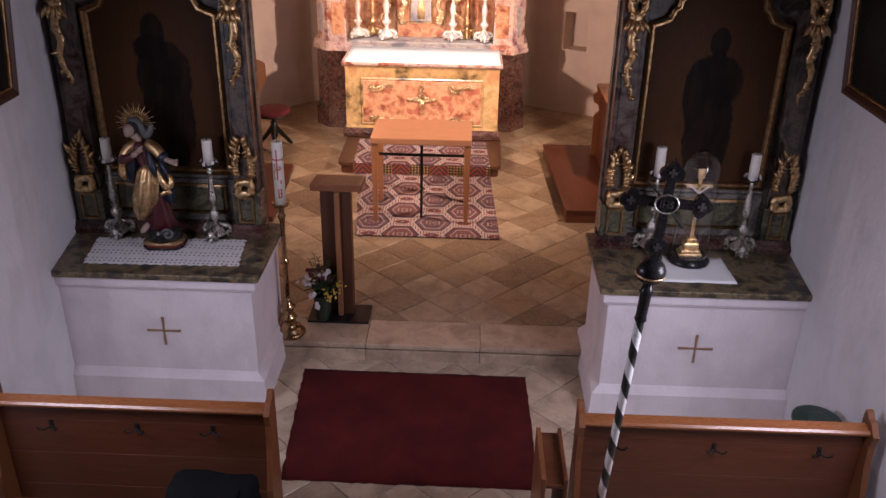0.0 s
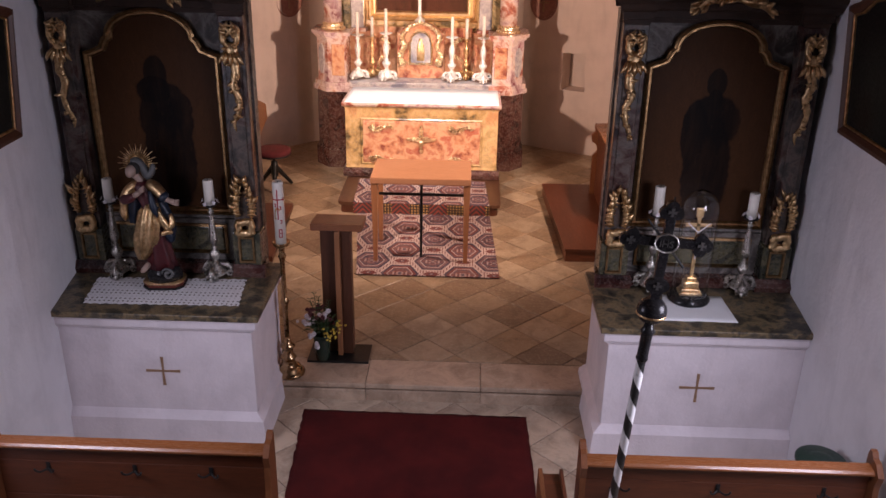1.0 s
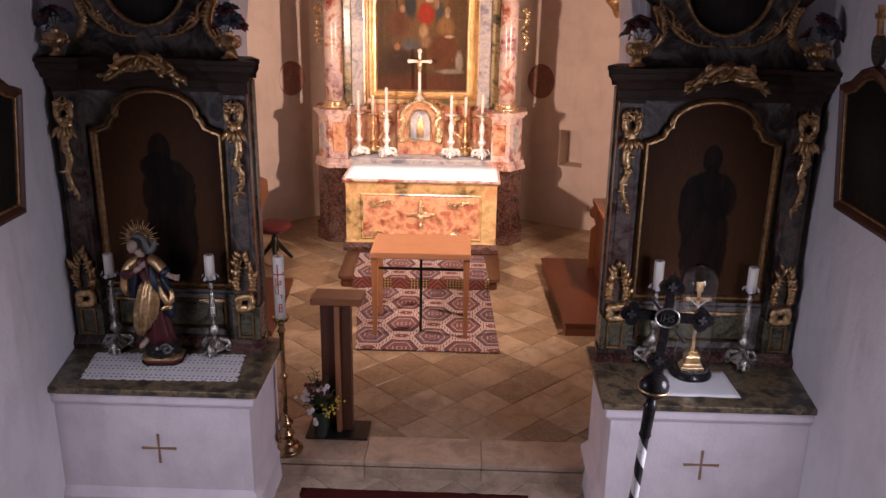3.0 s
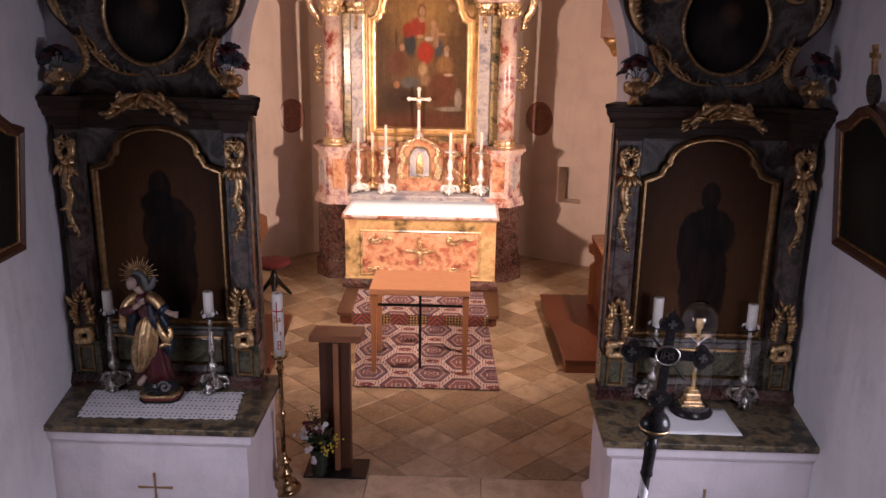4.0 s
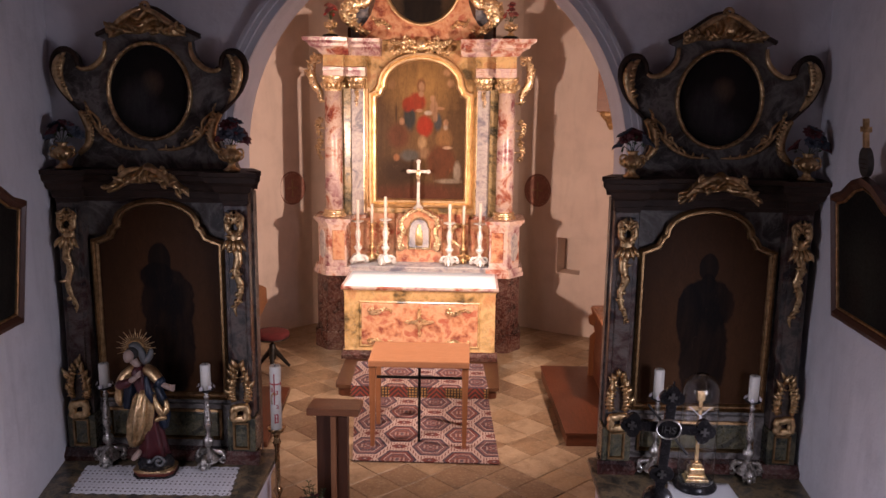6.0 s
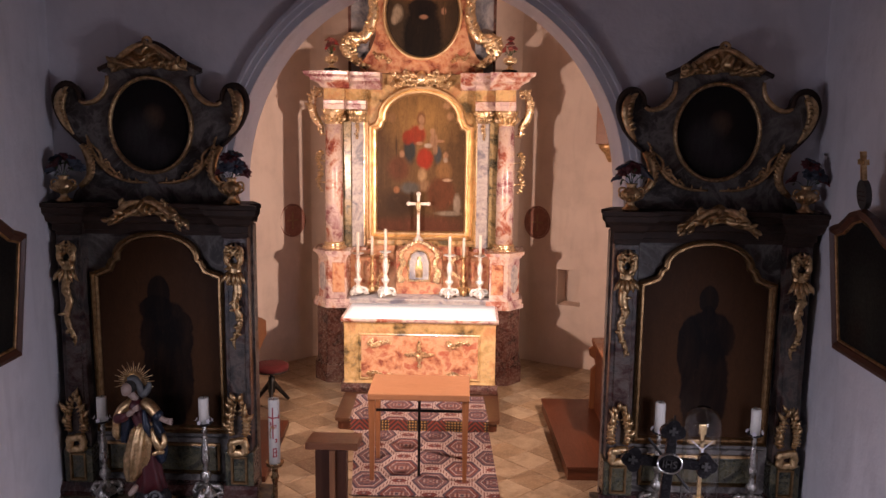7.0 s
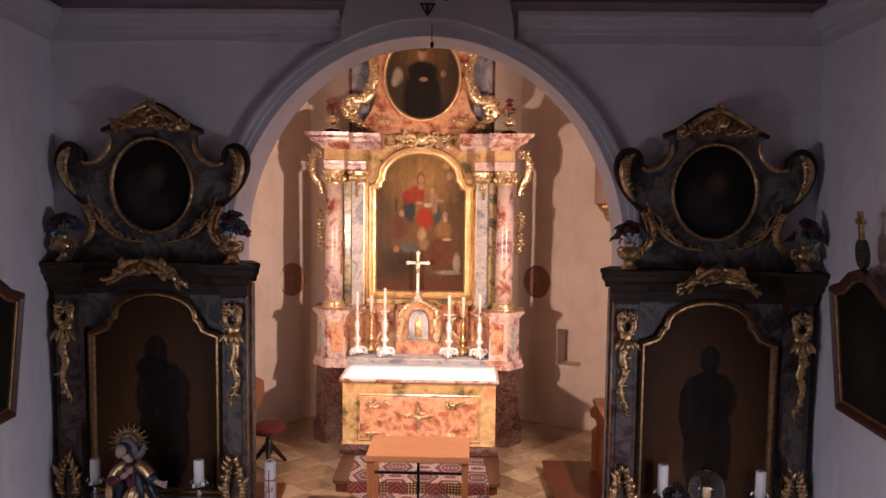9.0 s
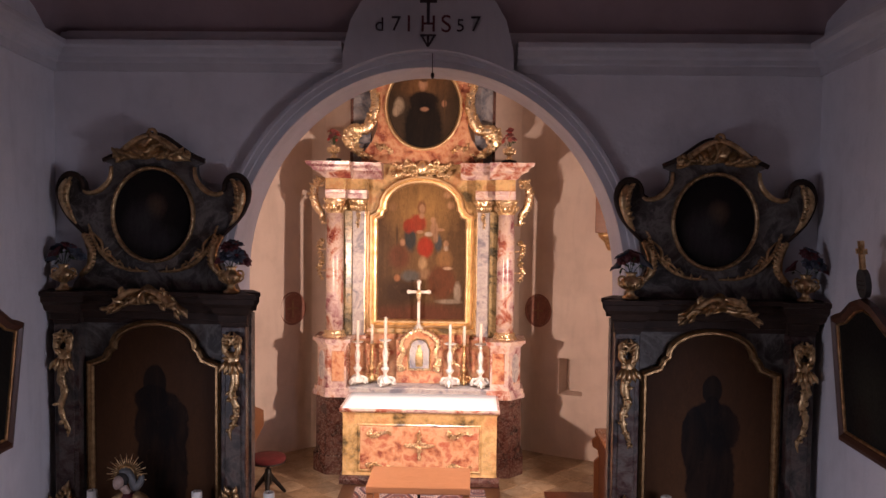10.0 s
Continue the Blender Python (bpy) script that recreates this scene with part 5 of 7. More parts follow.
YF = -0.62
for s in (-1, 1):
    for z0, z1, grow, m, name in ((0.16, 0.42, 0.035, M_DARKRED, "pier_foot"), (0.42, 1.24, 0.0, M_DARKRED, "pier_base"), (1.24, 1.30, 0.045, M_PINK, "pier_moulding"), (1.30, 1.36, 0.025, M_PINK, "pier_moulding"), (1.36, 1.95, -0.02, M_PINK if s < 0 else M_PINK, "pedestal"), (1.95, 1.99, 0.01, M_PINK, "pedestal_moulding"), (1.99, 2.035, 0.045, M_PINK, "pedestal_cap")):
        bm = bmesh.new()
        slab(bm, pier_plan(s, grow, YF), z0, z1)
        hp(name, bm, m)
    bm = bmesh.new()
    box(bm, s * 1.10 - 0.085, s * 1.10 + 0.085, YF + 0.0, YF + 0.03, 1.45, 1.87, 0.012)
    hp("pedestal_panel", bm, M_ORANGE, "orange marbled panel")
    # turned panel on the outer face
    bm = bmesh.new()
    o = oval(0.07, 0.20, 0, 24)
    prism(bm, [(max(-0.06, min(0.06, x)), z) for x, z in o], -0.012, 0.01)
    part("side_panel", bm, M_PALE, t, "pale marbled panel", False, pose(s * 1.335, YF + 0.115, 1.66 - H, 0, 0, s * 48))
    # column
    cx, cy = s * 1.19, -0.36
    bm = bmesh.new()
    lathe(bm, [(0.165, 2.035), (0.17, 2.06), (0.15, 2.075), (0.135, 2.09), (0.15, 2.105), (0.14, 2.125), (0.125, 2.135)], 28, (cx, cy, 0))
    hp("column_base", bm, M_GOLD, "gilded column base", True)
    bm = bmesh.new()
    lathe(bm, [(0.122, 2.13), (0.123, 2.6), (0.120, 3.1), (0.110, 3.77)], 32, (cx, cy, 0))
    hp("column", bm, M_PINK, "rose marbled column", True)
    bm = bmesh.new()
    lathe(bm, [(0.112, 3.76), (0.125, 3.775), (0.112, 3.79), (0.115, 3.85), (0.15, 3.93), (0.155, 3.945)], 20, (cx, cy, 0))
    for k in range(14):
        a = 2 * math.pi * k / 14
        d = Vector((math.cos(a), math.sin(a), 0))
        leaf(bm, Vector((cx, cy, 3.785)) + d * 0.112, d * 0.35 + Vector((0, 0, 1)), d, 0.11, 0.026, 0.5)
    for q in range(4):
        a = math.pi / 4 + q * math.pi / 2
        tube(bm, [Vector((cx, cy, 3.92)) + Vector((math.cos(a), math.sin(a), 0)) * (0.13 + 0.03 * math.cos(w)) + Vector((0, 0, 0.035 * math.sin(w))) for w in [0.7 * i for i in range(8)]], 0.014, 6)
    box(bm, cx - 0.15, cx + 0.15, cy - 0.15, cy + 0.15, 3.945, 3.965)
    hp("capital", bm, M_GOLD, "gilded leafy capital", True)
    # stepped pilasters between column and picture
    for x, w, y0, m in ((1.02, 0.055, -0.25, M_OLIVE), (0.88, 0.085, -0.20, M_PALE), (0.77, 0.03, -0.10, M_OCHRE)):
        bm = bmesh.new()
        box(bm, s * x - w, s * x + w, y0, 0.1, 2.035, 3.80, 0.006)
        hp("pilaster", bm, m, "")
    for x in (0.965, 0.795):
        bm = bmesh.new()
        box(bm, s * x - 0.012, s * x + 0.012, -0.19, 0.1, 2.06, 3.79, 0.004)
        hp("gilded_strip", bm, M_GOLD, "gilded strip")
    bm = bmesh.new()
    box(bm, s * 0.89 - 0.13, s * 0.89 + 0.13, -0.235, 0.1, 1.985, 2.035, 0.008)
    hp("pilaster_base", bm, M_PINK, "")
    bm = bmesh.new()
    box(bm, s * 0.86 - 0.17, s * 0.86 + 0.17, -0.16, 0.1, 1.36, 1.985, 0.008)
    hp("predella_pilaster", bm, M_ORANGE, "")
    bm = bmesh.new()
    lathe(bm, [(0.095, 3.78), (0.10, 3.85), (0.12, 3.93), (0.125, 3.96)], 12, (s * 0.88, -0.13, 0), 1.0, 0.9)
    for k in range(7):
        leaf(bm, (s * 0.88 + 0.03 * (k - 3), -0.225, 3.79), (0.05 * (k - 3), -0.3, 1), (0, -1, 0), 0.11, 0.02, 0.6)
    for q in (-1, 1):
        tube(bm, curl_path(s * 0.88 + q * 0.10, -0.22, 3.93, 0.035, 1.0, 0.2, 0.3, 10, q), 0.012, 6)
    hp("pilaster_capital", bm, M_GOLD, "gilded leafy capital", True)
    bm = bmesh.new()
    spray(bm, glide([(s * 0.88, -0.215, 3.77), (s * 0.875, -0.225, 3.70), (s * 0.89, -0.22, 3.62), (s * 0.88, -0.215, 3.55)], 8), 0.010, 0.004, 0.05, rng)
    hp("pendant", bm, M_GOLD, "gilded pendant", True)
    # entablature over column and pilaster
    prof = [(0.1, 3.965), (-0.50, 3.965), (-0.505, 4.03), (-0.52, 4.04), (-0.525, 4.085), (-0.50, 4.095), (-0.49, 4.24), (-0.52, 4.26), (-0.55, 4.31), (-0.62, 4.35), (-0.63, 4.39), (-0.68, 4.42), (-0.69, 4.465), (0.1, 4.465)]
    for lo, hi, m, name in ((0, 5, M_PINK, "architrave"), (4, 7, M_OCHRE, "frieze"), (6, 14, M_PINK, "cornice")):
        band = prof[lo:hi]
        band = [(0.1, band[0][1])] + [p for p in band if p[0] < 0.09] + [(0.1, band[-1][1])]
        bm = bmesh.new()
        if name == "cornice":
            a = [bm.verts.new((s * 0.95, y, z)) for y, z in band]
            b = [bm.verts.new((s * (1.30 + 1.25 * max(0.0, -y - 0.49)), y, z)) for y, z in band]
            bm.faces.new(a), bm.faces.new(b[::-1])
            for k in range(len(a)):
                bm.faces.new((a[k], b[k], b[(k + 1) % len(a)], a[(k + 1) % len(a)]))
        else:
            x0, x1 = sorted((s * 1.04, s * 1.29))
            run_x(bm, band, x0, x1, 0.02)
        x0, x1 = sorted((s * 0.76, s * 1.30))
        run_x(bm, [(min(0.1, y + 0.24), z) for y, z in band], x0, x1, 0.0)
        if name == "cornice":
            x0, x1 = sorted((s * 0.55, s * 0.85))
            run_x(bm, [(min(0.1, y + 0.27), z - 0.0) for y, z in band], x0, x1, 0.0)
        hp(name, bm, m, "marbled " + name)
    # outer carved wing
    bm = bmesh.new()
    line = glide([(s * 1.36, -0.20, 4.24), (s * 1.47, -0.22, 4.17), (s * 1.51, -0.22, 4.02), (s * 1.48, -0.22, 3.86), (s * 1.40, -0.20, 3.74), (s * 1.385, -0.2, 3.60)], 20)
    tube(bm, line, [(0.024 + 0.036 * math.sin(math.pi * k / 19)) * (0.85 + 0.2 * abs(math.sin(1.3 * k))) for k in range(20)], 8, 0.7)
    for k in range(1, 19):
        leaf(bm, line[k], (s * rng.uniform(0.4, 1.0), -0.2, rng.uniform(0.2, 1.0)), (0, -1, 0), rng.uniform(0.06, 0.11), 0.022)
    tube(bm, curl_path(s * 1.40, -0.22, 4.17, 0.06, 1.2, 1.2, 0.25, 14, s), 0.014, 6)
    for z in (3.25, 2.95):
        spray(bm, glide([(s * 1.38, -0.2, z + 0.14), (s * 1.43, -0.22, z + 0.05), (s * 1.42, -0.22, z - 0.06), (s * 1.37, -0.2, z - 0.14)], 8), 0.016, 0.01, 0.07, rng)
    tube(bm, [(s * 1.28, -0.30, 3.62), (s * 1.385, -0.2, 3.62)], 0.014, 6)
    for z in (2.95, 3.25):
        tube(bm, [(s * 1.28, -0.32, z), (s * 1.42, -0.22, z)], 0.012, 6)
    hp("carved_wing", bm, M_GOLD, "gilded carved wing beside the column", True)
    # predella scroll
    bm = bmesh.new()
    spray(bm, glide([(s * 0.56, -0.20, 1.92), (s * 0.46, -0.22, 1.84), (s * 0.46, -0.22, 1.70), (s * 0.58, -0.22, 1.60), (s * 0.60, -0.2, 1.47)], 14), 0.022, 0.014, 0.06, rng)
    hp("predella_scroll", bm, M_GOLD, "gilded s-scroll", True)

bm = bmesh.new()
box(bm, -0.70, 0.70, -0.06, 0.1, 1.37, 2.12)
hp("predella", bm, M_ORANGE, "orange-red marbled predella")
bm = bmesh.new()
run_x(bm, [(0.1, 2.04), (-0.09, 2.04), (-0.11, 2.07), (-0.10, 2.12), (0.1, 2.12)], -0.78, 0.78)
hp("predella_moulding", bm, M_OCHRE, "")
# picture field and arch panel
bm = bmesh.new()
prism(bm, arched(0.80, 2.08, 3.80, 4.46, 0.02, 0.05), -0.03, 0.1)
hp("arch_panel", bm, M_OCHRE, "ochre marbled arch panel")
bm = bmesh.new()
box(bm, -0.78, 0.78, -0.02, 0.1, 3.80, 4.46)
hp("upper_panel", bm, M_OCHRE, "ochre marbled panel")
red, flesh = (0.24, 0.036, 0.020), (0.36, 0.21, 0.125)
canvas = painting("old_altar_canvas", (0.155, 0.090, 0.042), (0.050, 0.030, 0.019), [
    (0.0, 0.66, 0.34, 0.32, 0.9, (0.34, 0.20, 0.075)), (0.36, 0.83, 0.055, 0.045, 0.4, (0.34, 0.20, 0.11)), (0.41, 0.68, 0.05, 0.05, 0.4, (0.34, 0.20, 0.11)), (-0.41, 0.66, 0.05, 0.06, 0.5, (0.24, 0.14, 0.07)),
    (0.0, -0.88, 0.66, 0.15, 0.3, (0.10, 0.040, 0.026)), (-0.30, -0.56, 0.26, 0.20, 0.4, (0.045, 0.028, 0.020)),
    (-0.16, 0.22, 0.085, 0.20, 0.25, (0.030, 0.040, 0.045)), (0.24, 0.14, 0.05, 0.12, 0.3, (0.05, 0.07, 0.085)), (-0.19, 0.38, 0.075, 0.10, 0.2, red), (-0.06, 0.42, 0.125, 0.13, 0.2, (0.26, 0.042, 0.024)), (0.055, 0.085, 0.115, 0.15, 0.18, (0.30, 0.036, 0.022)),
    (0.0, 0.645, 0.062, 0.095, 0.3, (0.15, 0.07, 0.035)), (0.005, 0.635, 0.040, 0.065, 0.25, flesh), (0.0, 0.53, 0.035, 0.04, 0.4, flesh), (-0.02, 0.30, 0.05, 0.025, 0.3, flesh),
    (0.18, 0.345, 0.055, 0.11, 0.2, flesh), (0.165, 0.47, 0.040, 0.045, 0.2, flesh), (0.27, 0.335, 0.055, 0.020, 0.3, flesh), (0.20, 0.215, 0.035, 0.07, 0.3, flesh), (0.10, 0.27, 0.05, 0.03, 0.4, (0.50, 0.42, 0.34)),
    (0.02, -0.15, 0.055, 0.095, 0.4, (0.42, 0.28, 0.15)), (0.05, -0.30, 0.09, 0.07, 0.4, (0.26, 0.16, 0.09)),
    (-0.32, -0.06, 0.15, 0.17, 0.3, (0.12, 0.048, 0.028)), (-0.35, 0.25, 0.010, 0.13, 0.5, (0.06, 0.035, 0.02)), (-0.27, 0.15, 0.035, 0.05, 0.3, flesh), (-0.15, -0.33, 0.13, 0.08, 0.3, (0.10, 0.10, 0.095)), (-0.345, -0.36, 0.042, 0.05, 0.3, (0.30, 0.14, 0.07)),
    (0.33, -0.09, 0.11, 0.14, 0.25, (0.24, 0.13, 0.055)), (0.29, -0.42, 0.20, 0.24, 0.18, (0.115, 0.045, 0.025)), (0.35, 0.13, 0.035, 0.055, 0.3, flesh), (0.35, 0.07, 0.03, 0.035, 0.4, (0.40, 0.32, 0.24)), (0.38, -0.215, 0.065, 0.022, 0.3, (0.42, 0.29, 0.20)),
    (0.52, -0.56, 0.050, 0.14, 0.3, (0.28, 0.23, 0.18)), (0.40, -0.69, 0.16, 0.032, 0.4, (0.24, 0.20, 0.155))], 0.75, 1.1, 0.3)
bm = bmesh.new()
prism(bm, [(x, z - 3.2) for x, z in arched(0.67, 2.19, 3.74, 4.24, 0.13, 0.10)], -0.006, 0.006)
part("canvas", bm, canvas, t, "brown altar painting with soft red and pale patches", False, pose(0, -0.04, 3.2 - H))
bm = bmesh.new()
sweep(bm, arched(0.735, 2.135, 3.76, 4.30, 0.13, 0.10), [(-0.01, -0.02), (-0.01, -0.10), (0.012, -0.13), (0.035, -0.115), (0.05, -0.085), (0.07, -0.10), (0.095, -0.09), (0.115, -0.06), (0.12, -0.03)])
hp("picture_frame", bm, M_FLATGOLD, "broad gilded picture frame")
bm = bmesh.new()
for s in (-1, 1):
    spray(bm, glide([(0, -0.13, 4.36), (s * 0.14, -0.15, 4.42), (s * 0.28, -0.15, 4.40), (s * 0.42, -0.13, 4.46)], 14), 0.028, 0.014, 0.09, rng)
    spray(bm, glide([(s * 0.05, -0.14, 4.32), (s * 0.2, -0.15, 4.34), (s * 0.36, -0.14, 4.28), (s * 0.40, -0.13, 4.36)], 12), 0.02, 0.010, 0.08, rng)
    tube(bm, curl_path(s * 0.2, -0.15, 4.47, 0.05, 1.2, 0.3, 0.3, 12, s), 0.014, 6)
lathe(bm, [(0.02, -0.09), (0.07, -0.05), (0.085, 0.0), (0.06, 0.06), (0.02, 0.10)], 14, (0, -0.14, 4.40), 1, 0.6)
hp("cartouche", bm, M_GOLD, "gilded carved cartouche over the painting", True)
# attic
half = [(0.86, 4.465), (0.86, 4.60), (0.78, 4.68), (0.70, 4.80), (0.64, 4.98), (0.64, 5.2), (0.70, 5.5), (0.70, 5.9), (0.5, 6.1)]
bm = bmesh.new()
prism(bm, [(-x, z) for x, z in half] + half[::-1], -0.08, 0.1)
hp("attic_board", bm, M_ORANGE, "orange marbled attic board")
for s in (-1, 1):
    bm = bmesh.new()
    box(bm, s * 0.87 - 0.13, s * 0.87 + 0.13, 0.0, 0.12, 4.465, 5.9)
    hp("attic_pilaster", bm, M_BLUEGREY, "grey-blue marbled pilaster")
    bm = bmesh.new()
    box(bm, s * 1.01 - 0.02, s * 1.01 + 0.02, -0.02, 0.12, 4.465, 5.9)
    hp("attic_strip", bm, M_DARKRED, "")
    bm = bmesh.new()
    line = glide([(s * 0.66, -0.12, 5.75), (s * 0.72, -0.14, 5.55), (s * 0.66, -0.14, 5.35), (s * 0.70, -0.14, 5.12), (s * 0.80, -0.14, 4.95), (s * 0.98, -0.14, 4.93), (s * 1.06, -0.14, 4.82), (s * 0.98, -0.14, 4.70), (s * 0.86, -0.14, 4.60), (s * 0.74, -0.12, 4.53)], 32)
    tube(bm, line, [(0.036 + 0.05 * math.sin(math.pi * k / 31)) * (0.82 + 0.24 * abs(math.sin(1.25 * k))) for k in range(32)], 8, 0.55)
    for k in range(1, 31):
        leaf(bm, line[k], (s * rng.uniform(0.2, 1.0) * (1 if k % 3 else -1), -0.30, rng.uniform(-0.3, 1.0)), (0, -1, 0), rng.uniform(0.08, 0.14), rng.uniform(0.020, 0.034))
    tube(bm, curl_path(s * 0.96, -0.15, 4.80, 0.095, 1.3, 1.0, 0.25, 16, s), 0.032, 7)
    hp("attic_scroll", bm, M_GOLD, "large gilded s-scroll", True)
    bm = bmesh.new()
    spray(bm, glide([(s * 0.42, -0.10, 4.62), (s * 0.52, -0.12, 4.70), (s * 0.60, -0.12, 4.66), (s * 0.66, -0.11, 4.76)], 10), 0.012, 0.008, 0.06, rng)
    hp("attic_spray", bm, M_GOLD, "gilded leaf spray", True)
bm = bmesh.new()
prism(bm, oval(0.50, 0.575), -0.006, 0.006)
part("oval_canvas", bm, painting("oval_altar_canvas", (0.085, 0.055, 0.035), (0.030, 0.022, 0.016), [(0.0, 0.31, 0.3, 0.2, 0.7, (0.16, 0.085, 0.04)), (-0.3, -0.17, 0.16, 0.3, 0.3, (0.05, 0.038, 0.028)), (-0.34, 0.01, 0.065, 0.1, 0.35, (0.36, 0.29, 0.21)), (-0.39, -0.08, 0.045, 0.06, 0.35, (0.33, 0.26, 0.19)), (0.0, -0.33, 0.27, 0.46, 0.12, (0.01, 0.01, 0.011)), (0.0, 0.08, 0.21, 0.13, 0.15, (0.012, 0.011, 0.012)), (-0.01, 0.31, 0.058, 0.085, 0.35, (0.4, 0.23, 0.14)), (0.0, 0.38, 0.06, 0.04, 0.3, (0.06, 0.035, 0.02)), (0.015, -0.04, 0.055, 0.03, 0.35, (0.36, 0.2, 0.13)), (0.29, 0.04, 0.035, 0.045, 0.35, (0.36, 0.2, 0.13)), (0.3, 0.15, 0.01, 0.28, 0.5, (0.1, 0.06, 0.03))], 0.55, 0.65, 0.3), t, "dark oval painting with a shadowy shape", False, pose(0.01, -0.095, 5.27 - H))
bm = bmesh.new()
sweep(bm, oval(0.55, 0.625, 5.27, 56, 0.01), [(0, -0.07), (0, -0.13), (0.018, -0.15), (0.036, -0.13), (0.045, -0.11), (0.058, -0.085)])
hp("oval_frame", bm, M_FLATGOLD, "gilded oval frame", True)
for s in (-1, 1):
    flower_vase(RX + s * 1.215, RY - 0.34, 4.515, 0.27, [M_PINK_PETAL, M_PLUM_PETAL, M_RED], "gilded vase with red and pink flowers on the high altarpiece", "vases on the high altarpiece", 51 + s, M_GOLD, 13, 1.35, 0.05)

# tabernacle with the standing cross
tb = thing("tabernacle", pose(RX, 12.12, 1.372), "small gilded tabernacle with scrolled frame and relief door", "tabernacle")
bm = bmesh.new()
box(bm, -0.33, 0.33, -0.10, 0.12, 0.0, 0.62, 0.01)
prism(bm, [(-0.30, 0.62), (-0.16, 0.72), (0, 0.76), (0.16, 0.72), (0.30, 0.62)], -0.09, 0.12)
part("body", bm, M_ORANGE, tb, "orange marbled body")
bm = bmesh.new()
prism(bm, arched(0.135, 0.22, 0.50, 0.62, 0.02, 0.03), -0.125, -0.09)
door = part("door", bm, M_PALE, tb, "pale arched door")
bm = bmesh.new()
lathe(bm, [(0.05, 0.0), (0.055, 0.12), (0.045, 0.22), (0.02, 0.24), (0.03, 0.27), (0.02, 0.30)], 12, (0, -0.125, 0.25), 1, 0.35)
part("relief", bm, M_OLDGOLD, door, "plain gilded relief", True)
bm = bmesh.new()
sweep(bm, arched(0.165, 0.19, 0.51, 0.655, 0.025, 0.03), [(0, -0.08), (0, -0.135), (0.014, -0.15), (0.03, -0.11)])
part("door_frame", bm, M_GOLD, tb, "gilded door frame")
bm = bmesh.new()
rng = random.Random(77)
for s in (-1, 1):
    spray(bm, glide([(s * 0.24, -0.12, 0.18), (s * 0.27, -0.14, 0.32), (s * 0.22, -0.14, 0.45), (s * 0.26, -0.13, 0.58), (s * 0.14, -0.13, 0.71), (0, -0.13, 0.77)], 22), 0.024, 0.016, 0.07, rng)
    tube(bm, curl_path(s * 0.25, -0.13, 0.20, 0.05, 1.2, 2.0, 0.25, 12, s), 0.014, 6)
part("scroll_frame", bm, M_GOLD, tb, "gilded carved scroll frame", True)
cr = thing("altar_cross", pose(RX - 0.02, 12.10, 2.13), "gilded and silvered standing cross on the tabernacle", "cross")
part("base", lathe(bmesh.new(), [(0.07, 0), (0.07, 0.02), (0.03, 0.06), (0.02, 0.10)], 14), M_PALE_SILVER, cr, "", True)
bm = bmesh.new()
cross_shape(bm, 0.125, 0.125, 0.46, 0.018, -0.012, 0.012, 0, 0.53, 1.1)
for x, z in ((-0.14, 0.53), (0.14, 0.53), (0, 0.67)):
    lathe(bm, [(0.01, -0.03), (0.03, -0.015), (0.032, 0.012), (0.01, 0.03)], 10, (x, 0, z), 1, 0.5)
part("shaft", bm, M_PALE_SILVER, cr, "")
part("ornament", lathe(bmesh.new(), [(0.01, -0.12), (0.03, -0.06), (0.035, 0.0), (0.03, 0.05), (0.01, 0.06)], 10, (0, -0.018, 0.5), 1, 0.4), M_GOLD, cr, "small gilded ornament", True)

# wall discs beside the altar
for x, y, turn in ((-2.54, 12.70, 38), (1.13, 12.92, -30)):
    d = thing("consecration_disc", pose(x, y, 2.32, 0, 0, turn), "round faded red painted plaster disc with a cross", "wall ornament", "discs on the chancel wall")
    bm = bmesh.new()
    prism(bm, oval(0.185, 0.22, 0, 32), -0.008, 0.01)
    part("field", bm, M_DISC, d, "faded red-brown field")
    bm = bmesh.new()
    sweep(bm, oval(0.215, 0.25, 0, 32), [(0, 0.01), (0, -0.012), (0.014, -0.018), (0.028, 0.0)])
    part("rim", bm, M_DISC, d, "thin dark rim")
    bm = bmesh.new()
    cross_shape(bm, 0.09, 0.13, 0.13, 0.01, -0.013, -0.006)
    part("cross", bm, M_GILT_PAINT, d, "")


# ---- chancel furniture ----
d = thing("dais", pose(-0.49, 10.3, H), "dark brown wooden dais with rounded front corners under the high altar", "dais")
bm = bmesh.new()
arc = [(0.99 - 0.07 + 0.07 * math.sin(a), -0.45 + 0.07 - 0.07 * math.cos(a)) for a in [math.pi / 2 * k / 6 for k in range(7)]]
o = [(-x, y) for x, y in arc[::-1]] + arc + [(1.0, 0.6), (-1.0, 0.6)]
slab(bm, o, 0.105, 0.146)
part("tread", bm, wood("dark_dais_boards", (0.085, 0.036, 0.018), (0.06, 0.024, 0.012), "x", 0.4), d, "")
bm = bmesh.new()
slab(bm, [(x * 0.97, y + 0.025) for x, y in o], 0.0, 0.105)
part("riser", bm, M_STALL, d, "")

# rug over the floor and the dais
bm = bmesh.new()
rows = []
for y in (8.075, 8.5, 9.0, 9.4, 9.86):
    q = (y - 8.075) / (9.86 - 8.075)
    x0, x1 = -1.023 - 0.215 * q, 0.447 - 0.075 * q
    rows.append([bm.verts.new((x0 + (x1 - x0) * k / 12 + 0.32, y - 8.6, 0.010 + 0.002 * math.sin(k * 2.1 + 9 * q))) for k in range(13)])
for a, b in zip(rows, rows[1:]):
    for k in range(12):
        bm.faces.new((a[k], a[k + 1], b[k + 1], b[k]))
rug = part("rug", bm, M_RUG, None, "", False, pose(-0.32, 8.6, H))
tagged(rug, "patterned red, blue and cream woven rug under the table", "rug")
m = rug.modifiers.new("thick", "SOLIDIFY")
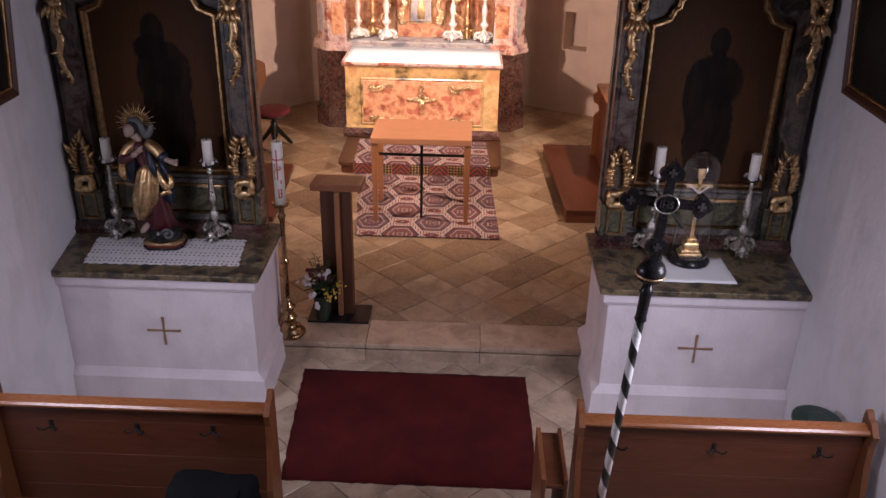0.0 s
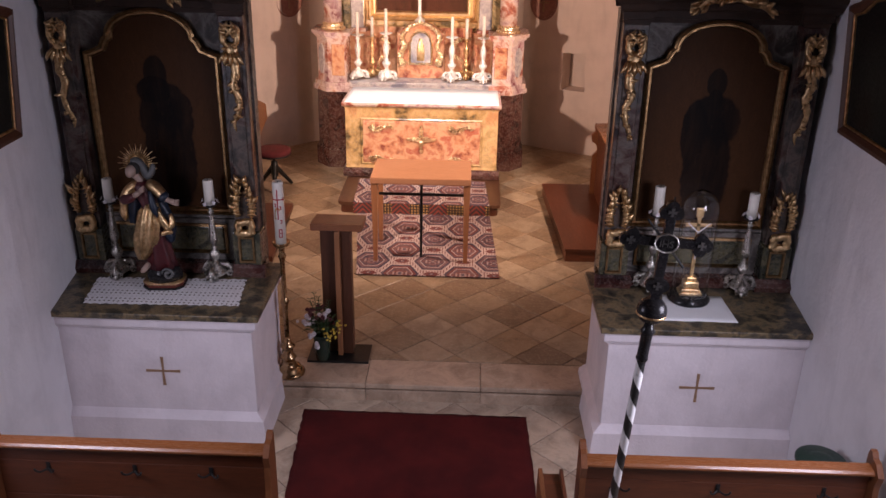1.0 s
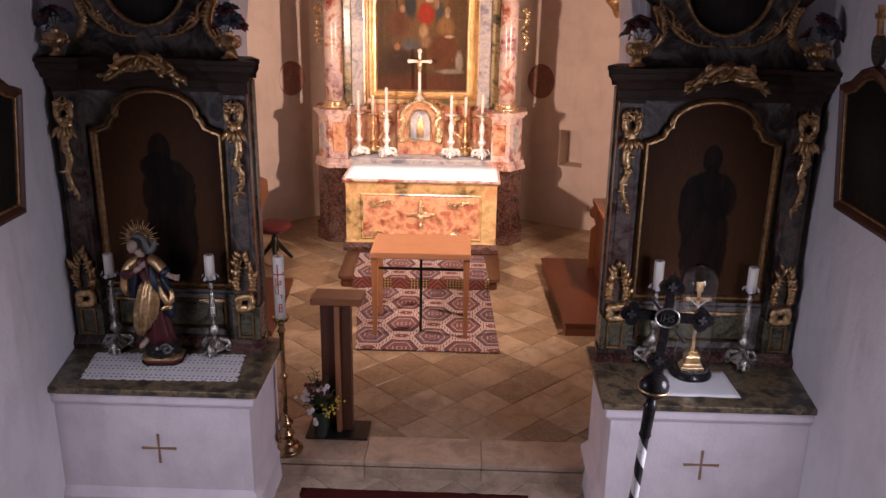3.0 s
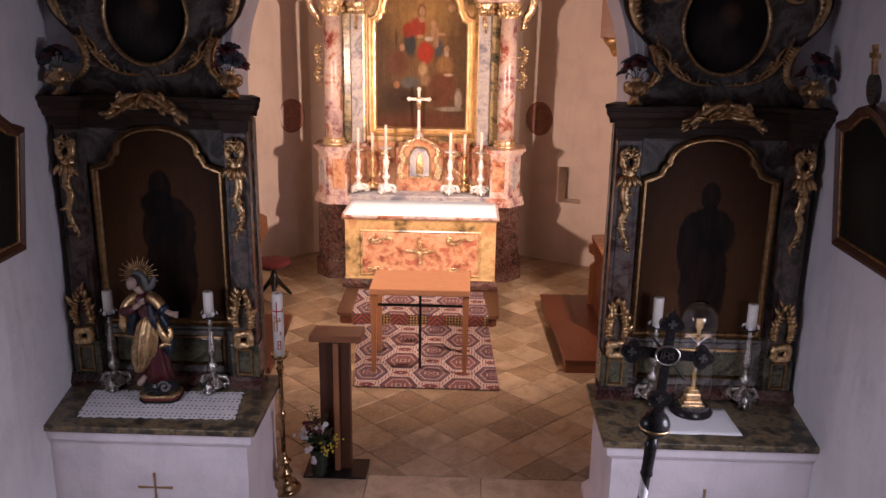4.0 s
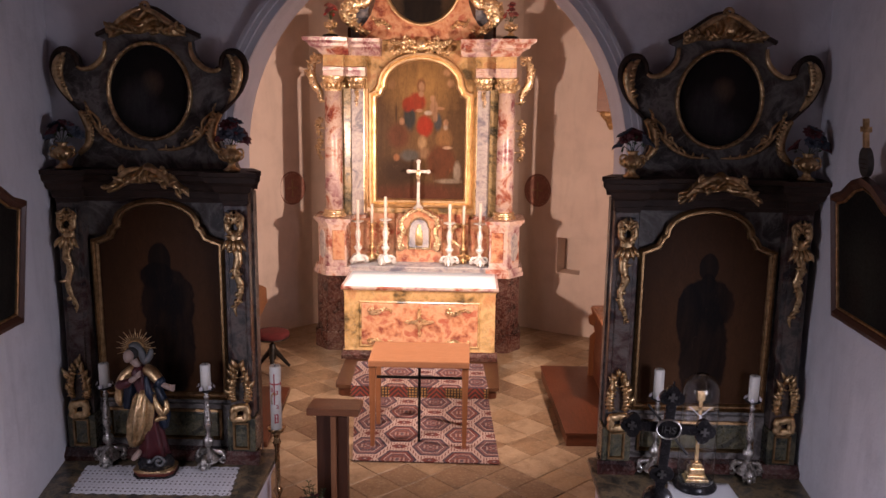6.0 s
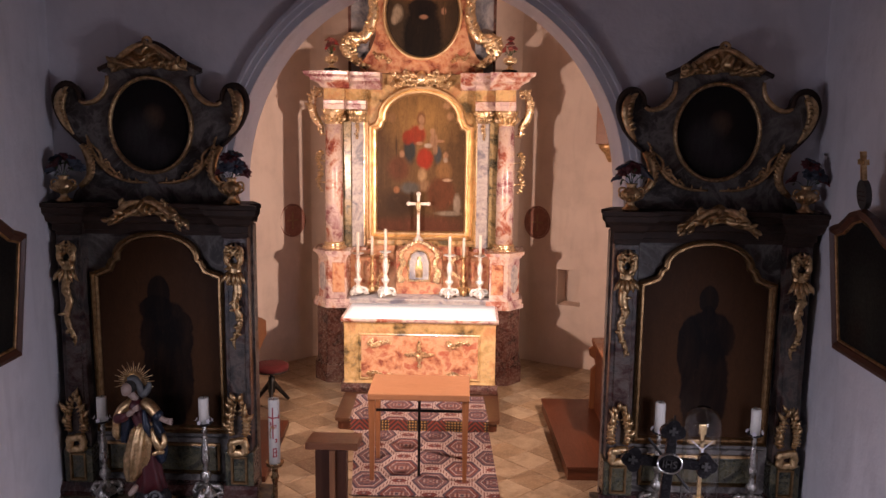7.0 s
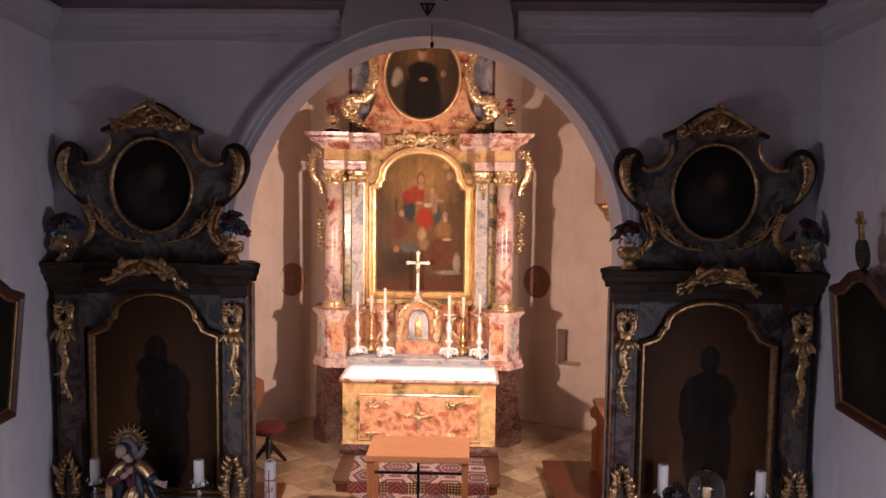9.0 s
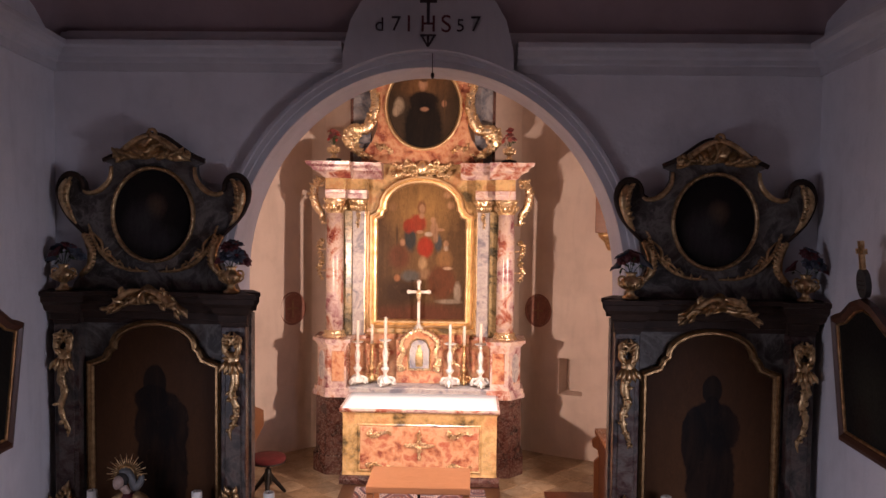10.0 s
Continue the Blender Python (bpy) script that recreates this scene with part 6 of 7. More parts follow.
m.thickness, m.offset = 0.008, -1.0

dr = thing("rug", pose(-0.48, 10.2, H + 0.146), "patterned red, blue and cream rug draped over the dais edge", "rug")
bm = bmesh.new()
rows = []
for y, z in ((-0.37, 0.003), (-0.355, 0.009), (-0.1, 0.009), (0.2, 0.009), (0.52, 0.009)):
    q = (y + 0.37) / 0.89
    rows.append([bm.verts.new((-0.805 - 0.03 * q + (1.65 - 0.02 * q) * k / 12, y, z)) for k in range(13)])
for a, b in zip(rows, rows[1:]):
    for k in range(12):
        bm.faces.new((a[k], a[k + 1], b[k + 1], b[k]))
m = part("field", bm, M_RUG, dr, "rug field with stepped hexagons").modifiers.new("thick", "SOLIDIFY")
m.thickness, m.offset = 0.007, -1.0
bm = bmesh.new()
rows = [[bm.verts.new((-0.805 + 1.65 * k / 24, -0.372 + 0.004 * math.sin(k * 1.3 + z * 20), z)) for k in range(25)] for z in (-0.132 , -0.09, -0.04, 0.003)]
for a, b in zip(rows, rows[1:]):
    for k in range(24):
        bm.faces.new((a[k], a[k + 1], b[k + 1], b[k]))
m = part("border", bm, rug_border_material(), dr, "hanging dark border with ochre dots").modifiers.new("thick", "SOLIDIFY")
m.thickness, m.offset = 0.006, 0.0

# communion table
tab = thing("table", pose(-0.387, 8.72, H + 0.01), "plain orange beech altar table with an iron cross between its legs", "table")
bm = bmesh.new()
box(bm, -0.515, 0.515, -0.33, 0.33, 0.875, 0.945, 0.008)
part("tabletop", bm, M_BEECH, tab, "")
for x in (-0.475, 0.475):
    for y in (-0.285, 0.285):
        bm = bmesh.new()
        a = [bm.verts.new((x + sx * 0.020, y + sy * 0.020, 0.0)) for sx, sy in ((-1, -1), (1, -1), (1, 1), (-1, 1))]
        b = [bm.verts.new((x + sx * 0.034, y + sy * 0.034, 0.875)) for sx, sy in ((-1, -1), (1, -1), (1, 1), (-1, 1))]
        for k in range(4):
            bm.faces.new((a[k], a[(k + 1) % 4], b[(k + 1) % 4], b[k]))
        bm.faces.new(a[::-1]), bm.faces.new(b)
        part("leg", bm, M_BEECH_Z, tab, "")
bm = bmesh.new()
box(bm, -0.445, 0.445, -0.165, -0.145, 0.70, 0.728, 0.003)
part("crossbar", bm, M_IRON, tab, "black iron crossbar")
part("upright", box(bmesh.new(), -0.014, 0.014, -0.168, -0.142, 0.0, 0.875, 0.003), M_IRON, tab, "black iron upright")

# lectern
am = thing("lectern", pose(-0.955, 6.52, H), "walnut lectern with slanted top on a dark metal base plate", "lectern")
part("base_plate", box(bmesh.new(), -0.26, 0.255, -0.185, 0.115, 0.0, 0.018, 0.003), M_IRON, am, "dark steel base plate")
part("upright", box(bmesh.new(), -0.135, -0.012, -0.02, 0.06, 0.018, 1.135, 0.004), M_AMBO_SHADED, am, "")
part("upright", box(bmesh.new(), 0.03, 0.115, -0.05, 0.06, 0.018, 1.135, 0.004), M_AMBO_SHADED, am, "")
part("upright", box(bmesh.new(), -0.012, 0.03, -0.085, 0.05, 0.018, 1.145, 0.004), M_BEECH_Z, am, "lighter wooden fin")
bm = bmesh.new()
box(bm, -0.205, 0.205, -0.15, 0.17, -0.03, 0.025, 0.004)
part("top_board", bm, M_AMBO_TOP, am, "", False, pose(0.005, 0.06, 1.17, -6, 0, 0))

# paschal candle
pc = thing("paschal_candlestick", pose(-1.33, 6.165, H), "tall polished brass candlestick with a decorated white Easter candle", "candlestick")
part("foot", lathe(bmesh.new(), [(0.125, 0.0), (0.13, 0.02), (0.118, 0.03), (0.10, 0.038), (0.098, 0.06), (0.07, 0.07), (0.058, 0.085), (0.052, 0.14), (0.066, 0.15), (0.066, 0.162), (0.045, 0.175), (0.038, 0.23), (0.056, 0.245), (0.06, 0.258), (0.035, 0.275), (0.026, 0.31), (0.02, 0.34)], 28), M_BRASS, pc, "", True)
part("stem", lathe(bmesh.new(), [(0.019, 0.33), (0.019, 0.62), (0.027, 0.635), (0.036, 0.655), (0.027, 0.675), (0.019, 0.69), (0.018, 1.0), (0.026, 1.03), (0.032, 1.05), (0.02, 1.075), (0.024, 1.11), (0.03, 1.125)], 20), M_BRASS, pc, "", True)
part("drip_pan", lathe(bmesh.new(), [(0.025, 1.12), (0.06, 1.14), (0.068, 1.165), (0.064, 1.168), (0.03, 1.145)], 24), M_BRASS, pc, "", True)
cd = part("candle", lathe(bmesh.new(), [(0.041, 1.14), (0.041, 1.64), (0.038, 1.655), (0.032, 1.655), (0.028, 1.645), (0.004, 1.642)], 28), M_WAX, pc, "thick white candle with red marks", True)
part("wick", tube(bmesh.new(), [(0, 0, 1.64), (0.001, 0, 1.662)], 0.003, 5), M_WICK, cd)


def on_candle(bm, x0, x1, z0, z1):
    a, b = x0 / 0.041, x1 / 0.041
    n = 5
    for k in range(n):
        p, q = a + (b - a) * k / n, a + (b - a) * (k + 1) / n
        v = [bm.verts.new((r * math.sin(w), -r * math.cos(w), z)) for r in (0.0415, 0.043) for w, z in ((p, z0), (q, z0), (q, z1), (p, z1))]
        bm.faces.new(v[4:])
        for i in range(4):
            bm.faces.new((v[i], v[(i + 1) % 4], v[4 + (i + 1) % 4], v[4 + i]))


bm = bmesh.new()
on_candle(bm, -0.004, 0.004, 1.36, 1.60)
on_candle(bm, -0.045, 0.045, 1.515, 1.524)
on_candle(bm, -0.055, -0.045, 1.505, 1.535)
on_candle(bm, 0.045, 0.055, 1.505, 1.535)
for x, z in ((-0.02, 1.46), (0.018, 1.44), (0.02, 1.33)):
    on_candle(bm, x - 0.007, x + 0.007, z + 0.022, z + 0.028)
    on_candle(bm, x - 0.007, x + 0.007, z, z + 0.006)
    on_candle(bm, x + 0.002, x + 0.008, z, z + 0.028)
for x0, x1, z0, z1 in ((-0.002, 0.022, 1.215, 1.222), (-0.002, 0.005, 1.215, 1.285), (0.018, 0.025, 1.215, 1.285), (0.006, 0.02, 1.278, 1.285), (0.006, 0.02, 1.248, 1.254)):
    on_candle(bm, x0, x1, z0, z1)
part("red_marks", bm, M_RED, cd, "red wax cross and marks")
bm = bmesh.new()
for k in range(8):
    a = 1.0 + 3.2 * k / 8
    on_candle(bm, -0.002 + 0.022 * math.cos(a) - 0.006, 0.022 * math.cos(a) + 0.004, 1.40 + 0.05 * math.sin(a) - 0.008, 1.40 + 0.05 * math.sin(a) + 0.008)
part("bow", bm, M_OLDGOLD, cd, "gilded wax bow")

# flowers beside the lectern
fv = thing("flower_vase", pose(-1.085, 6.37, H + 0.018), "dark glass vase of white, yellow and plum flowers", "flower vase")
part("vase", lathe(bmesh.new(), [(0.05, 0), (0.058, 0.02), (0.066, 0.10), (0.072, 0.20), (0.078, 0.245), (0.07, 0.245), (0.06, 0.10)], 20), plain("dark_green_glass", (0.02, 0.035, 0.025), (0.03, 0.045, 0.03), 9, 0.12), fv, "", True)
rng = random.Random(71)
bm = bmesh.new()
for k in range(70):
    a, e = rng.uniform(0, 2 * math.pi), rng.uniform(0.1, 1.4)
    way = Vector((math.cos(a) * math.cos(e), math.sin(a) * math.cos(e), math.sin(e)))
    p = Vector((0, 0, 0.26)) + way * rng.uniform(0.05, 0.13)
    tube(bm, [(0, 0, 0.2), p * 0.6 + Vector((0, 0, 0.1)), p], 0.0025, 4)
    leaf(bm, p, way + Vector((rng.uniform(-0.6, 0.6), rng.uniform(-0.6, 0.6), rng.uniform(-0.6, 0.3))), (0, 0, 1), rng.uniform(0.04, 0.09), rng.uniform(0.010, 0.022))
part("foliage", bm, M_LEAF, fv, "dark green leaves")["kind"] = "stuff"
for name, m, cxs, n, r in (("white_blossom", M_WHITE_PETAL, [(-0.06, -0.12, 0.27), (-0.10, -0.03, 0.38), (-0.01, -0.13, 0.20), (0.04, -0.03, 0.42), (-0.14, 0.0, 0.33)], 5, 0.023), ("yellow_blossom", M_YELLOW_PETAL, [(0.13, -0.09, 0.31), (0.09, -0.12, 0.27), (0.15, -0.03, 0.34), (0.05, -0.12, 0.31)], 9, 0.011), ("plum_blossom", M_PLUM_PETAL, [(-0.08, 0.0, 0.42), (0.0, -0.04, 0.40), (-0.02, 0.06, 0.44), (0.08, 0.02, 0.37)], 6, 0.022)):
    for c in cxs:
        bm = bmesh.new()
        for k in range(n):
            p = Vector(c) + Vector((rng.gauss(0, 0.022), rng.gauss(0, 0.018), rng.gauss(0, 0.02)))
            rosette(bm, p, r * rng.uniform(0.75, 1.2), rng, 7, (p.x * 2, -0.8, 0.7))
        part(name, bm, m, fv, "cluster of " + name.replace("_", " ") + "s")
bm = bmesh.new()
for p in ((-0.05, 0.0, 0.60), (-0.02, 0.02, 0.56), (0.06, 0.03, 0.52), (-0.09, 0.02, 0.54)):
    line = glide([(0, 0, 0.25), (p[0] * 0.6, p[1], 0.42), p], 9)
    tube(bm, line, 0.0025, 4)
    for k in range(4, 9):
        for s in (-1, 1):
            leaf(bm, line[k], (s, rng.uniform(-0.4, 0.4), 0.6), (0, 0, 1), 0.03, 0.008)
part("tall_twig", bm, M_LEAF, fv, "tall thin green twigs")

# platform and stall beside the chancel wall
pf = thing("platform", pose(1.95, 9.6, H), "low red-brown wooden platform on the chancel floor", "platform")
o = [(1.15 - 1.95, 8.56 - 9.6), (2.72 - 1.95, 8.60 - 9.6), (2.70 - 1.95, 10.75 - 9.6), (1.06 - 1.95, 10.72 - 9.6)]
bm = bmesh.new()
slab(bm, o, 0.125, 0.15)
part("deck", bm, M_STALL, pf, "")
bm = bmesh.new()
slab(bm, [(x * 0.985 + 0.0, y * 0.985) for x, y in o], 0.0, 0.124)
part("skirt", bm, M_PEW, pf, "dark skirt")
st = thing("choir_stall", pose(2.05, 9.75, H + 0.15), "brown wooden choir stall with a scrolled end panel", "choir stall")
bm = bmesh.new()
side = [(-0.42, 0.0), (-0.42, 0.50), (-0.36, 0.56), (-0.38, 0.64), (-0.44, 0.68), (-0.45, 0.76), (-0.40, 0.80), (-0.42, 0.87), (-0.34, 0.90), (0.40, 0.90), (0.40, 0.0)]
prism(bm, side, 0.62, 0.67)
part("end_panel", bm, M_PEW_END, st, "scrolled end panel")
bm = bmesh.new()
box(bm, -0.36, -0.32, -0.70, 0.62, 0.0, 0.88)
part("front_panel", bm, M_STALL, st, "")
part("book_rest", box(bmesh.new(), -0.42, -0.12, -0.70, 0.62, 0.88, 0.91, 0.005), M_PEW_RAIL, st, "")
part("seat", box(bmesh.new(), 0.02, 0.38, -0.70, 0.62, 0.40, 0.44, 0.005), M_STALL, st, "")
# console, stool and platform on the other side
cs = thing("organ_console", pose(-2.62, 9.55, H), "light brown wooden organ console with a sloping lid", "organ console")
bm = bmesh.new()
prof = [(-0.55, 0.75), (-0.55, 1.40), (-0.42, 1.47), (0.25, 1.24), (0.40, 1.18), (0.42, 1.00), (0.10, 0.92)]
a = [bm.verts.new((-0.3, y, z)) for y, z in prof]
b = [bm.verts.new((0.27, y, z)) for y, z in prof]
bm.faces.new(a[::-1]), bm.faces.new(b)
for k in range(len(prof)):
    bm.faces.new((a[k], a[(k + 1) % len(prof)], b[(k + 1) % len(prof)], b[k]))
part("case", bm, wood("console_oak", (0.22, 0.095, 0.042), (0.16, 0.066, 0.028), "y", 0.4), cs, "")
for x0, x1 in ((0.19, 0.23), (-0.28, -0.24)):
    part("side_panel", box(bmesh.new(), x0, x1, -0.52, 0.02, 0.0, 0.93, 0.006), M_STALL, cs, "")
part("knee_panel", box(bmesh.new(), -0.28, 0.24, -0.40, -0.36, 0.02, 0.56, 0.004), M_STALL, cs, "")
sl = thing("stool", pose(-2.43, 10.72, H), "black swivel stool with a dark red cushion", "stool")
for k in range(3):
    a = radians(-80 + 120 * k)
    part("leg", tube(bmesh.new(), glide([(0, 0, 0.30), (0.09 * math.cos(a), 0.09 * math.sin(a), 0.20), (0.24 * math.cos(a), 0.24 * math.sin(a), 0.02)], 8), [0.045, 0.040, 0.036, 0.034, 0.031, 0.028, 0.026, 0.022], 8), M_IRON, sl, "", True)
part("post", lathe(bmesh.new(), [(0.045, 0.16), (0.05, 0.26), (0.04, 0.36), (0.02, 0.37), (0.02, 0.46)], 14), M_IRON, sl, "", True)
part("cushion", lathe(bmesh.new(), [(0.05, 0.455), (0.21, 0.46), (0.225, 0.48), (0.225, 0.515), (0.20, 0.535), (0.05, 0.54)], 24), M_CUSHION, sl, "dark red cushion", True)
part("rim", lathe(bmesh.new(), [(0.03, 0.445), (0.22, 0.45), (0.23, 0.465), (0.05, 0.47)], 24), M_IRON, sl, "", True)
pl = thing("platform", pose(-2.45, 9.55, H), "low red-brown wooden platform beside the organ console", "platform")
bm = bmesh.new()
slab(bm, [(-0.5, -1.2), (0.50, -1.2), (0.40, 0.42), (-0.5, 0.42)], 0.0, 0.06)
part("deck", bm, M_STALL, pl, "")
for ob, dz in ((cs, 0.06),):
    ob.matrix_basis = pose(-2.63, 9.80, H + 0.06)
# bracket on the chancel side wall
br = thing("wall_bracket", pose(2.08, 12.36, 3.42, 0, 0, -30), "small red-brown carved wall bracket", "bracket")
bm = bmesh.new()
box(bm, -0.16, 0.16, -0.16, 0.10, 0.10, 0.95, 0.01)
part("case", bm, M_AMBO_TOP, br, "")
part("corbel", lathe(bmesh.new(), [(0.02, -0.15), (0.05, -0.10), (0.07, -0.04), (0.15, 0.04), (0.17, 0.10)], 14), M_OLDGOLD, br, "", True)

# ---- on the side altars ----
for x, y, turn, h, ch in ((-2.545, 6.0, 8, 0.60, 0.16), (-1.80, 6.0, -5, 0.60, 0.17)):
    candlestick(pose(x, y, 1.08, 0, 0, turn), h, 0.125, ch + 0.02, 0.036, M_SILVER, "embossed silver candlestick with a thick white candle on the side altar", "side altar candlesticks", True, True)
for x, y, turn, h, ch in ((1.475, 6.03, 5, 0.60, 0.20), (2.15, 6.02, -8, 0.60, 0.17)):
    candlestick(pose(x, y, 1.08, 0, 0, turn), h, 0.125, ch + 0.02, 0.036, M_SILVER, "embossed silver candlestick with a thick white candle on the side altar", "side altar candlesticks", True, True)

bm = bmesh.new()
rng = random.Random(4)
NXL, NYL = 56, 16
rows = []
for j in range(NYL + 1):
    v = j / NYL
    row = []
    for k in range(NXL + 1):
        u = k / NXL
        x = (-2.625 + u * 1.105) * (1 - v) + (-2.69 + u * 1.12) * v
        y = 5.515 + 0.43 * v + 0.03 * u + (0.008 * math.sin(k * 1.75) if j in (0, NYL) else 0)
        x += 0.008 * math.sin(j * 2.1) if k in (0, NXL) else 0
        row.append(bm.verts.new((x + 2.1, y - 5.75, 0.004 + 0.0015 * math.sin(k * 0.9 + j * 0.7))))
    rows.append(row)
for a, b in zip(rows, rows[1:]):
    for k in range(NXL):
        bm.faces.new((a[k], a[k + 1], b[k + 1], b[k]))
ob = tagged(part("lace_runner", bm, M_LACE, None, "", False, pose(-2.1, 5.75, 1.08)), "white crocheted lace runner on the side altar", "lace cloth")
ob.modifiers.new("thick", "SOLIDIFY").thickness = 0.003
bm = bmesh.new()
rows = []
for j in range(9):
    v = j / 8
    rows.append([bm.verts.new(((1.457 + 0.547 * k / 12) * (1 - v) + (1.56 + 0.43 * k / 12) * v - 1.74, 5.52 + 0.41 * v - 5.72, 0.004 + 0.004 * math.exp(-((k - 6) / 0.8) ** 2) + 0.001 * math.sin(k + j))) for k in range(13)])
for a, b in zip(rows, rows[1:]):
    for k in range(12):
        bm.faces.new((a[k], a[k + 1], b[k + 1], b[k]))
ob = tagged(part("altar_napkin", bm, M_LINEN, None, "", True, pose(1.74, 5.72, 1.08)), "folded white linen napkin on the side altar", "napkin")
ob.modifiers.new("thick", "SOLIDIFY").thickness = 0.003

# carved statue, one mesh
bm = bmesh.new()


def limb(points, radii, mi, flat=1.0, seg=10):
    before = len(bm.faces)
    tube(bm, points, radii, seg, flat)
    bm.faces.ensure_lookup_table()
    for k in range(before, len(bm.faces)):
        bm.faces[k].material_index = mi


def drape(levels, mi, folds, depth, seed):
    """A draped body: levels are (z, half width, half depth, x shift, y shift)."""
    rng = random.Random(seed)
    ph = rng.uniform(0, 6)
    before = len(bm.faces)
    n = 40
    rings = []
    for i, (z, a, b, sx, sy) in enumerate(levels):
        ring = []
        for k in range(n):
            w = 2 * math.pi * k / n
            q = 1 + depth * math.sin(folds * w + ph + z * 7) + 0.4 * depth * math.sin(2.3 * folds * w + z * 17)
            ring.append(bm.verts.new((sx + a * q * math.cos(w), sy + b * q * math.sin(w), z)))
        rings.append(ring)
    for a, b in zip(rings, rings[1:]):
        for k in range(n):
            bm.faces.new((a[k], a[(k + 1) % n], b[(k + 1) % n], b[k]))
    bm.faces.new(rings[0][::-1]), bm.faces.new(rings[-1])
    bm.faces.ensure_lookup_table()
    for k in range(before, len(bm.faces)):
        bm.faces[k].material_index = mi


def shelf(z0, z1, grow, mi):
    """One course of the eight-sided foot."""
    before = len(bm.faces)
    a, b, c = 0.165 + grow, 0.115 + grow, 0.055
    slab(bm, [(-a + c, -b), (a - c, -b), (a, -b + c), (a, b - c), (a - c, b), (-a + c, b), (-a, b - c), (-a, -b + c)], z0, z1)
    bm.faces.ensure_lookup_table()
    for k in range(before, len(bm.faces)):
        bm.faces[k].material_index = mi


shelf(0.0, 0.018, 0.0, 5)
shelf(0.018, 0.045, -0.008, 6)
shelf(0.045, 0.056, -0.002, 0)
drape([(0.055, 0.135, 0.10, 0, 0), (0.10, 0.142, 0.105, 0, 0), (0.15, 0.12, 0.09, 0, 0), (0.19, 0.06, 0.05, 0, 0)], 5, 3, 0.05, 1)
limb(curl_path(0.06, -0.10, 0.135, 0.05, 1.4, 0.6, 0.2, 18, 1), [0.014 - 0.0003 * k for k in range(18)], 4)
limb(glide([(0.02, -0.11, 0.10), (-0.04, -0.12, 0.12), (-0.09, -0.11, 0.085)], 8), [0.010, 0.012, 0.013, 0.013, 0.013, 0.014, 0.014, 0.008], 5)
limb(glide([(-0.10, -0.05, 0.20), (-0.125, -0.10, 0.175), (-0.14, -0.125, 0.165)], 6), [0.022, 0.024, 0.024, 0.022, 0.018, 0.010], 3)
drape([(0.16, 0.125, 0.09, -0.01, 0), (0.25, 0.105, 0.08, -0.01, 0), (0.40, 0.085, 0.07, -0.015, 0), (0.55, 0.08, 0.068, -0.025, 0), (0.66, 0.068, 0.06, -0.04, 0), (0.74, 0.085, 0.062, -0.06, 0), (0.82, 0.08, 0.058, -0.075, 0), (0.86, 0.04, 0.038, -0.085, 0)], 1, 7, 0.09, 2)
drape([(0.245, 0.03, 0.03, -0.14, -0.05), (0.32, 0.07, 0.05, -0.115, -0.05), (0.42, 0.095, 0.065, -0.085, -0.05), (0.54, 0.09, 0.065, -0.06, -0.045), (0.63, 0.075, 0.06, -0.045, -0.035), (0.69, 0.05, 0.045, -0.03, -0.03)], 0, 8, 0.20, 3)
drape([(0.38, 0.03, 0.03, 0.085, 0.0), (0.46, 0.06, 0.05, 0.075, 0.0), (0.58, 0.07, 0.055, 0.045, 0.01), (0.70, 0.06, 0.05, 0.0, 0.02), (0.83, 0.05, 0.04, -0.03, 0.02)], 2, 6, 0.11, 4)
drape([(0.52, 0.03, 0.03, -0.19, 0.01), (0.62, 0.05, 0.045, -0.175, 0.01), (0.74, 0.05, 0.045, -0.15, 0.01), (0.82, 0.04, 0.035, -0.12, 0.01)], 2, 5, 0.10, 5)
limb(glide([(-0.12, 0, 0.84), (-0.19, -0.02, 0.79), (-0.235, -0.05, 0.72)], 8), [0.034, 0.040, 0.042, 0.042, 0.042, 0.040, 0.038, 0.032], 0)
limb(glide([(-0.235, -0.03, 0.73), (-0.25, -0.035, 0.64), (-0.235, -0.035, 0.56)], 8), [0.030, 0.034, 0.030, 0.028, 0.032, 0.030, 0.024, 0.012], 0)
limb(glide([(-0.23, -0.06, 0.73), (-0.165, -0.10, 0.755), (-0.12, -0.115, 0.785)], 8), [0.034, 0.038, 0.036, 0.036, 0.034, 0.032, 0.028, 0.022], 1)
limb(glide([(-0.125, -0.115, 0.78), (-0.095, -0.12, 0.80), (-0.07, -0.115, 0.815)], 6), [0.018, 0.021, 0.023, 0.022, 0.019, 0.012], 3)
for k in range(4):
    limb(glide([(-0.08, -0.118, 0.80 + 0.008 * k), (-0.055, -0.118, 0.815 + 0.011 * k), (-0.035, -0.112, 0.818 + 0.014 * k)], 5), [0.008, 0.008, 0.007, 0.006, 0.003], 3, 1.0, 6)
limb(glide([(-0.04, -0.01, 0.84), (0.025, -0.035, 0.815), (0.085, -0.06, 0.76)], 9), [0.036, 0.044, 0.047, 0.046, 0.046, 0.045, 0.043, 0.042, 0.040], 0)
limb([(0.078, -0.058, 0.768), (0.098, -0.066, 0.748), (0.112, -0.07, 0.738)], [0.044, 0.042, 0.030], 2)
limb(glide([(0.10, -0.07, 0.745), (0.15, -0.085, 0.728), (0.175, -0.09, 0.725)], 7), [0.021, 0.020, 0.019, 0.021, 0.022, 0.020, 0.014], 3)
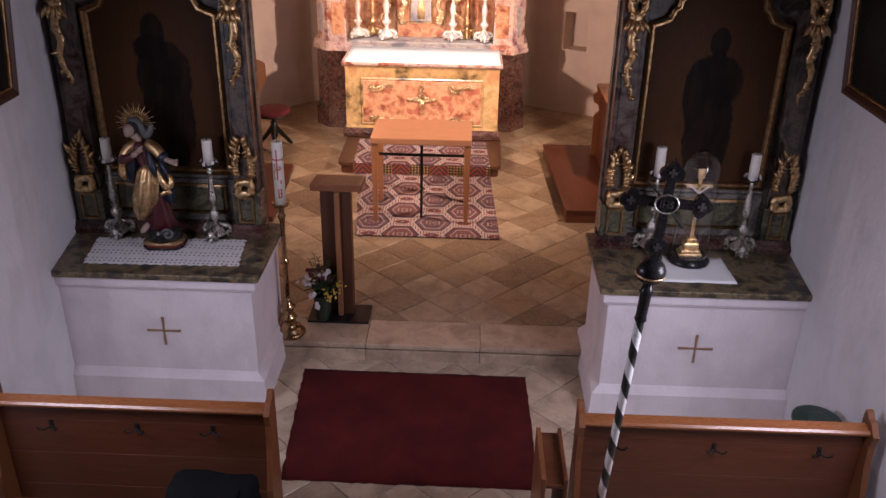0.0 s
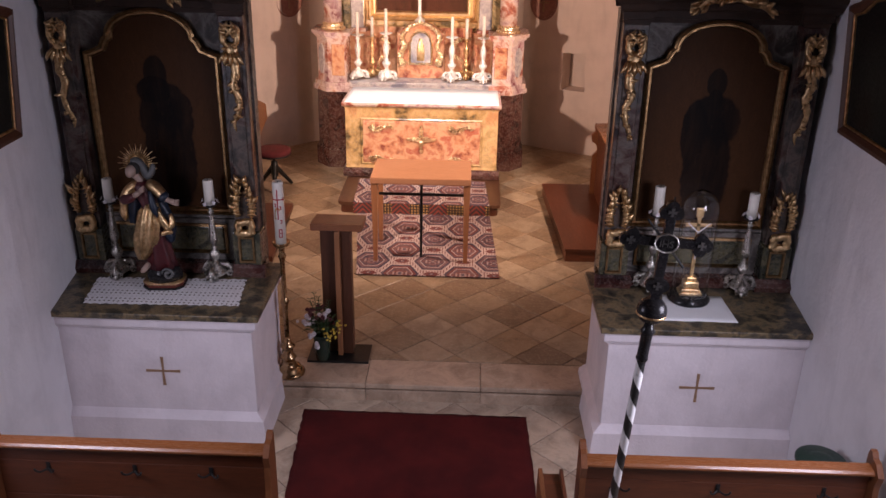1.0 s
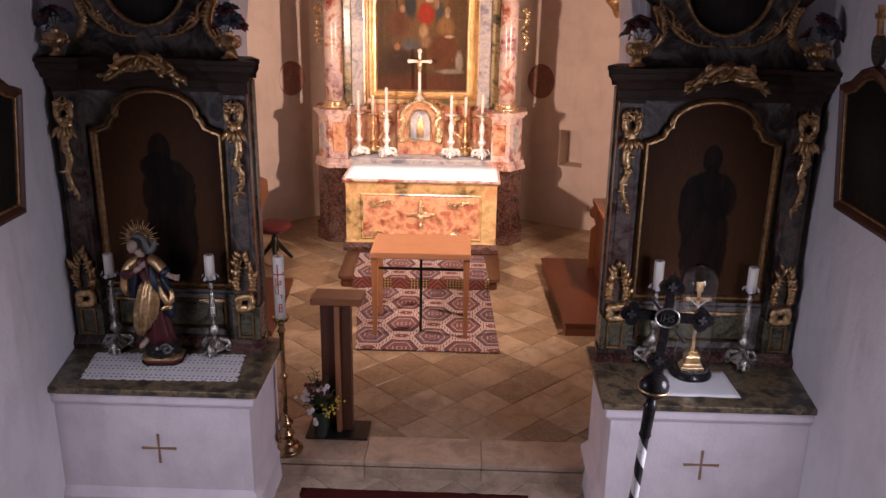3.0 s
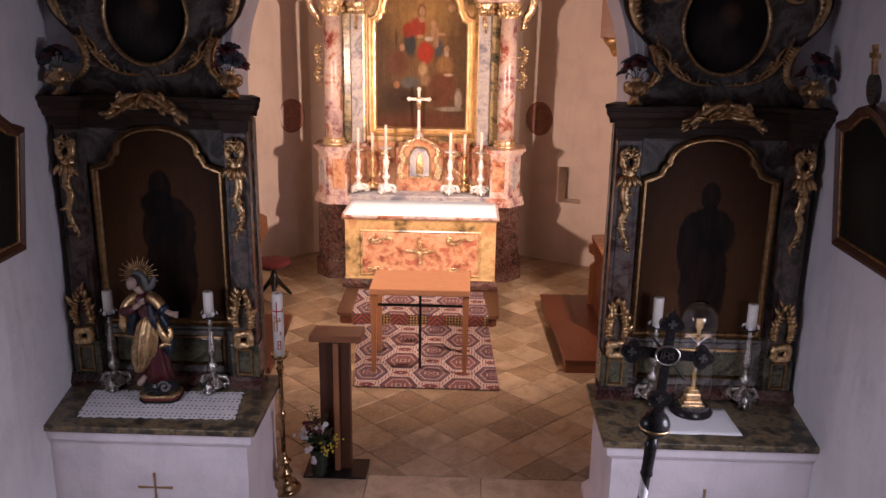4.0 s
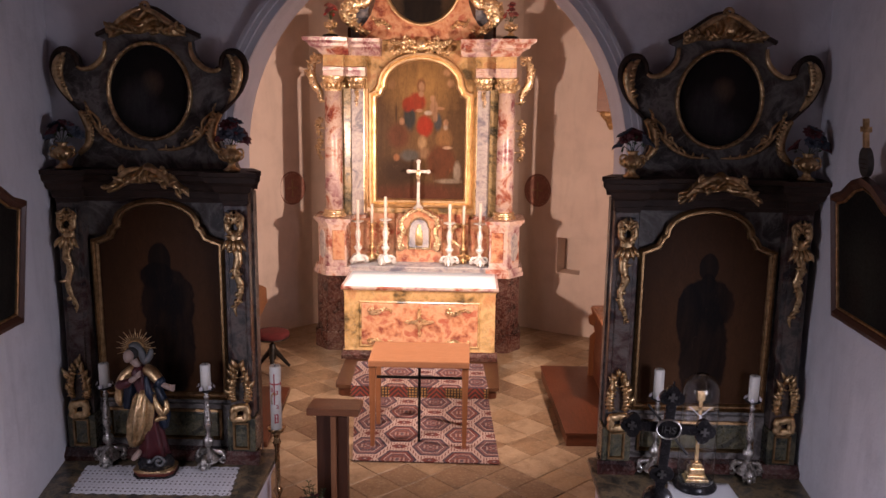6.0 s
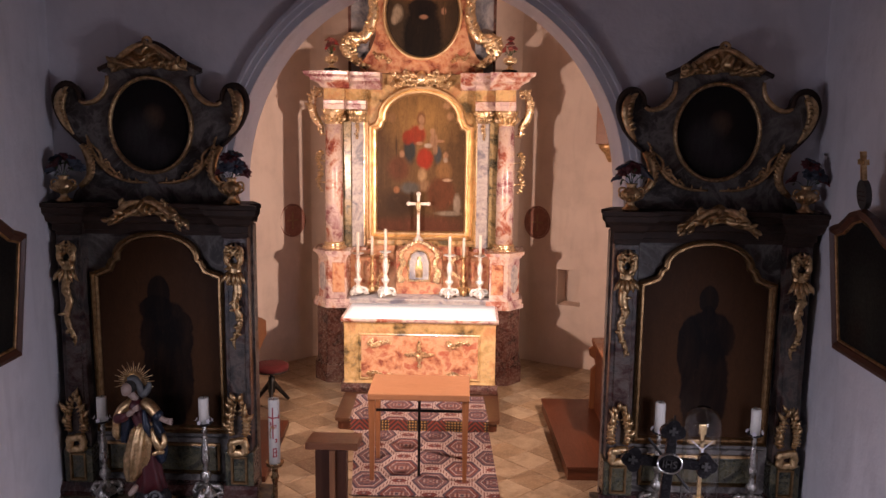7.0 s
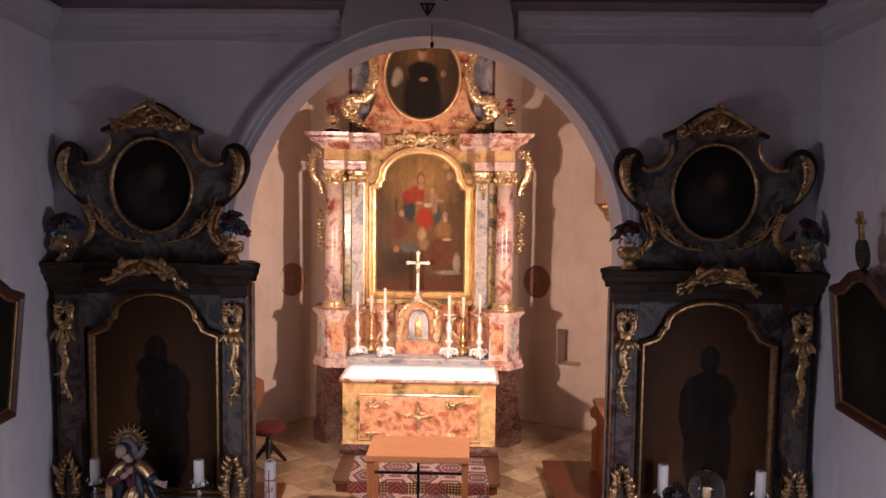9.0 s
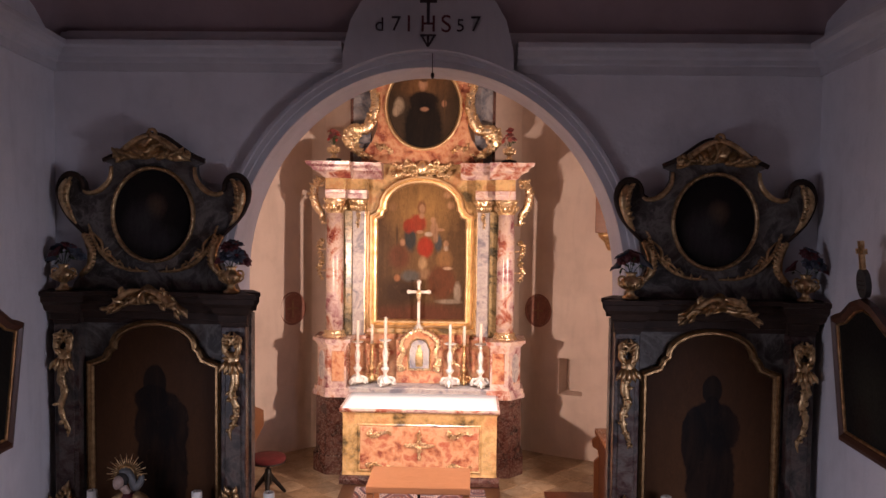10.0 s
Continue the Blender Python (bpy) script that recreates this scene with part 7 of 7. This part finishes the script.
for k in range(4):
    limb(glide([(0.165, -0.085 - 0.005 * k, 0.735 - 0.007 * k), (0.195, -0.09 - 0.006 * k, 0.738 - 0.010 * k), (0.215, -0.09 - 0.006 * k, 0.742 - 0.014 * k)], 5), [0.008, 0.008, 0.007, 0.006, 0.003], 3, 1.0, 6)
limb(glide([(0.035, -0.065, 0.66), (0.06, -0.07, 0.565), (0.095, -0.06, 0.505), (0.125, -0.05, 0.545), (0.115, -0.04, 0.61)], 14), [0.016 + 0.014 * math.sin(math.pi * k / 13) for k in range(14)], 0)
limb(glide([(0.03, -0.06, 0.45), (0.075, -0.055, 0.47), (0.12, -0.04, 0.455)], 9), [0.010, 0.016, 0.02, 0.022, 0.022, 0.02, 0.018, 0.014, 0.006], 0)
limb(glide([(0.07, -0.03, 0.47), (0.095, -0.02, 0.41), (0.085, -0.01, 0.36)], 7), [0.034, 0.036, 0.034, 0.03, 0.026, 0.02, 0.008], 2)
limb(glide([(-0.02, -0.06, 0.80), (0.0, -0.075, 0.70), (0.02, -0.075, 0.60)], 9), [0.012, 0.018, 0.022, 0.024, 0.026, 0.026, 0.024, 0.02, 0.01], 2)
limb(glide([(-0.095, 0, 0.855), (-0.13, -0.018, 0.915)], 4), [0.030, 0.027, 0.028, 0.03], 3)
limb([(-0.168 + 0.0045 * k, -0.048 + 0.003 * k, 0.902 + 0.0115 * k) for k in range(9)], [0.010, 0.025, 0.034, 0.040, 0.043, 0.043, 0.039, 0.031, 0.012], 3, 1.12, 12)
limb([(-0.148 + 0.004 * k, -0.008, 0.915 + 0.0135 * k) for k in range(8)], [0.025, 0.042, 0.048, 0.050, 0.049, 0.045, 0.036, 0.014], 7, 1.0, 12)
limb(glide([(-0.16, 0.0, 1.012), (-0.11, 0.02, 1.0), (-0.07, 0.025, 0.94), (-0.045, 0.02, 0.895), (-0.005, 0.02, 0.935), (0.005, 0.02, 0.985)], 16), [0.016, 0.028, 0.034, 0.036, 0.035, 0.034, 0.032, 0.032, 0.034, 0.034, 0.03, 0.028, 0.026, 0.024, 0.02, 0.010], 4)
for k in range(27):
    a = radians(-25 + 230 * k / 26)
    r = 0.155 if k % 2 else 0.118
    limb([(-0.12 + 0.055 * math.cos(a), 0.045, 0.98 + 0.055 * math.sin(a)), (-0.12 + r * math.cos(a), 0.045, 0.98 + r * math.sin(a))], [0.0055, 0.0025], 0, 1.0, 5)
limb([(-0.12 + 0.055 * math.cos(2 * math.pi * k / 16), 0.045, 0.98 + 0.055 * math.sin(2 * math.pi * k / 16)) for k in range(17)], 0.008, 0, 1.0, 6)
for v in bm.verts:
    if 0.22 < v.co.z < 0.70:
        v.co += 0.009 * noise.noise_vector(v.co * 20) + 0.006 * noise.noise_vector(v.co * 55)
for v in bm.verts:
    v.co.x, v.co.z = 0.90 * v.co.x, 0.945 * v.co.z
st = part("statue", bm, [M_OLDGOLD, M_MAROON, M_BLUE, M_SKIN, M_GREYBLUE, M_EBONY, plain("dull_red_paint", (0.16, 0.028, 0.014), (0.11, 0.018, 0.010), 20, 0.5, 0.0, 0.05), M_WICK], None, "", True, pose(-2.145, 5.86, 1.085, 0, 0, 4))
tagged(st, "carved and gilded standing statue with a halo of rays", "statue")


# glass dome with a small cross
gd = thing("glass_dome", pose(1.735, 5.87, 1.085), "clear glass dome over a small gilded crucifix on a black base", "glass dome")
part("base", lathe(bmesh.new(), [(0.150, 0.0), (0.155, 0.015), (0.142, 0.03), (0.136, 0.045), (0.13, 0.05)], 32), M_EBONY, gd, "black turned base", True)
bm = bmesh.new()
bell = [(0.128, 0.052), (0.128, 0.25), (0.128, 0.45), (0.128, 0.68), (0.123, 0.735), (0.109, 0.78), (0.083, 0.815), (0.048, 0.836), (0.014, 0.842)]
lathe(bm, bell + [(r - 0.0025 if r > 0.02 else 0.010, z - (0.0025 if z > 0.5 else 0)) for r, z in bell[::-1]], 40)
bm.faces.ensure_lookup_table()
bmesh.ops.delete(bm, geom=[q for q in bm.faces if len(q.verts) > 4], context="FACES_ONLY")
bmesh.ops.recalc_face_normals(bm, faces=bm.faces[:])
dome = part("dome", bm, M_GLASS, gd, "clear glass dome", True)
dome.visible_shadow = False
bm = bmesh.new()
box(bm, -0.082, 0.082, -0.055, 0.055, 0.05, 0.072, 0.004)
box(bm, -0.068, 0.068, -0.046, 0.046, 0.072, 0.098, 0.006)
box(bm, -0.055, 0.055, -0.040, 0.040, 0.098, 0.155, 0.012)
box(bm, -0.036, 0.036, -0.030, 0.030, 0.155, 0.185, 0.006)
part("pedestal", bm, M_OLDGOLD, gd, "gilded stepped pedestal")
bm = bmesh.new()
box(bm, -0.013, 0.013, -0.009, 0.009, 0.18, 0.70, 0.002)
box(bm, -0.092, 0.092, -0.009, 0.009, 0.575, 0.602, 0.002)
box(bm, -0.026, 0.026, -0.011, 0.011, 0.645, 0.715, 0.004)
part("cross", bm, M_OLDGOLD, gd, "")
bm = bmesh.new()
tube(bm, glide([(0, -0.02, 0.33), (0.007, -0.022, 0.44), (0, -0.02, 0.545)], 6), [0.005, 0.008, 0.009, 0.010, 0.012, 0.008], 7)
tube(bm, [(0, -0.02, 0.535), (0.078, -0.015, 0.605)], [0.004, 0.003], 6)
tube(bm, [(0, -0.02, 0.535), (-0.078, -0.015, 0.605)], [0.004, 0.003], 6)
part("pale_figure", bm, M_WHITE_PETAL, gd, "plain pale carved shape", True)

# ---- nave ----
bm = bmesh.new()
rng = random.Random(12)
cor = [(-1.165, 5.875), (0.605, 5.865), (0.625, 4.565), (-1.085, 4.572)]
NXR, NYR = 40, 30
rows = []
for j in range(NYR + 1):
    v = j / NYR
    row = []
    for k in range(NXR + 1):
        u = k / NXR
        a = Vector(cor[3]).lerp(Vector(cor[2]), u)
        b = Vector(cor[0]).lerp(Vector(cor[1]), u)
        p = a.lerp(b, v)
        e = j in (0, NYR) or k in (0, NXR)
        row.append(bm.verts.new((p.x + 0.27 + (rng.uniform(-0.006, 0.006) if e else 0), p.y - 5.2 + (rng.uniform(-0.006, 0.006) if e else 0), 0.006 if e else 0.014 + 0.002 * math.sin(u * 9 + v * 5))))
    rows.append(row)
for a, b in zip(rows, rows[1:]):
    for k in range(NXR):
        bm.faces.new((a[k], a[k + 1], b[k + 1], b[k]))
carpet = tagged(part("carpet", bm, M_CARPET, None, "", True, pose(-0.27, 5.2, 0.0)), "dark red short-pile carpet before the chancel step", "carpet")
carpet.modifiers.new("thick", "SOLIDIFY").thickness = 0.006


def coat_hook(parent, x, y, z):
    bm = bmesh.new()
    box(bm, x - 0.012, x + 0.012, y - 0.006, y, z - 0.03, z + 0.03, 0.002)
    for s in (-1, 1):
        tube(bm, glide([(x, y - 0.006, z - 0.01), (x + s * 0.03, y - 0.035, z - 0.016), (x + s * 0.05, y - 0.05, z), (x + s * 0.055, y - 0.055, z + 0.018)], 8), 0.006, 6)
    part("hook", bm, M_IRON, parent, "black iron coat hook", True)


def pew_front(x0, x1, y, hooks, label, group="front pews"):
    """The parapet of the front pew, seen from the seat side: rail, boards, end boards, hooks."""
    t = thing("pew", pose((x0 + x1) / 2, y, 0), label, "pew", group)
    w = (x1 - x0) / 2
    for k, (a, b) in enumerate(((0.08, 0.32), (0.322, 0.56), (0.562, 0.80), (0.802, 0.905))):
        part("board", box(bmesh.new(), -w, w, -0.012, 0.014, a, b, 0.003), M_PEW, t, "")
    bm = bmesh.new()
    run_x(bm, [(0.022, 0.905), (-0.045, 0.905), (-0.058, 0.915), (-0.058, 0.928), (-0.045, 0.938), (0.022, 0.946)], -w, w)
    part("rail", bm, M_PEW_RAIL, t, "polished sloping rail")
    for s in (-1, 1):
        bm = bmesh.new()
        side = [(-0.17, 0.0), (-0.15, 0.45), (-0.085, 0.70), (-0.075, 0.85), (-0.095, 0.93), (-0.04, 0.985), (0.0, 0.99), (0.025, 1.02), (0.05, 1.022), (0.06, 0.98), (0.06, 0.0)]
        a = [bm.verts.new((s * (w - 0.022), q, z)) for q, z in side]
        b = [bm.verts.new((s * (w + 0.012), q, z)) for q, z in side]
        bm.faces.new(a), bm.faces.new(b[::-1])
        for k in range(len(side)):
            bm.faces.new((a[k], b[k], b[(k + 1) % len(side)], a[(k + 1) % len(side)]))
        part("end_board", bm, M_PEW_END, t, "shaped end board")
    for x in hooks:
        coat_hook(t, x - (x0 + x1) / 2, -0.012, 0.765)
    return t


pew_front(-2.58, -0.985, 4.12, (-2.27, -1.77, -1.33), "brown wooden front pew with iron hooks and a dark bag")
pew_front(0.765, 2.385, 4.13, (0.98, 1.54, 2.13), "brown wooden front pew with iron coat hooks")
bx = thing("kneeler_box", pose(0.60, 3.93, 0), "open brown wooden box beside the pew end", "box")
part("side_board", box(bmesh.new(), -0.075, -0.05, -0.25, 0.19, 0.0, 0.86, 0.004), M_PEW_END, bx, "")
part("side_board", box(bmesh.new(), 0.045, 0.065, -0.25, 0.19, 0.0, 0.86, 0.004), M_PEW, bx, "")
part("lid", box(bmesh.new(), -0.05, 0.045, -0.25, 0.19, 0.80, 0.825, 0.004), M_PEW, bx, "")
sb = thing("pew_bench", pose(-1.72, 3.70, 0), "brown wooden bench seat behind the front pew rail", "bench")
part("seat", box(bmesh.new(), -0.70, 0.70, -0.2, 0.16, 0.40, 0.44, 0.01), M_PEW, sb, "")
for s in (-1, 1):
    part("leg", box(bmesh.new(), s * 0.62 - 0.03, s * 0.62 + 0.03, -0.18, 0.14, 0.0, 0.40, 0.005), M_PEW_END, sb, "")
bg = thing("bag", pose(-1.235, 3.72, 0.44), "black nylon bag lying on the bench", "bag")
bm = bmesh.new()
box(bm, -0.235, 0.235, -0.14, 0.14, 0.0, 0.27, 0.05)
bmesh.ops.subdivide_edges(bm, edges=bm.edges[:], cuts=2, use_grid_fill=True)
for v in bm.verts:
    q = noise.noise(v.co * 9) * 0.02 + noise.noise(v.co * 22) * 0.008
    v.co += v.co.normalized() * q
    v.co.z -= 0.10 * max(0, v.co.x + 0.05) * (v.co.z > 0.12)
part("body", bm, M_BAG, bg, "", True)
bm = bmesh.new()
tube(bm, glide([(-0.2, -0.10, 0.25), (-0.05, -0.15, 0.285), (0.08, -0.15, 0.25), (0.2, -0.12, 0.22)], 12), 0.012, 7, 0.5)
part("strap", bm, M_BAG, bg, "folded black strap", True)
part("flap", box(bmesh.new(), -0.20, 0.16, -0.165, -0.02, 0.235, 0.262, 0.01), M_BAG, bg, "")
tbm = thing("tub", pose(2.27, 4.50, 0), "dark green round plastic tub behind the pew", "tub")
part("body", lathe(bmesh.new(), [(0.11, 0), (0.12, 0.02), (0.135, 0.68), (0.13, 0.70), (0.05, 0.712)], 28), M_TUB, tbm, "", True)
part("rim", lathe(bmesh.new(), [(0.135, 0.68), (0.148, 0.685), (0.148, 0.702), (0.135, 0.708)], 28), M_TUB, tbm, "", True)

# processional cross on its striped pole
pole_base, pole_top = Vector((0.80, 3.72, 0.0)), Vector((0.955, 3.75, 2.06))
up = (pole_top - pole_base)
pr = thing("processional_cross", Matrix.Translation(pole_base) @ up.to_track_quat("Z", "Y").to_matrix().to_4x4(), "black processional cross on a black and white striped pole", "processional cross")
L = up.length
turn = pose(0, 0, 0, 0, 0, math.degrees(-pr.matrix_basis.to_euler().z))
part("pole", lathe(bmesh.new(), [(0.022, 0.0), (0.022, L - 0.26), (0.02, L - 0.25)], 20), M_STRIPE, pr, "spiral black and white pole", True, turn)
part("socket", lathe(bmesh.new(), [(0.022, L - 0.27), (0.030, L - 0.255), (0.026, L - 0.235), (0.028, L - 0.12), (0.035, L - 0.105), (0.026, L - 0.09), (0.02, L - 0.06)], 20), M_EBONY, pr, "", True, turn)
ball = part("ball", lathe(bmesh.new(), [(0.004 + 0.066 * math.sin(math.pi * k / 14), L - 0.066 * math.cos(math.pi * k / 14)) for k in range(15)], 28), M_EBONY, pr, "black ball", True, turn)
part("ring", lathe(bmesh.new(), [(0.0668, L - 0.022), (0.0705, L - 0.020), (0.0705, L - 0.012), (0.0672, L - 0.010)], 28), M_OLDGOLD, ball, "thin gilded ring", True)
CZ = L + 0.345
bm = bmesh.new()
box(bm, -0.022, 0.022, -0.012, 0.012, L + 0.06, CZ + 0.14, 0.003)
box(bm, -0.16, 0.16, -0.012, 0.012, CZ - 0.022, CZ + 0.022, 0.003)
for ox, oz in ((-0.155, 0), (0.155, 0), (0, 0.14), (0, -0.215)):
    for k in range(3):
        a = math.atan2(oz, ox) + (k - 1) * math.pi / 2 if (ox or oz > 0) else -math.pi / 2 + (k - 1) * math.pi / 2
        lathe_c = (ox + 0.026 * math.cos(a), 0, CZ + oz + 0.026 * math.sin(a))
        prism(bm, oval(0.030, 0.030, lathe_c[2], 14, lathe_c[0]), -0.0115 - 0.0007 * k, 0.0115 + 0.0007 * k)
box(bm, -0.004, 0.004, -0.004, 0.004, CZ + 0.18, CZ + 0.215)
part("cross", bm, M_EBONY, pr, "black cross with trefoil ends", False, turn)
bm = bmesh.new()
for ox, oz in ((-0.16, 0), (0.16, 0), (0, 0.145), (0, -0.215)):
    bm = bmesh.new()
    cross_shape(bm, 0.019, 0.019, 0.019, 0.004, -0.017, -0.012, ox, CZ + oz, 2.0)
    part("small_cross", bm, M_DULL, pr, "small dull metal cross", False, turn)
bm = bmesh.new()
sweep(bm, oval(0.056, 0.047, CZ, 28), [(0, -0.008), (0, -0.022), (0.003, -0.025), (0.006, -0.022), (0.007, -0.008)])
part("medallion_rim", bm, M_SILVER, pr, "silver medallion rim", True, turn)
bm = bmesh.new()
prism(bm, oval(0.050, 0.041, CZ, 28), -0.018, -0.010)
med = part("medallion", bm, M_EBONY, pr, "black medallion", False, turn)
lettering("IHS", 0.046, M_DULL, pose(0, -0.0195, CZ - 0.005, 90, 0, 0), med)
bm = bmesh.new()
tube(bm, [(-0.10, 0.0, CZ + 0.10), (0.10, 0.0, CZ - 0.115)], 0.006, 7)
part("ray", bm, M_IRON, pr, "thin black ray", False, turn)


# ---- pictures on the nave walls ----
def wall_picture(x, y, z, turn, lean_, label):
    """A dark picture in a shaped wooden frame with a small cross on top; hangs leaning forwards."""
    t = thing("wall_picture", pose(x, y, z, 0, 0, turn) @ pose(0, 0, 0, lean_, 0, 0), label, "picture", "pictures on the nave walls")
    hw, h = 0.40, 0.76
    top = [(-hw, h - 0.02), (-hw + 0.06, h + 0.0), (-hw + 0.14, h + 0.02), (-0.12, h + 0.10), (0, h + 0.13), (0.12, h + 0.10), (hw - 0.14, h + 0.02), (hw - 0.06, h), (hw, h - 0.02)]
    o = [(-hw, 0.0)] + top + [(hw, 0.0)]
    bm = bmesh.new()
    prism(bm, o, -0.012, 0.01)
    part("canvas", bm, painting("dark_wall_canvas", (0.022, 0.021, 0.018), (0.012, 0.011, 0.010), [(0, 0.35, 0.2, 0.2, 0.7, (0.036, 0.034, 0.026)), (-0.12, 0.15, 0.1, 0.13, 0.6, (0.030, 0.022, 0.016))], 0.5, 0.9, 0.45), t, "nearly black canvas")
    bm = bmesh.new()
    sweep(bm, o, [(-0.02, 0.01), (-0.02, -0.035), (0.01, -0.045), (0.03, -0.03), (0.042, -0.012)])
    part("frame", bm, wood("red_brown_frame", (0.12, 0.05, 0.028), (0.08, 0.03, 0.018), "z", 0.35), t, "red-brown shaped wooden frame")
    bm = bmesh.new()
    sweep(bm, o, [(0.038, -0.012), (0.040, -0.026), (0.050, -0.022), (0.052, -0.012)])
    part("gilded_edge", bm, M_OLDGOLD, t, "narrow gilded inner edge")
    bm = bmesh.new()
    prism(bm, oval(0.062, 0.085, h + 0.235, 18), -0.02, 0.012)
    part("shield", bm, M_DULL, t, "small pale shield")
    bm = bmesh.new()
    cross_shape(bm, 0.045, 0.06, 0.13, 0.012, -0.018, 0.008, 0, h + 0.42, 1.3)
    part("cross", bm, M_OLDGOLD, t, "small dark gilded cross")
    bm = bmesh.new()
    for k in range(3):
        box(bm, -0.035, 0.035, -0.0225, -0.018, h + 0.20 + 0.025 * k, h + 0.206 + 0.025 * k)
    part("writing_bar", bm, M_DARKFRAME, t)
    return t


wall_picture(2.44, 5.08, 2.49, -90, 6, "dark picture in a red-brown frame with a small cross")
wall_picture(-2.73, 4.84, 2.40, 90, 6, "dark picture in a red-brown frame with a small cross")


# ---- floor tiles and step stones ----
def clip(poly, axis, value, keep_less):
    out = []
    for i, p in enumerate(poly):
        q = poly[(i + 1) % len(poly)]
        pin, qin = (p[axis] <= value) == keep_less, (q[axis] <= value) == keep_less
        if pin:
            out.append(p)
        if pin != qin:
            t = (value - p[axis]) / (q[axis] - p[axis])
            out.append((p[0] + (q[0] - p[0]) * t, p[1] + (q[1] - p[1]) * t))
    return out


def tile_mesh(poly, thick, material, c):
    cx, cy = c
    bm = bmesh.new()
    k = 0.004
    bot = [bm.verts.new((x - cx, y - cy, -thick)) for x, y in poly]
    mid = [bm.verts.new((x - cx, y - cy, -k)) for x, y in poly]
    mx, my = sum(p[0] for p in poly) / len(poly), sum(p[1] for p in poly) / len(poly)
    top = []
    for x, y in poly:
        d = Vector((mx - x, my - y))
        d = d.normalized() * min(k * 1.4, d.length * 0.5)
        top.append(bm.verts.new((x + d.x - cx, y + d.y - cy, 0.0)))
    n = len(poly)
    for a, b in ((bot, mid), (mid, top)):
        for i in range(n):
            bm.faces.new((a[i], a[(i + 1) % n], b[(i + 1) % n], b[i]))
    bm.faces.new(top)
    bmesh.ops.recalc_face_normals(bm, faces=bm.faces[:])
    me = bpy.data.meshes.new("tile")
    bm.to_mesh(me)
    bm.free()
    me.materials.append(material)
    return me


def lay_tiles(parent, x0, x1, y0, y1, z, side, ox, oy, material, seed, near=None, far_material=None):
    """Diagonal tiles; those outside the near stretch of the plan are joined into one part."""
    rng = random.Random(seed)
    h = side / math.sqrt(2)
    shared = None
    joined = bmesh.new()
    for i in range(-28, 29):
        for j in range(-28, 29):
            cx, cy = ox + (i - j) * h, oy + (i + j) * h
            g = h - 0.005
            poly = [(cx - g, cy), (cx, cy - g), (cx + g, cy), (cx, cy + g)]
            whole = x0 < cx - h and cx + h < x1 and y0 < cy - h and cy + h < y1
            if whole:
                if shared is None:
                    shared = tile_mesh(poly, 0.03, material, (cx, cy))
                me = shared
            else:
                for axis, v, less in ((0, x0, False), (0, x1, True), (1, y0, False), (1, y1, True)):
                    poly = clip(poly, axis, v, less) if len(poly) > 2 else []
                if len(poly) < 3 or max(p[0] for p in poly) - min(p[0] for p in poly) < 0.03 or max(p[1] for p in poly) - min(p[1] for p in poly) < 0.03:
                    continue
                me = tile_mesh(poly, 0.03, material, (cx, cy))
            if near and not (near[0] < cx < near[1] and cy < near[2]):
                seen = set(joined.verts)
                joined.from_mesh(me)
                for v in joined.verts:
                    if v not in seen:
                        v.co += Vector((cx, cy, z))
                continue
            ob = new("tile", me)
            ob.parent = parent
            ob.matrix_basis = pose(cx, cy, z + rng.uniform(-0.0015, 0.0015), rng.uniform(-0.12, 0.12), rng.uniform(-0.12, 0.12), 0)

    if near:
        ob = part("tile_field", joined, far_material, parent)
        ob["kind"] = "stuff"
    else:
        joined.free()


lay_tiles(chancel_floor, -3.38, 2.73, 6.42, 13.1, H, 0.36, 0.024, 7.30, M_TILE, 3, (-2.5, 2.1, 10.9), M_TILE_FAR)
lay_tiles(bpy.data.objects["floor"], -2.95, 2.6, -2.4, 6.05, 0.0, 0.40, -0.25, 4.35, M_NAVE_TILE, 5)
step = thing("chancel_step", pose(0, 0, 0), "worn grey limestone step edge in three long slabs", "step", "", "structure")
for a, b in ((-1.6, -0.6925), (-0.69, 0.2375), (0.24, 1.3)):
    part("slab", box(bmesh.new(), a, b, 6.03, 6.415, H - 0.045, H, 0.008), M_SLAB, step)
    # Shadow line under the slab nosing, put in as a dark recessed strip.
    part("joint", box(bmesh.new(), a, b, 6.075, 6.30, H - 0.064, H - 0.045), M_GROUT, step, "dark recessed strip for the shadow under the slab edge")
    part("riser", box(bmesh.new(), a, b, 6.04, 6.30, -0.02, H - 0.064, 0.006), M_SLAB, step)
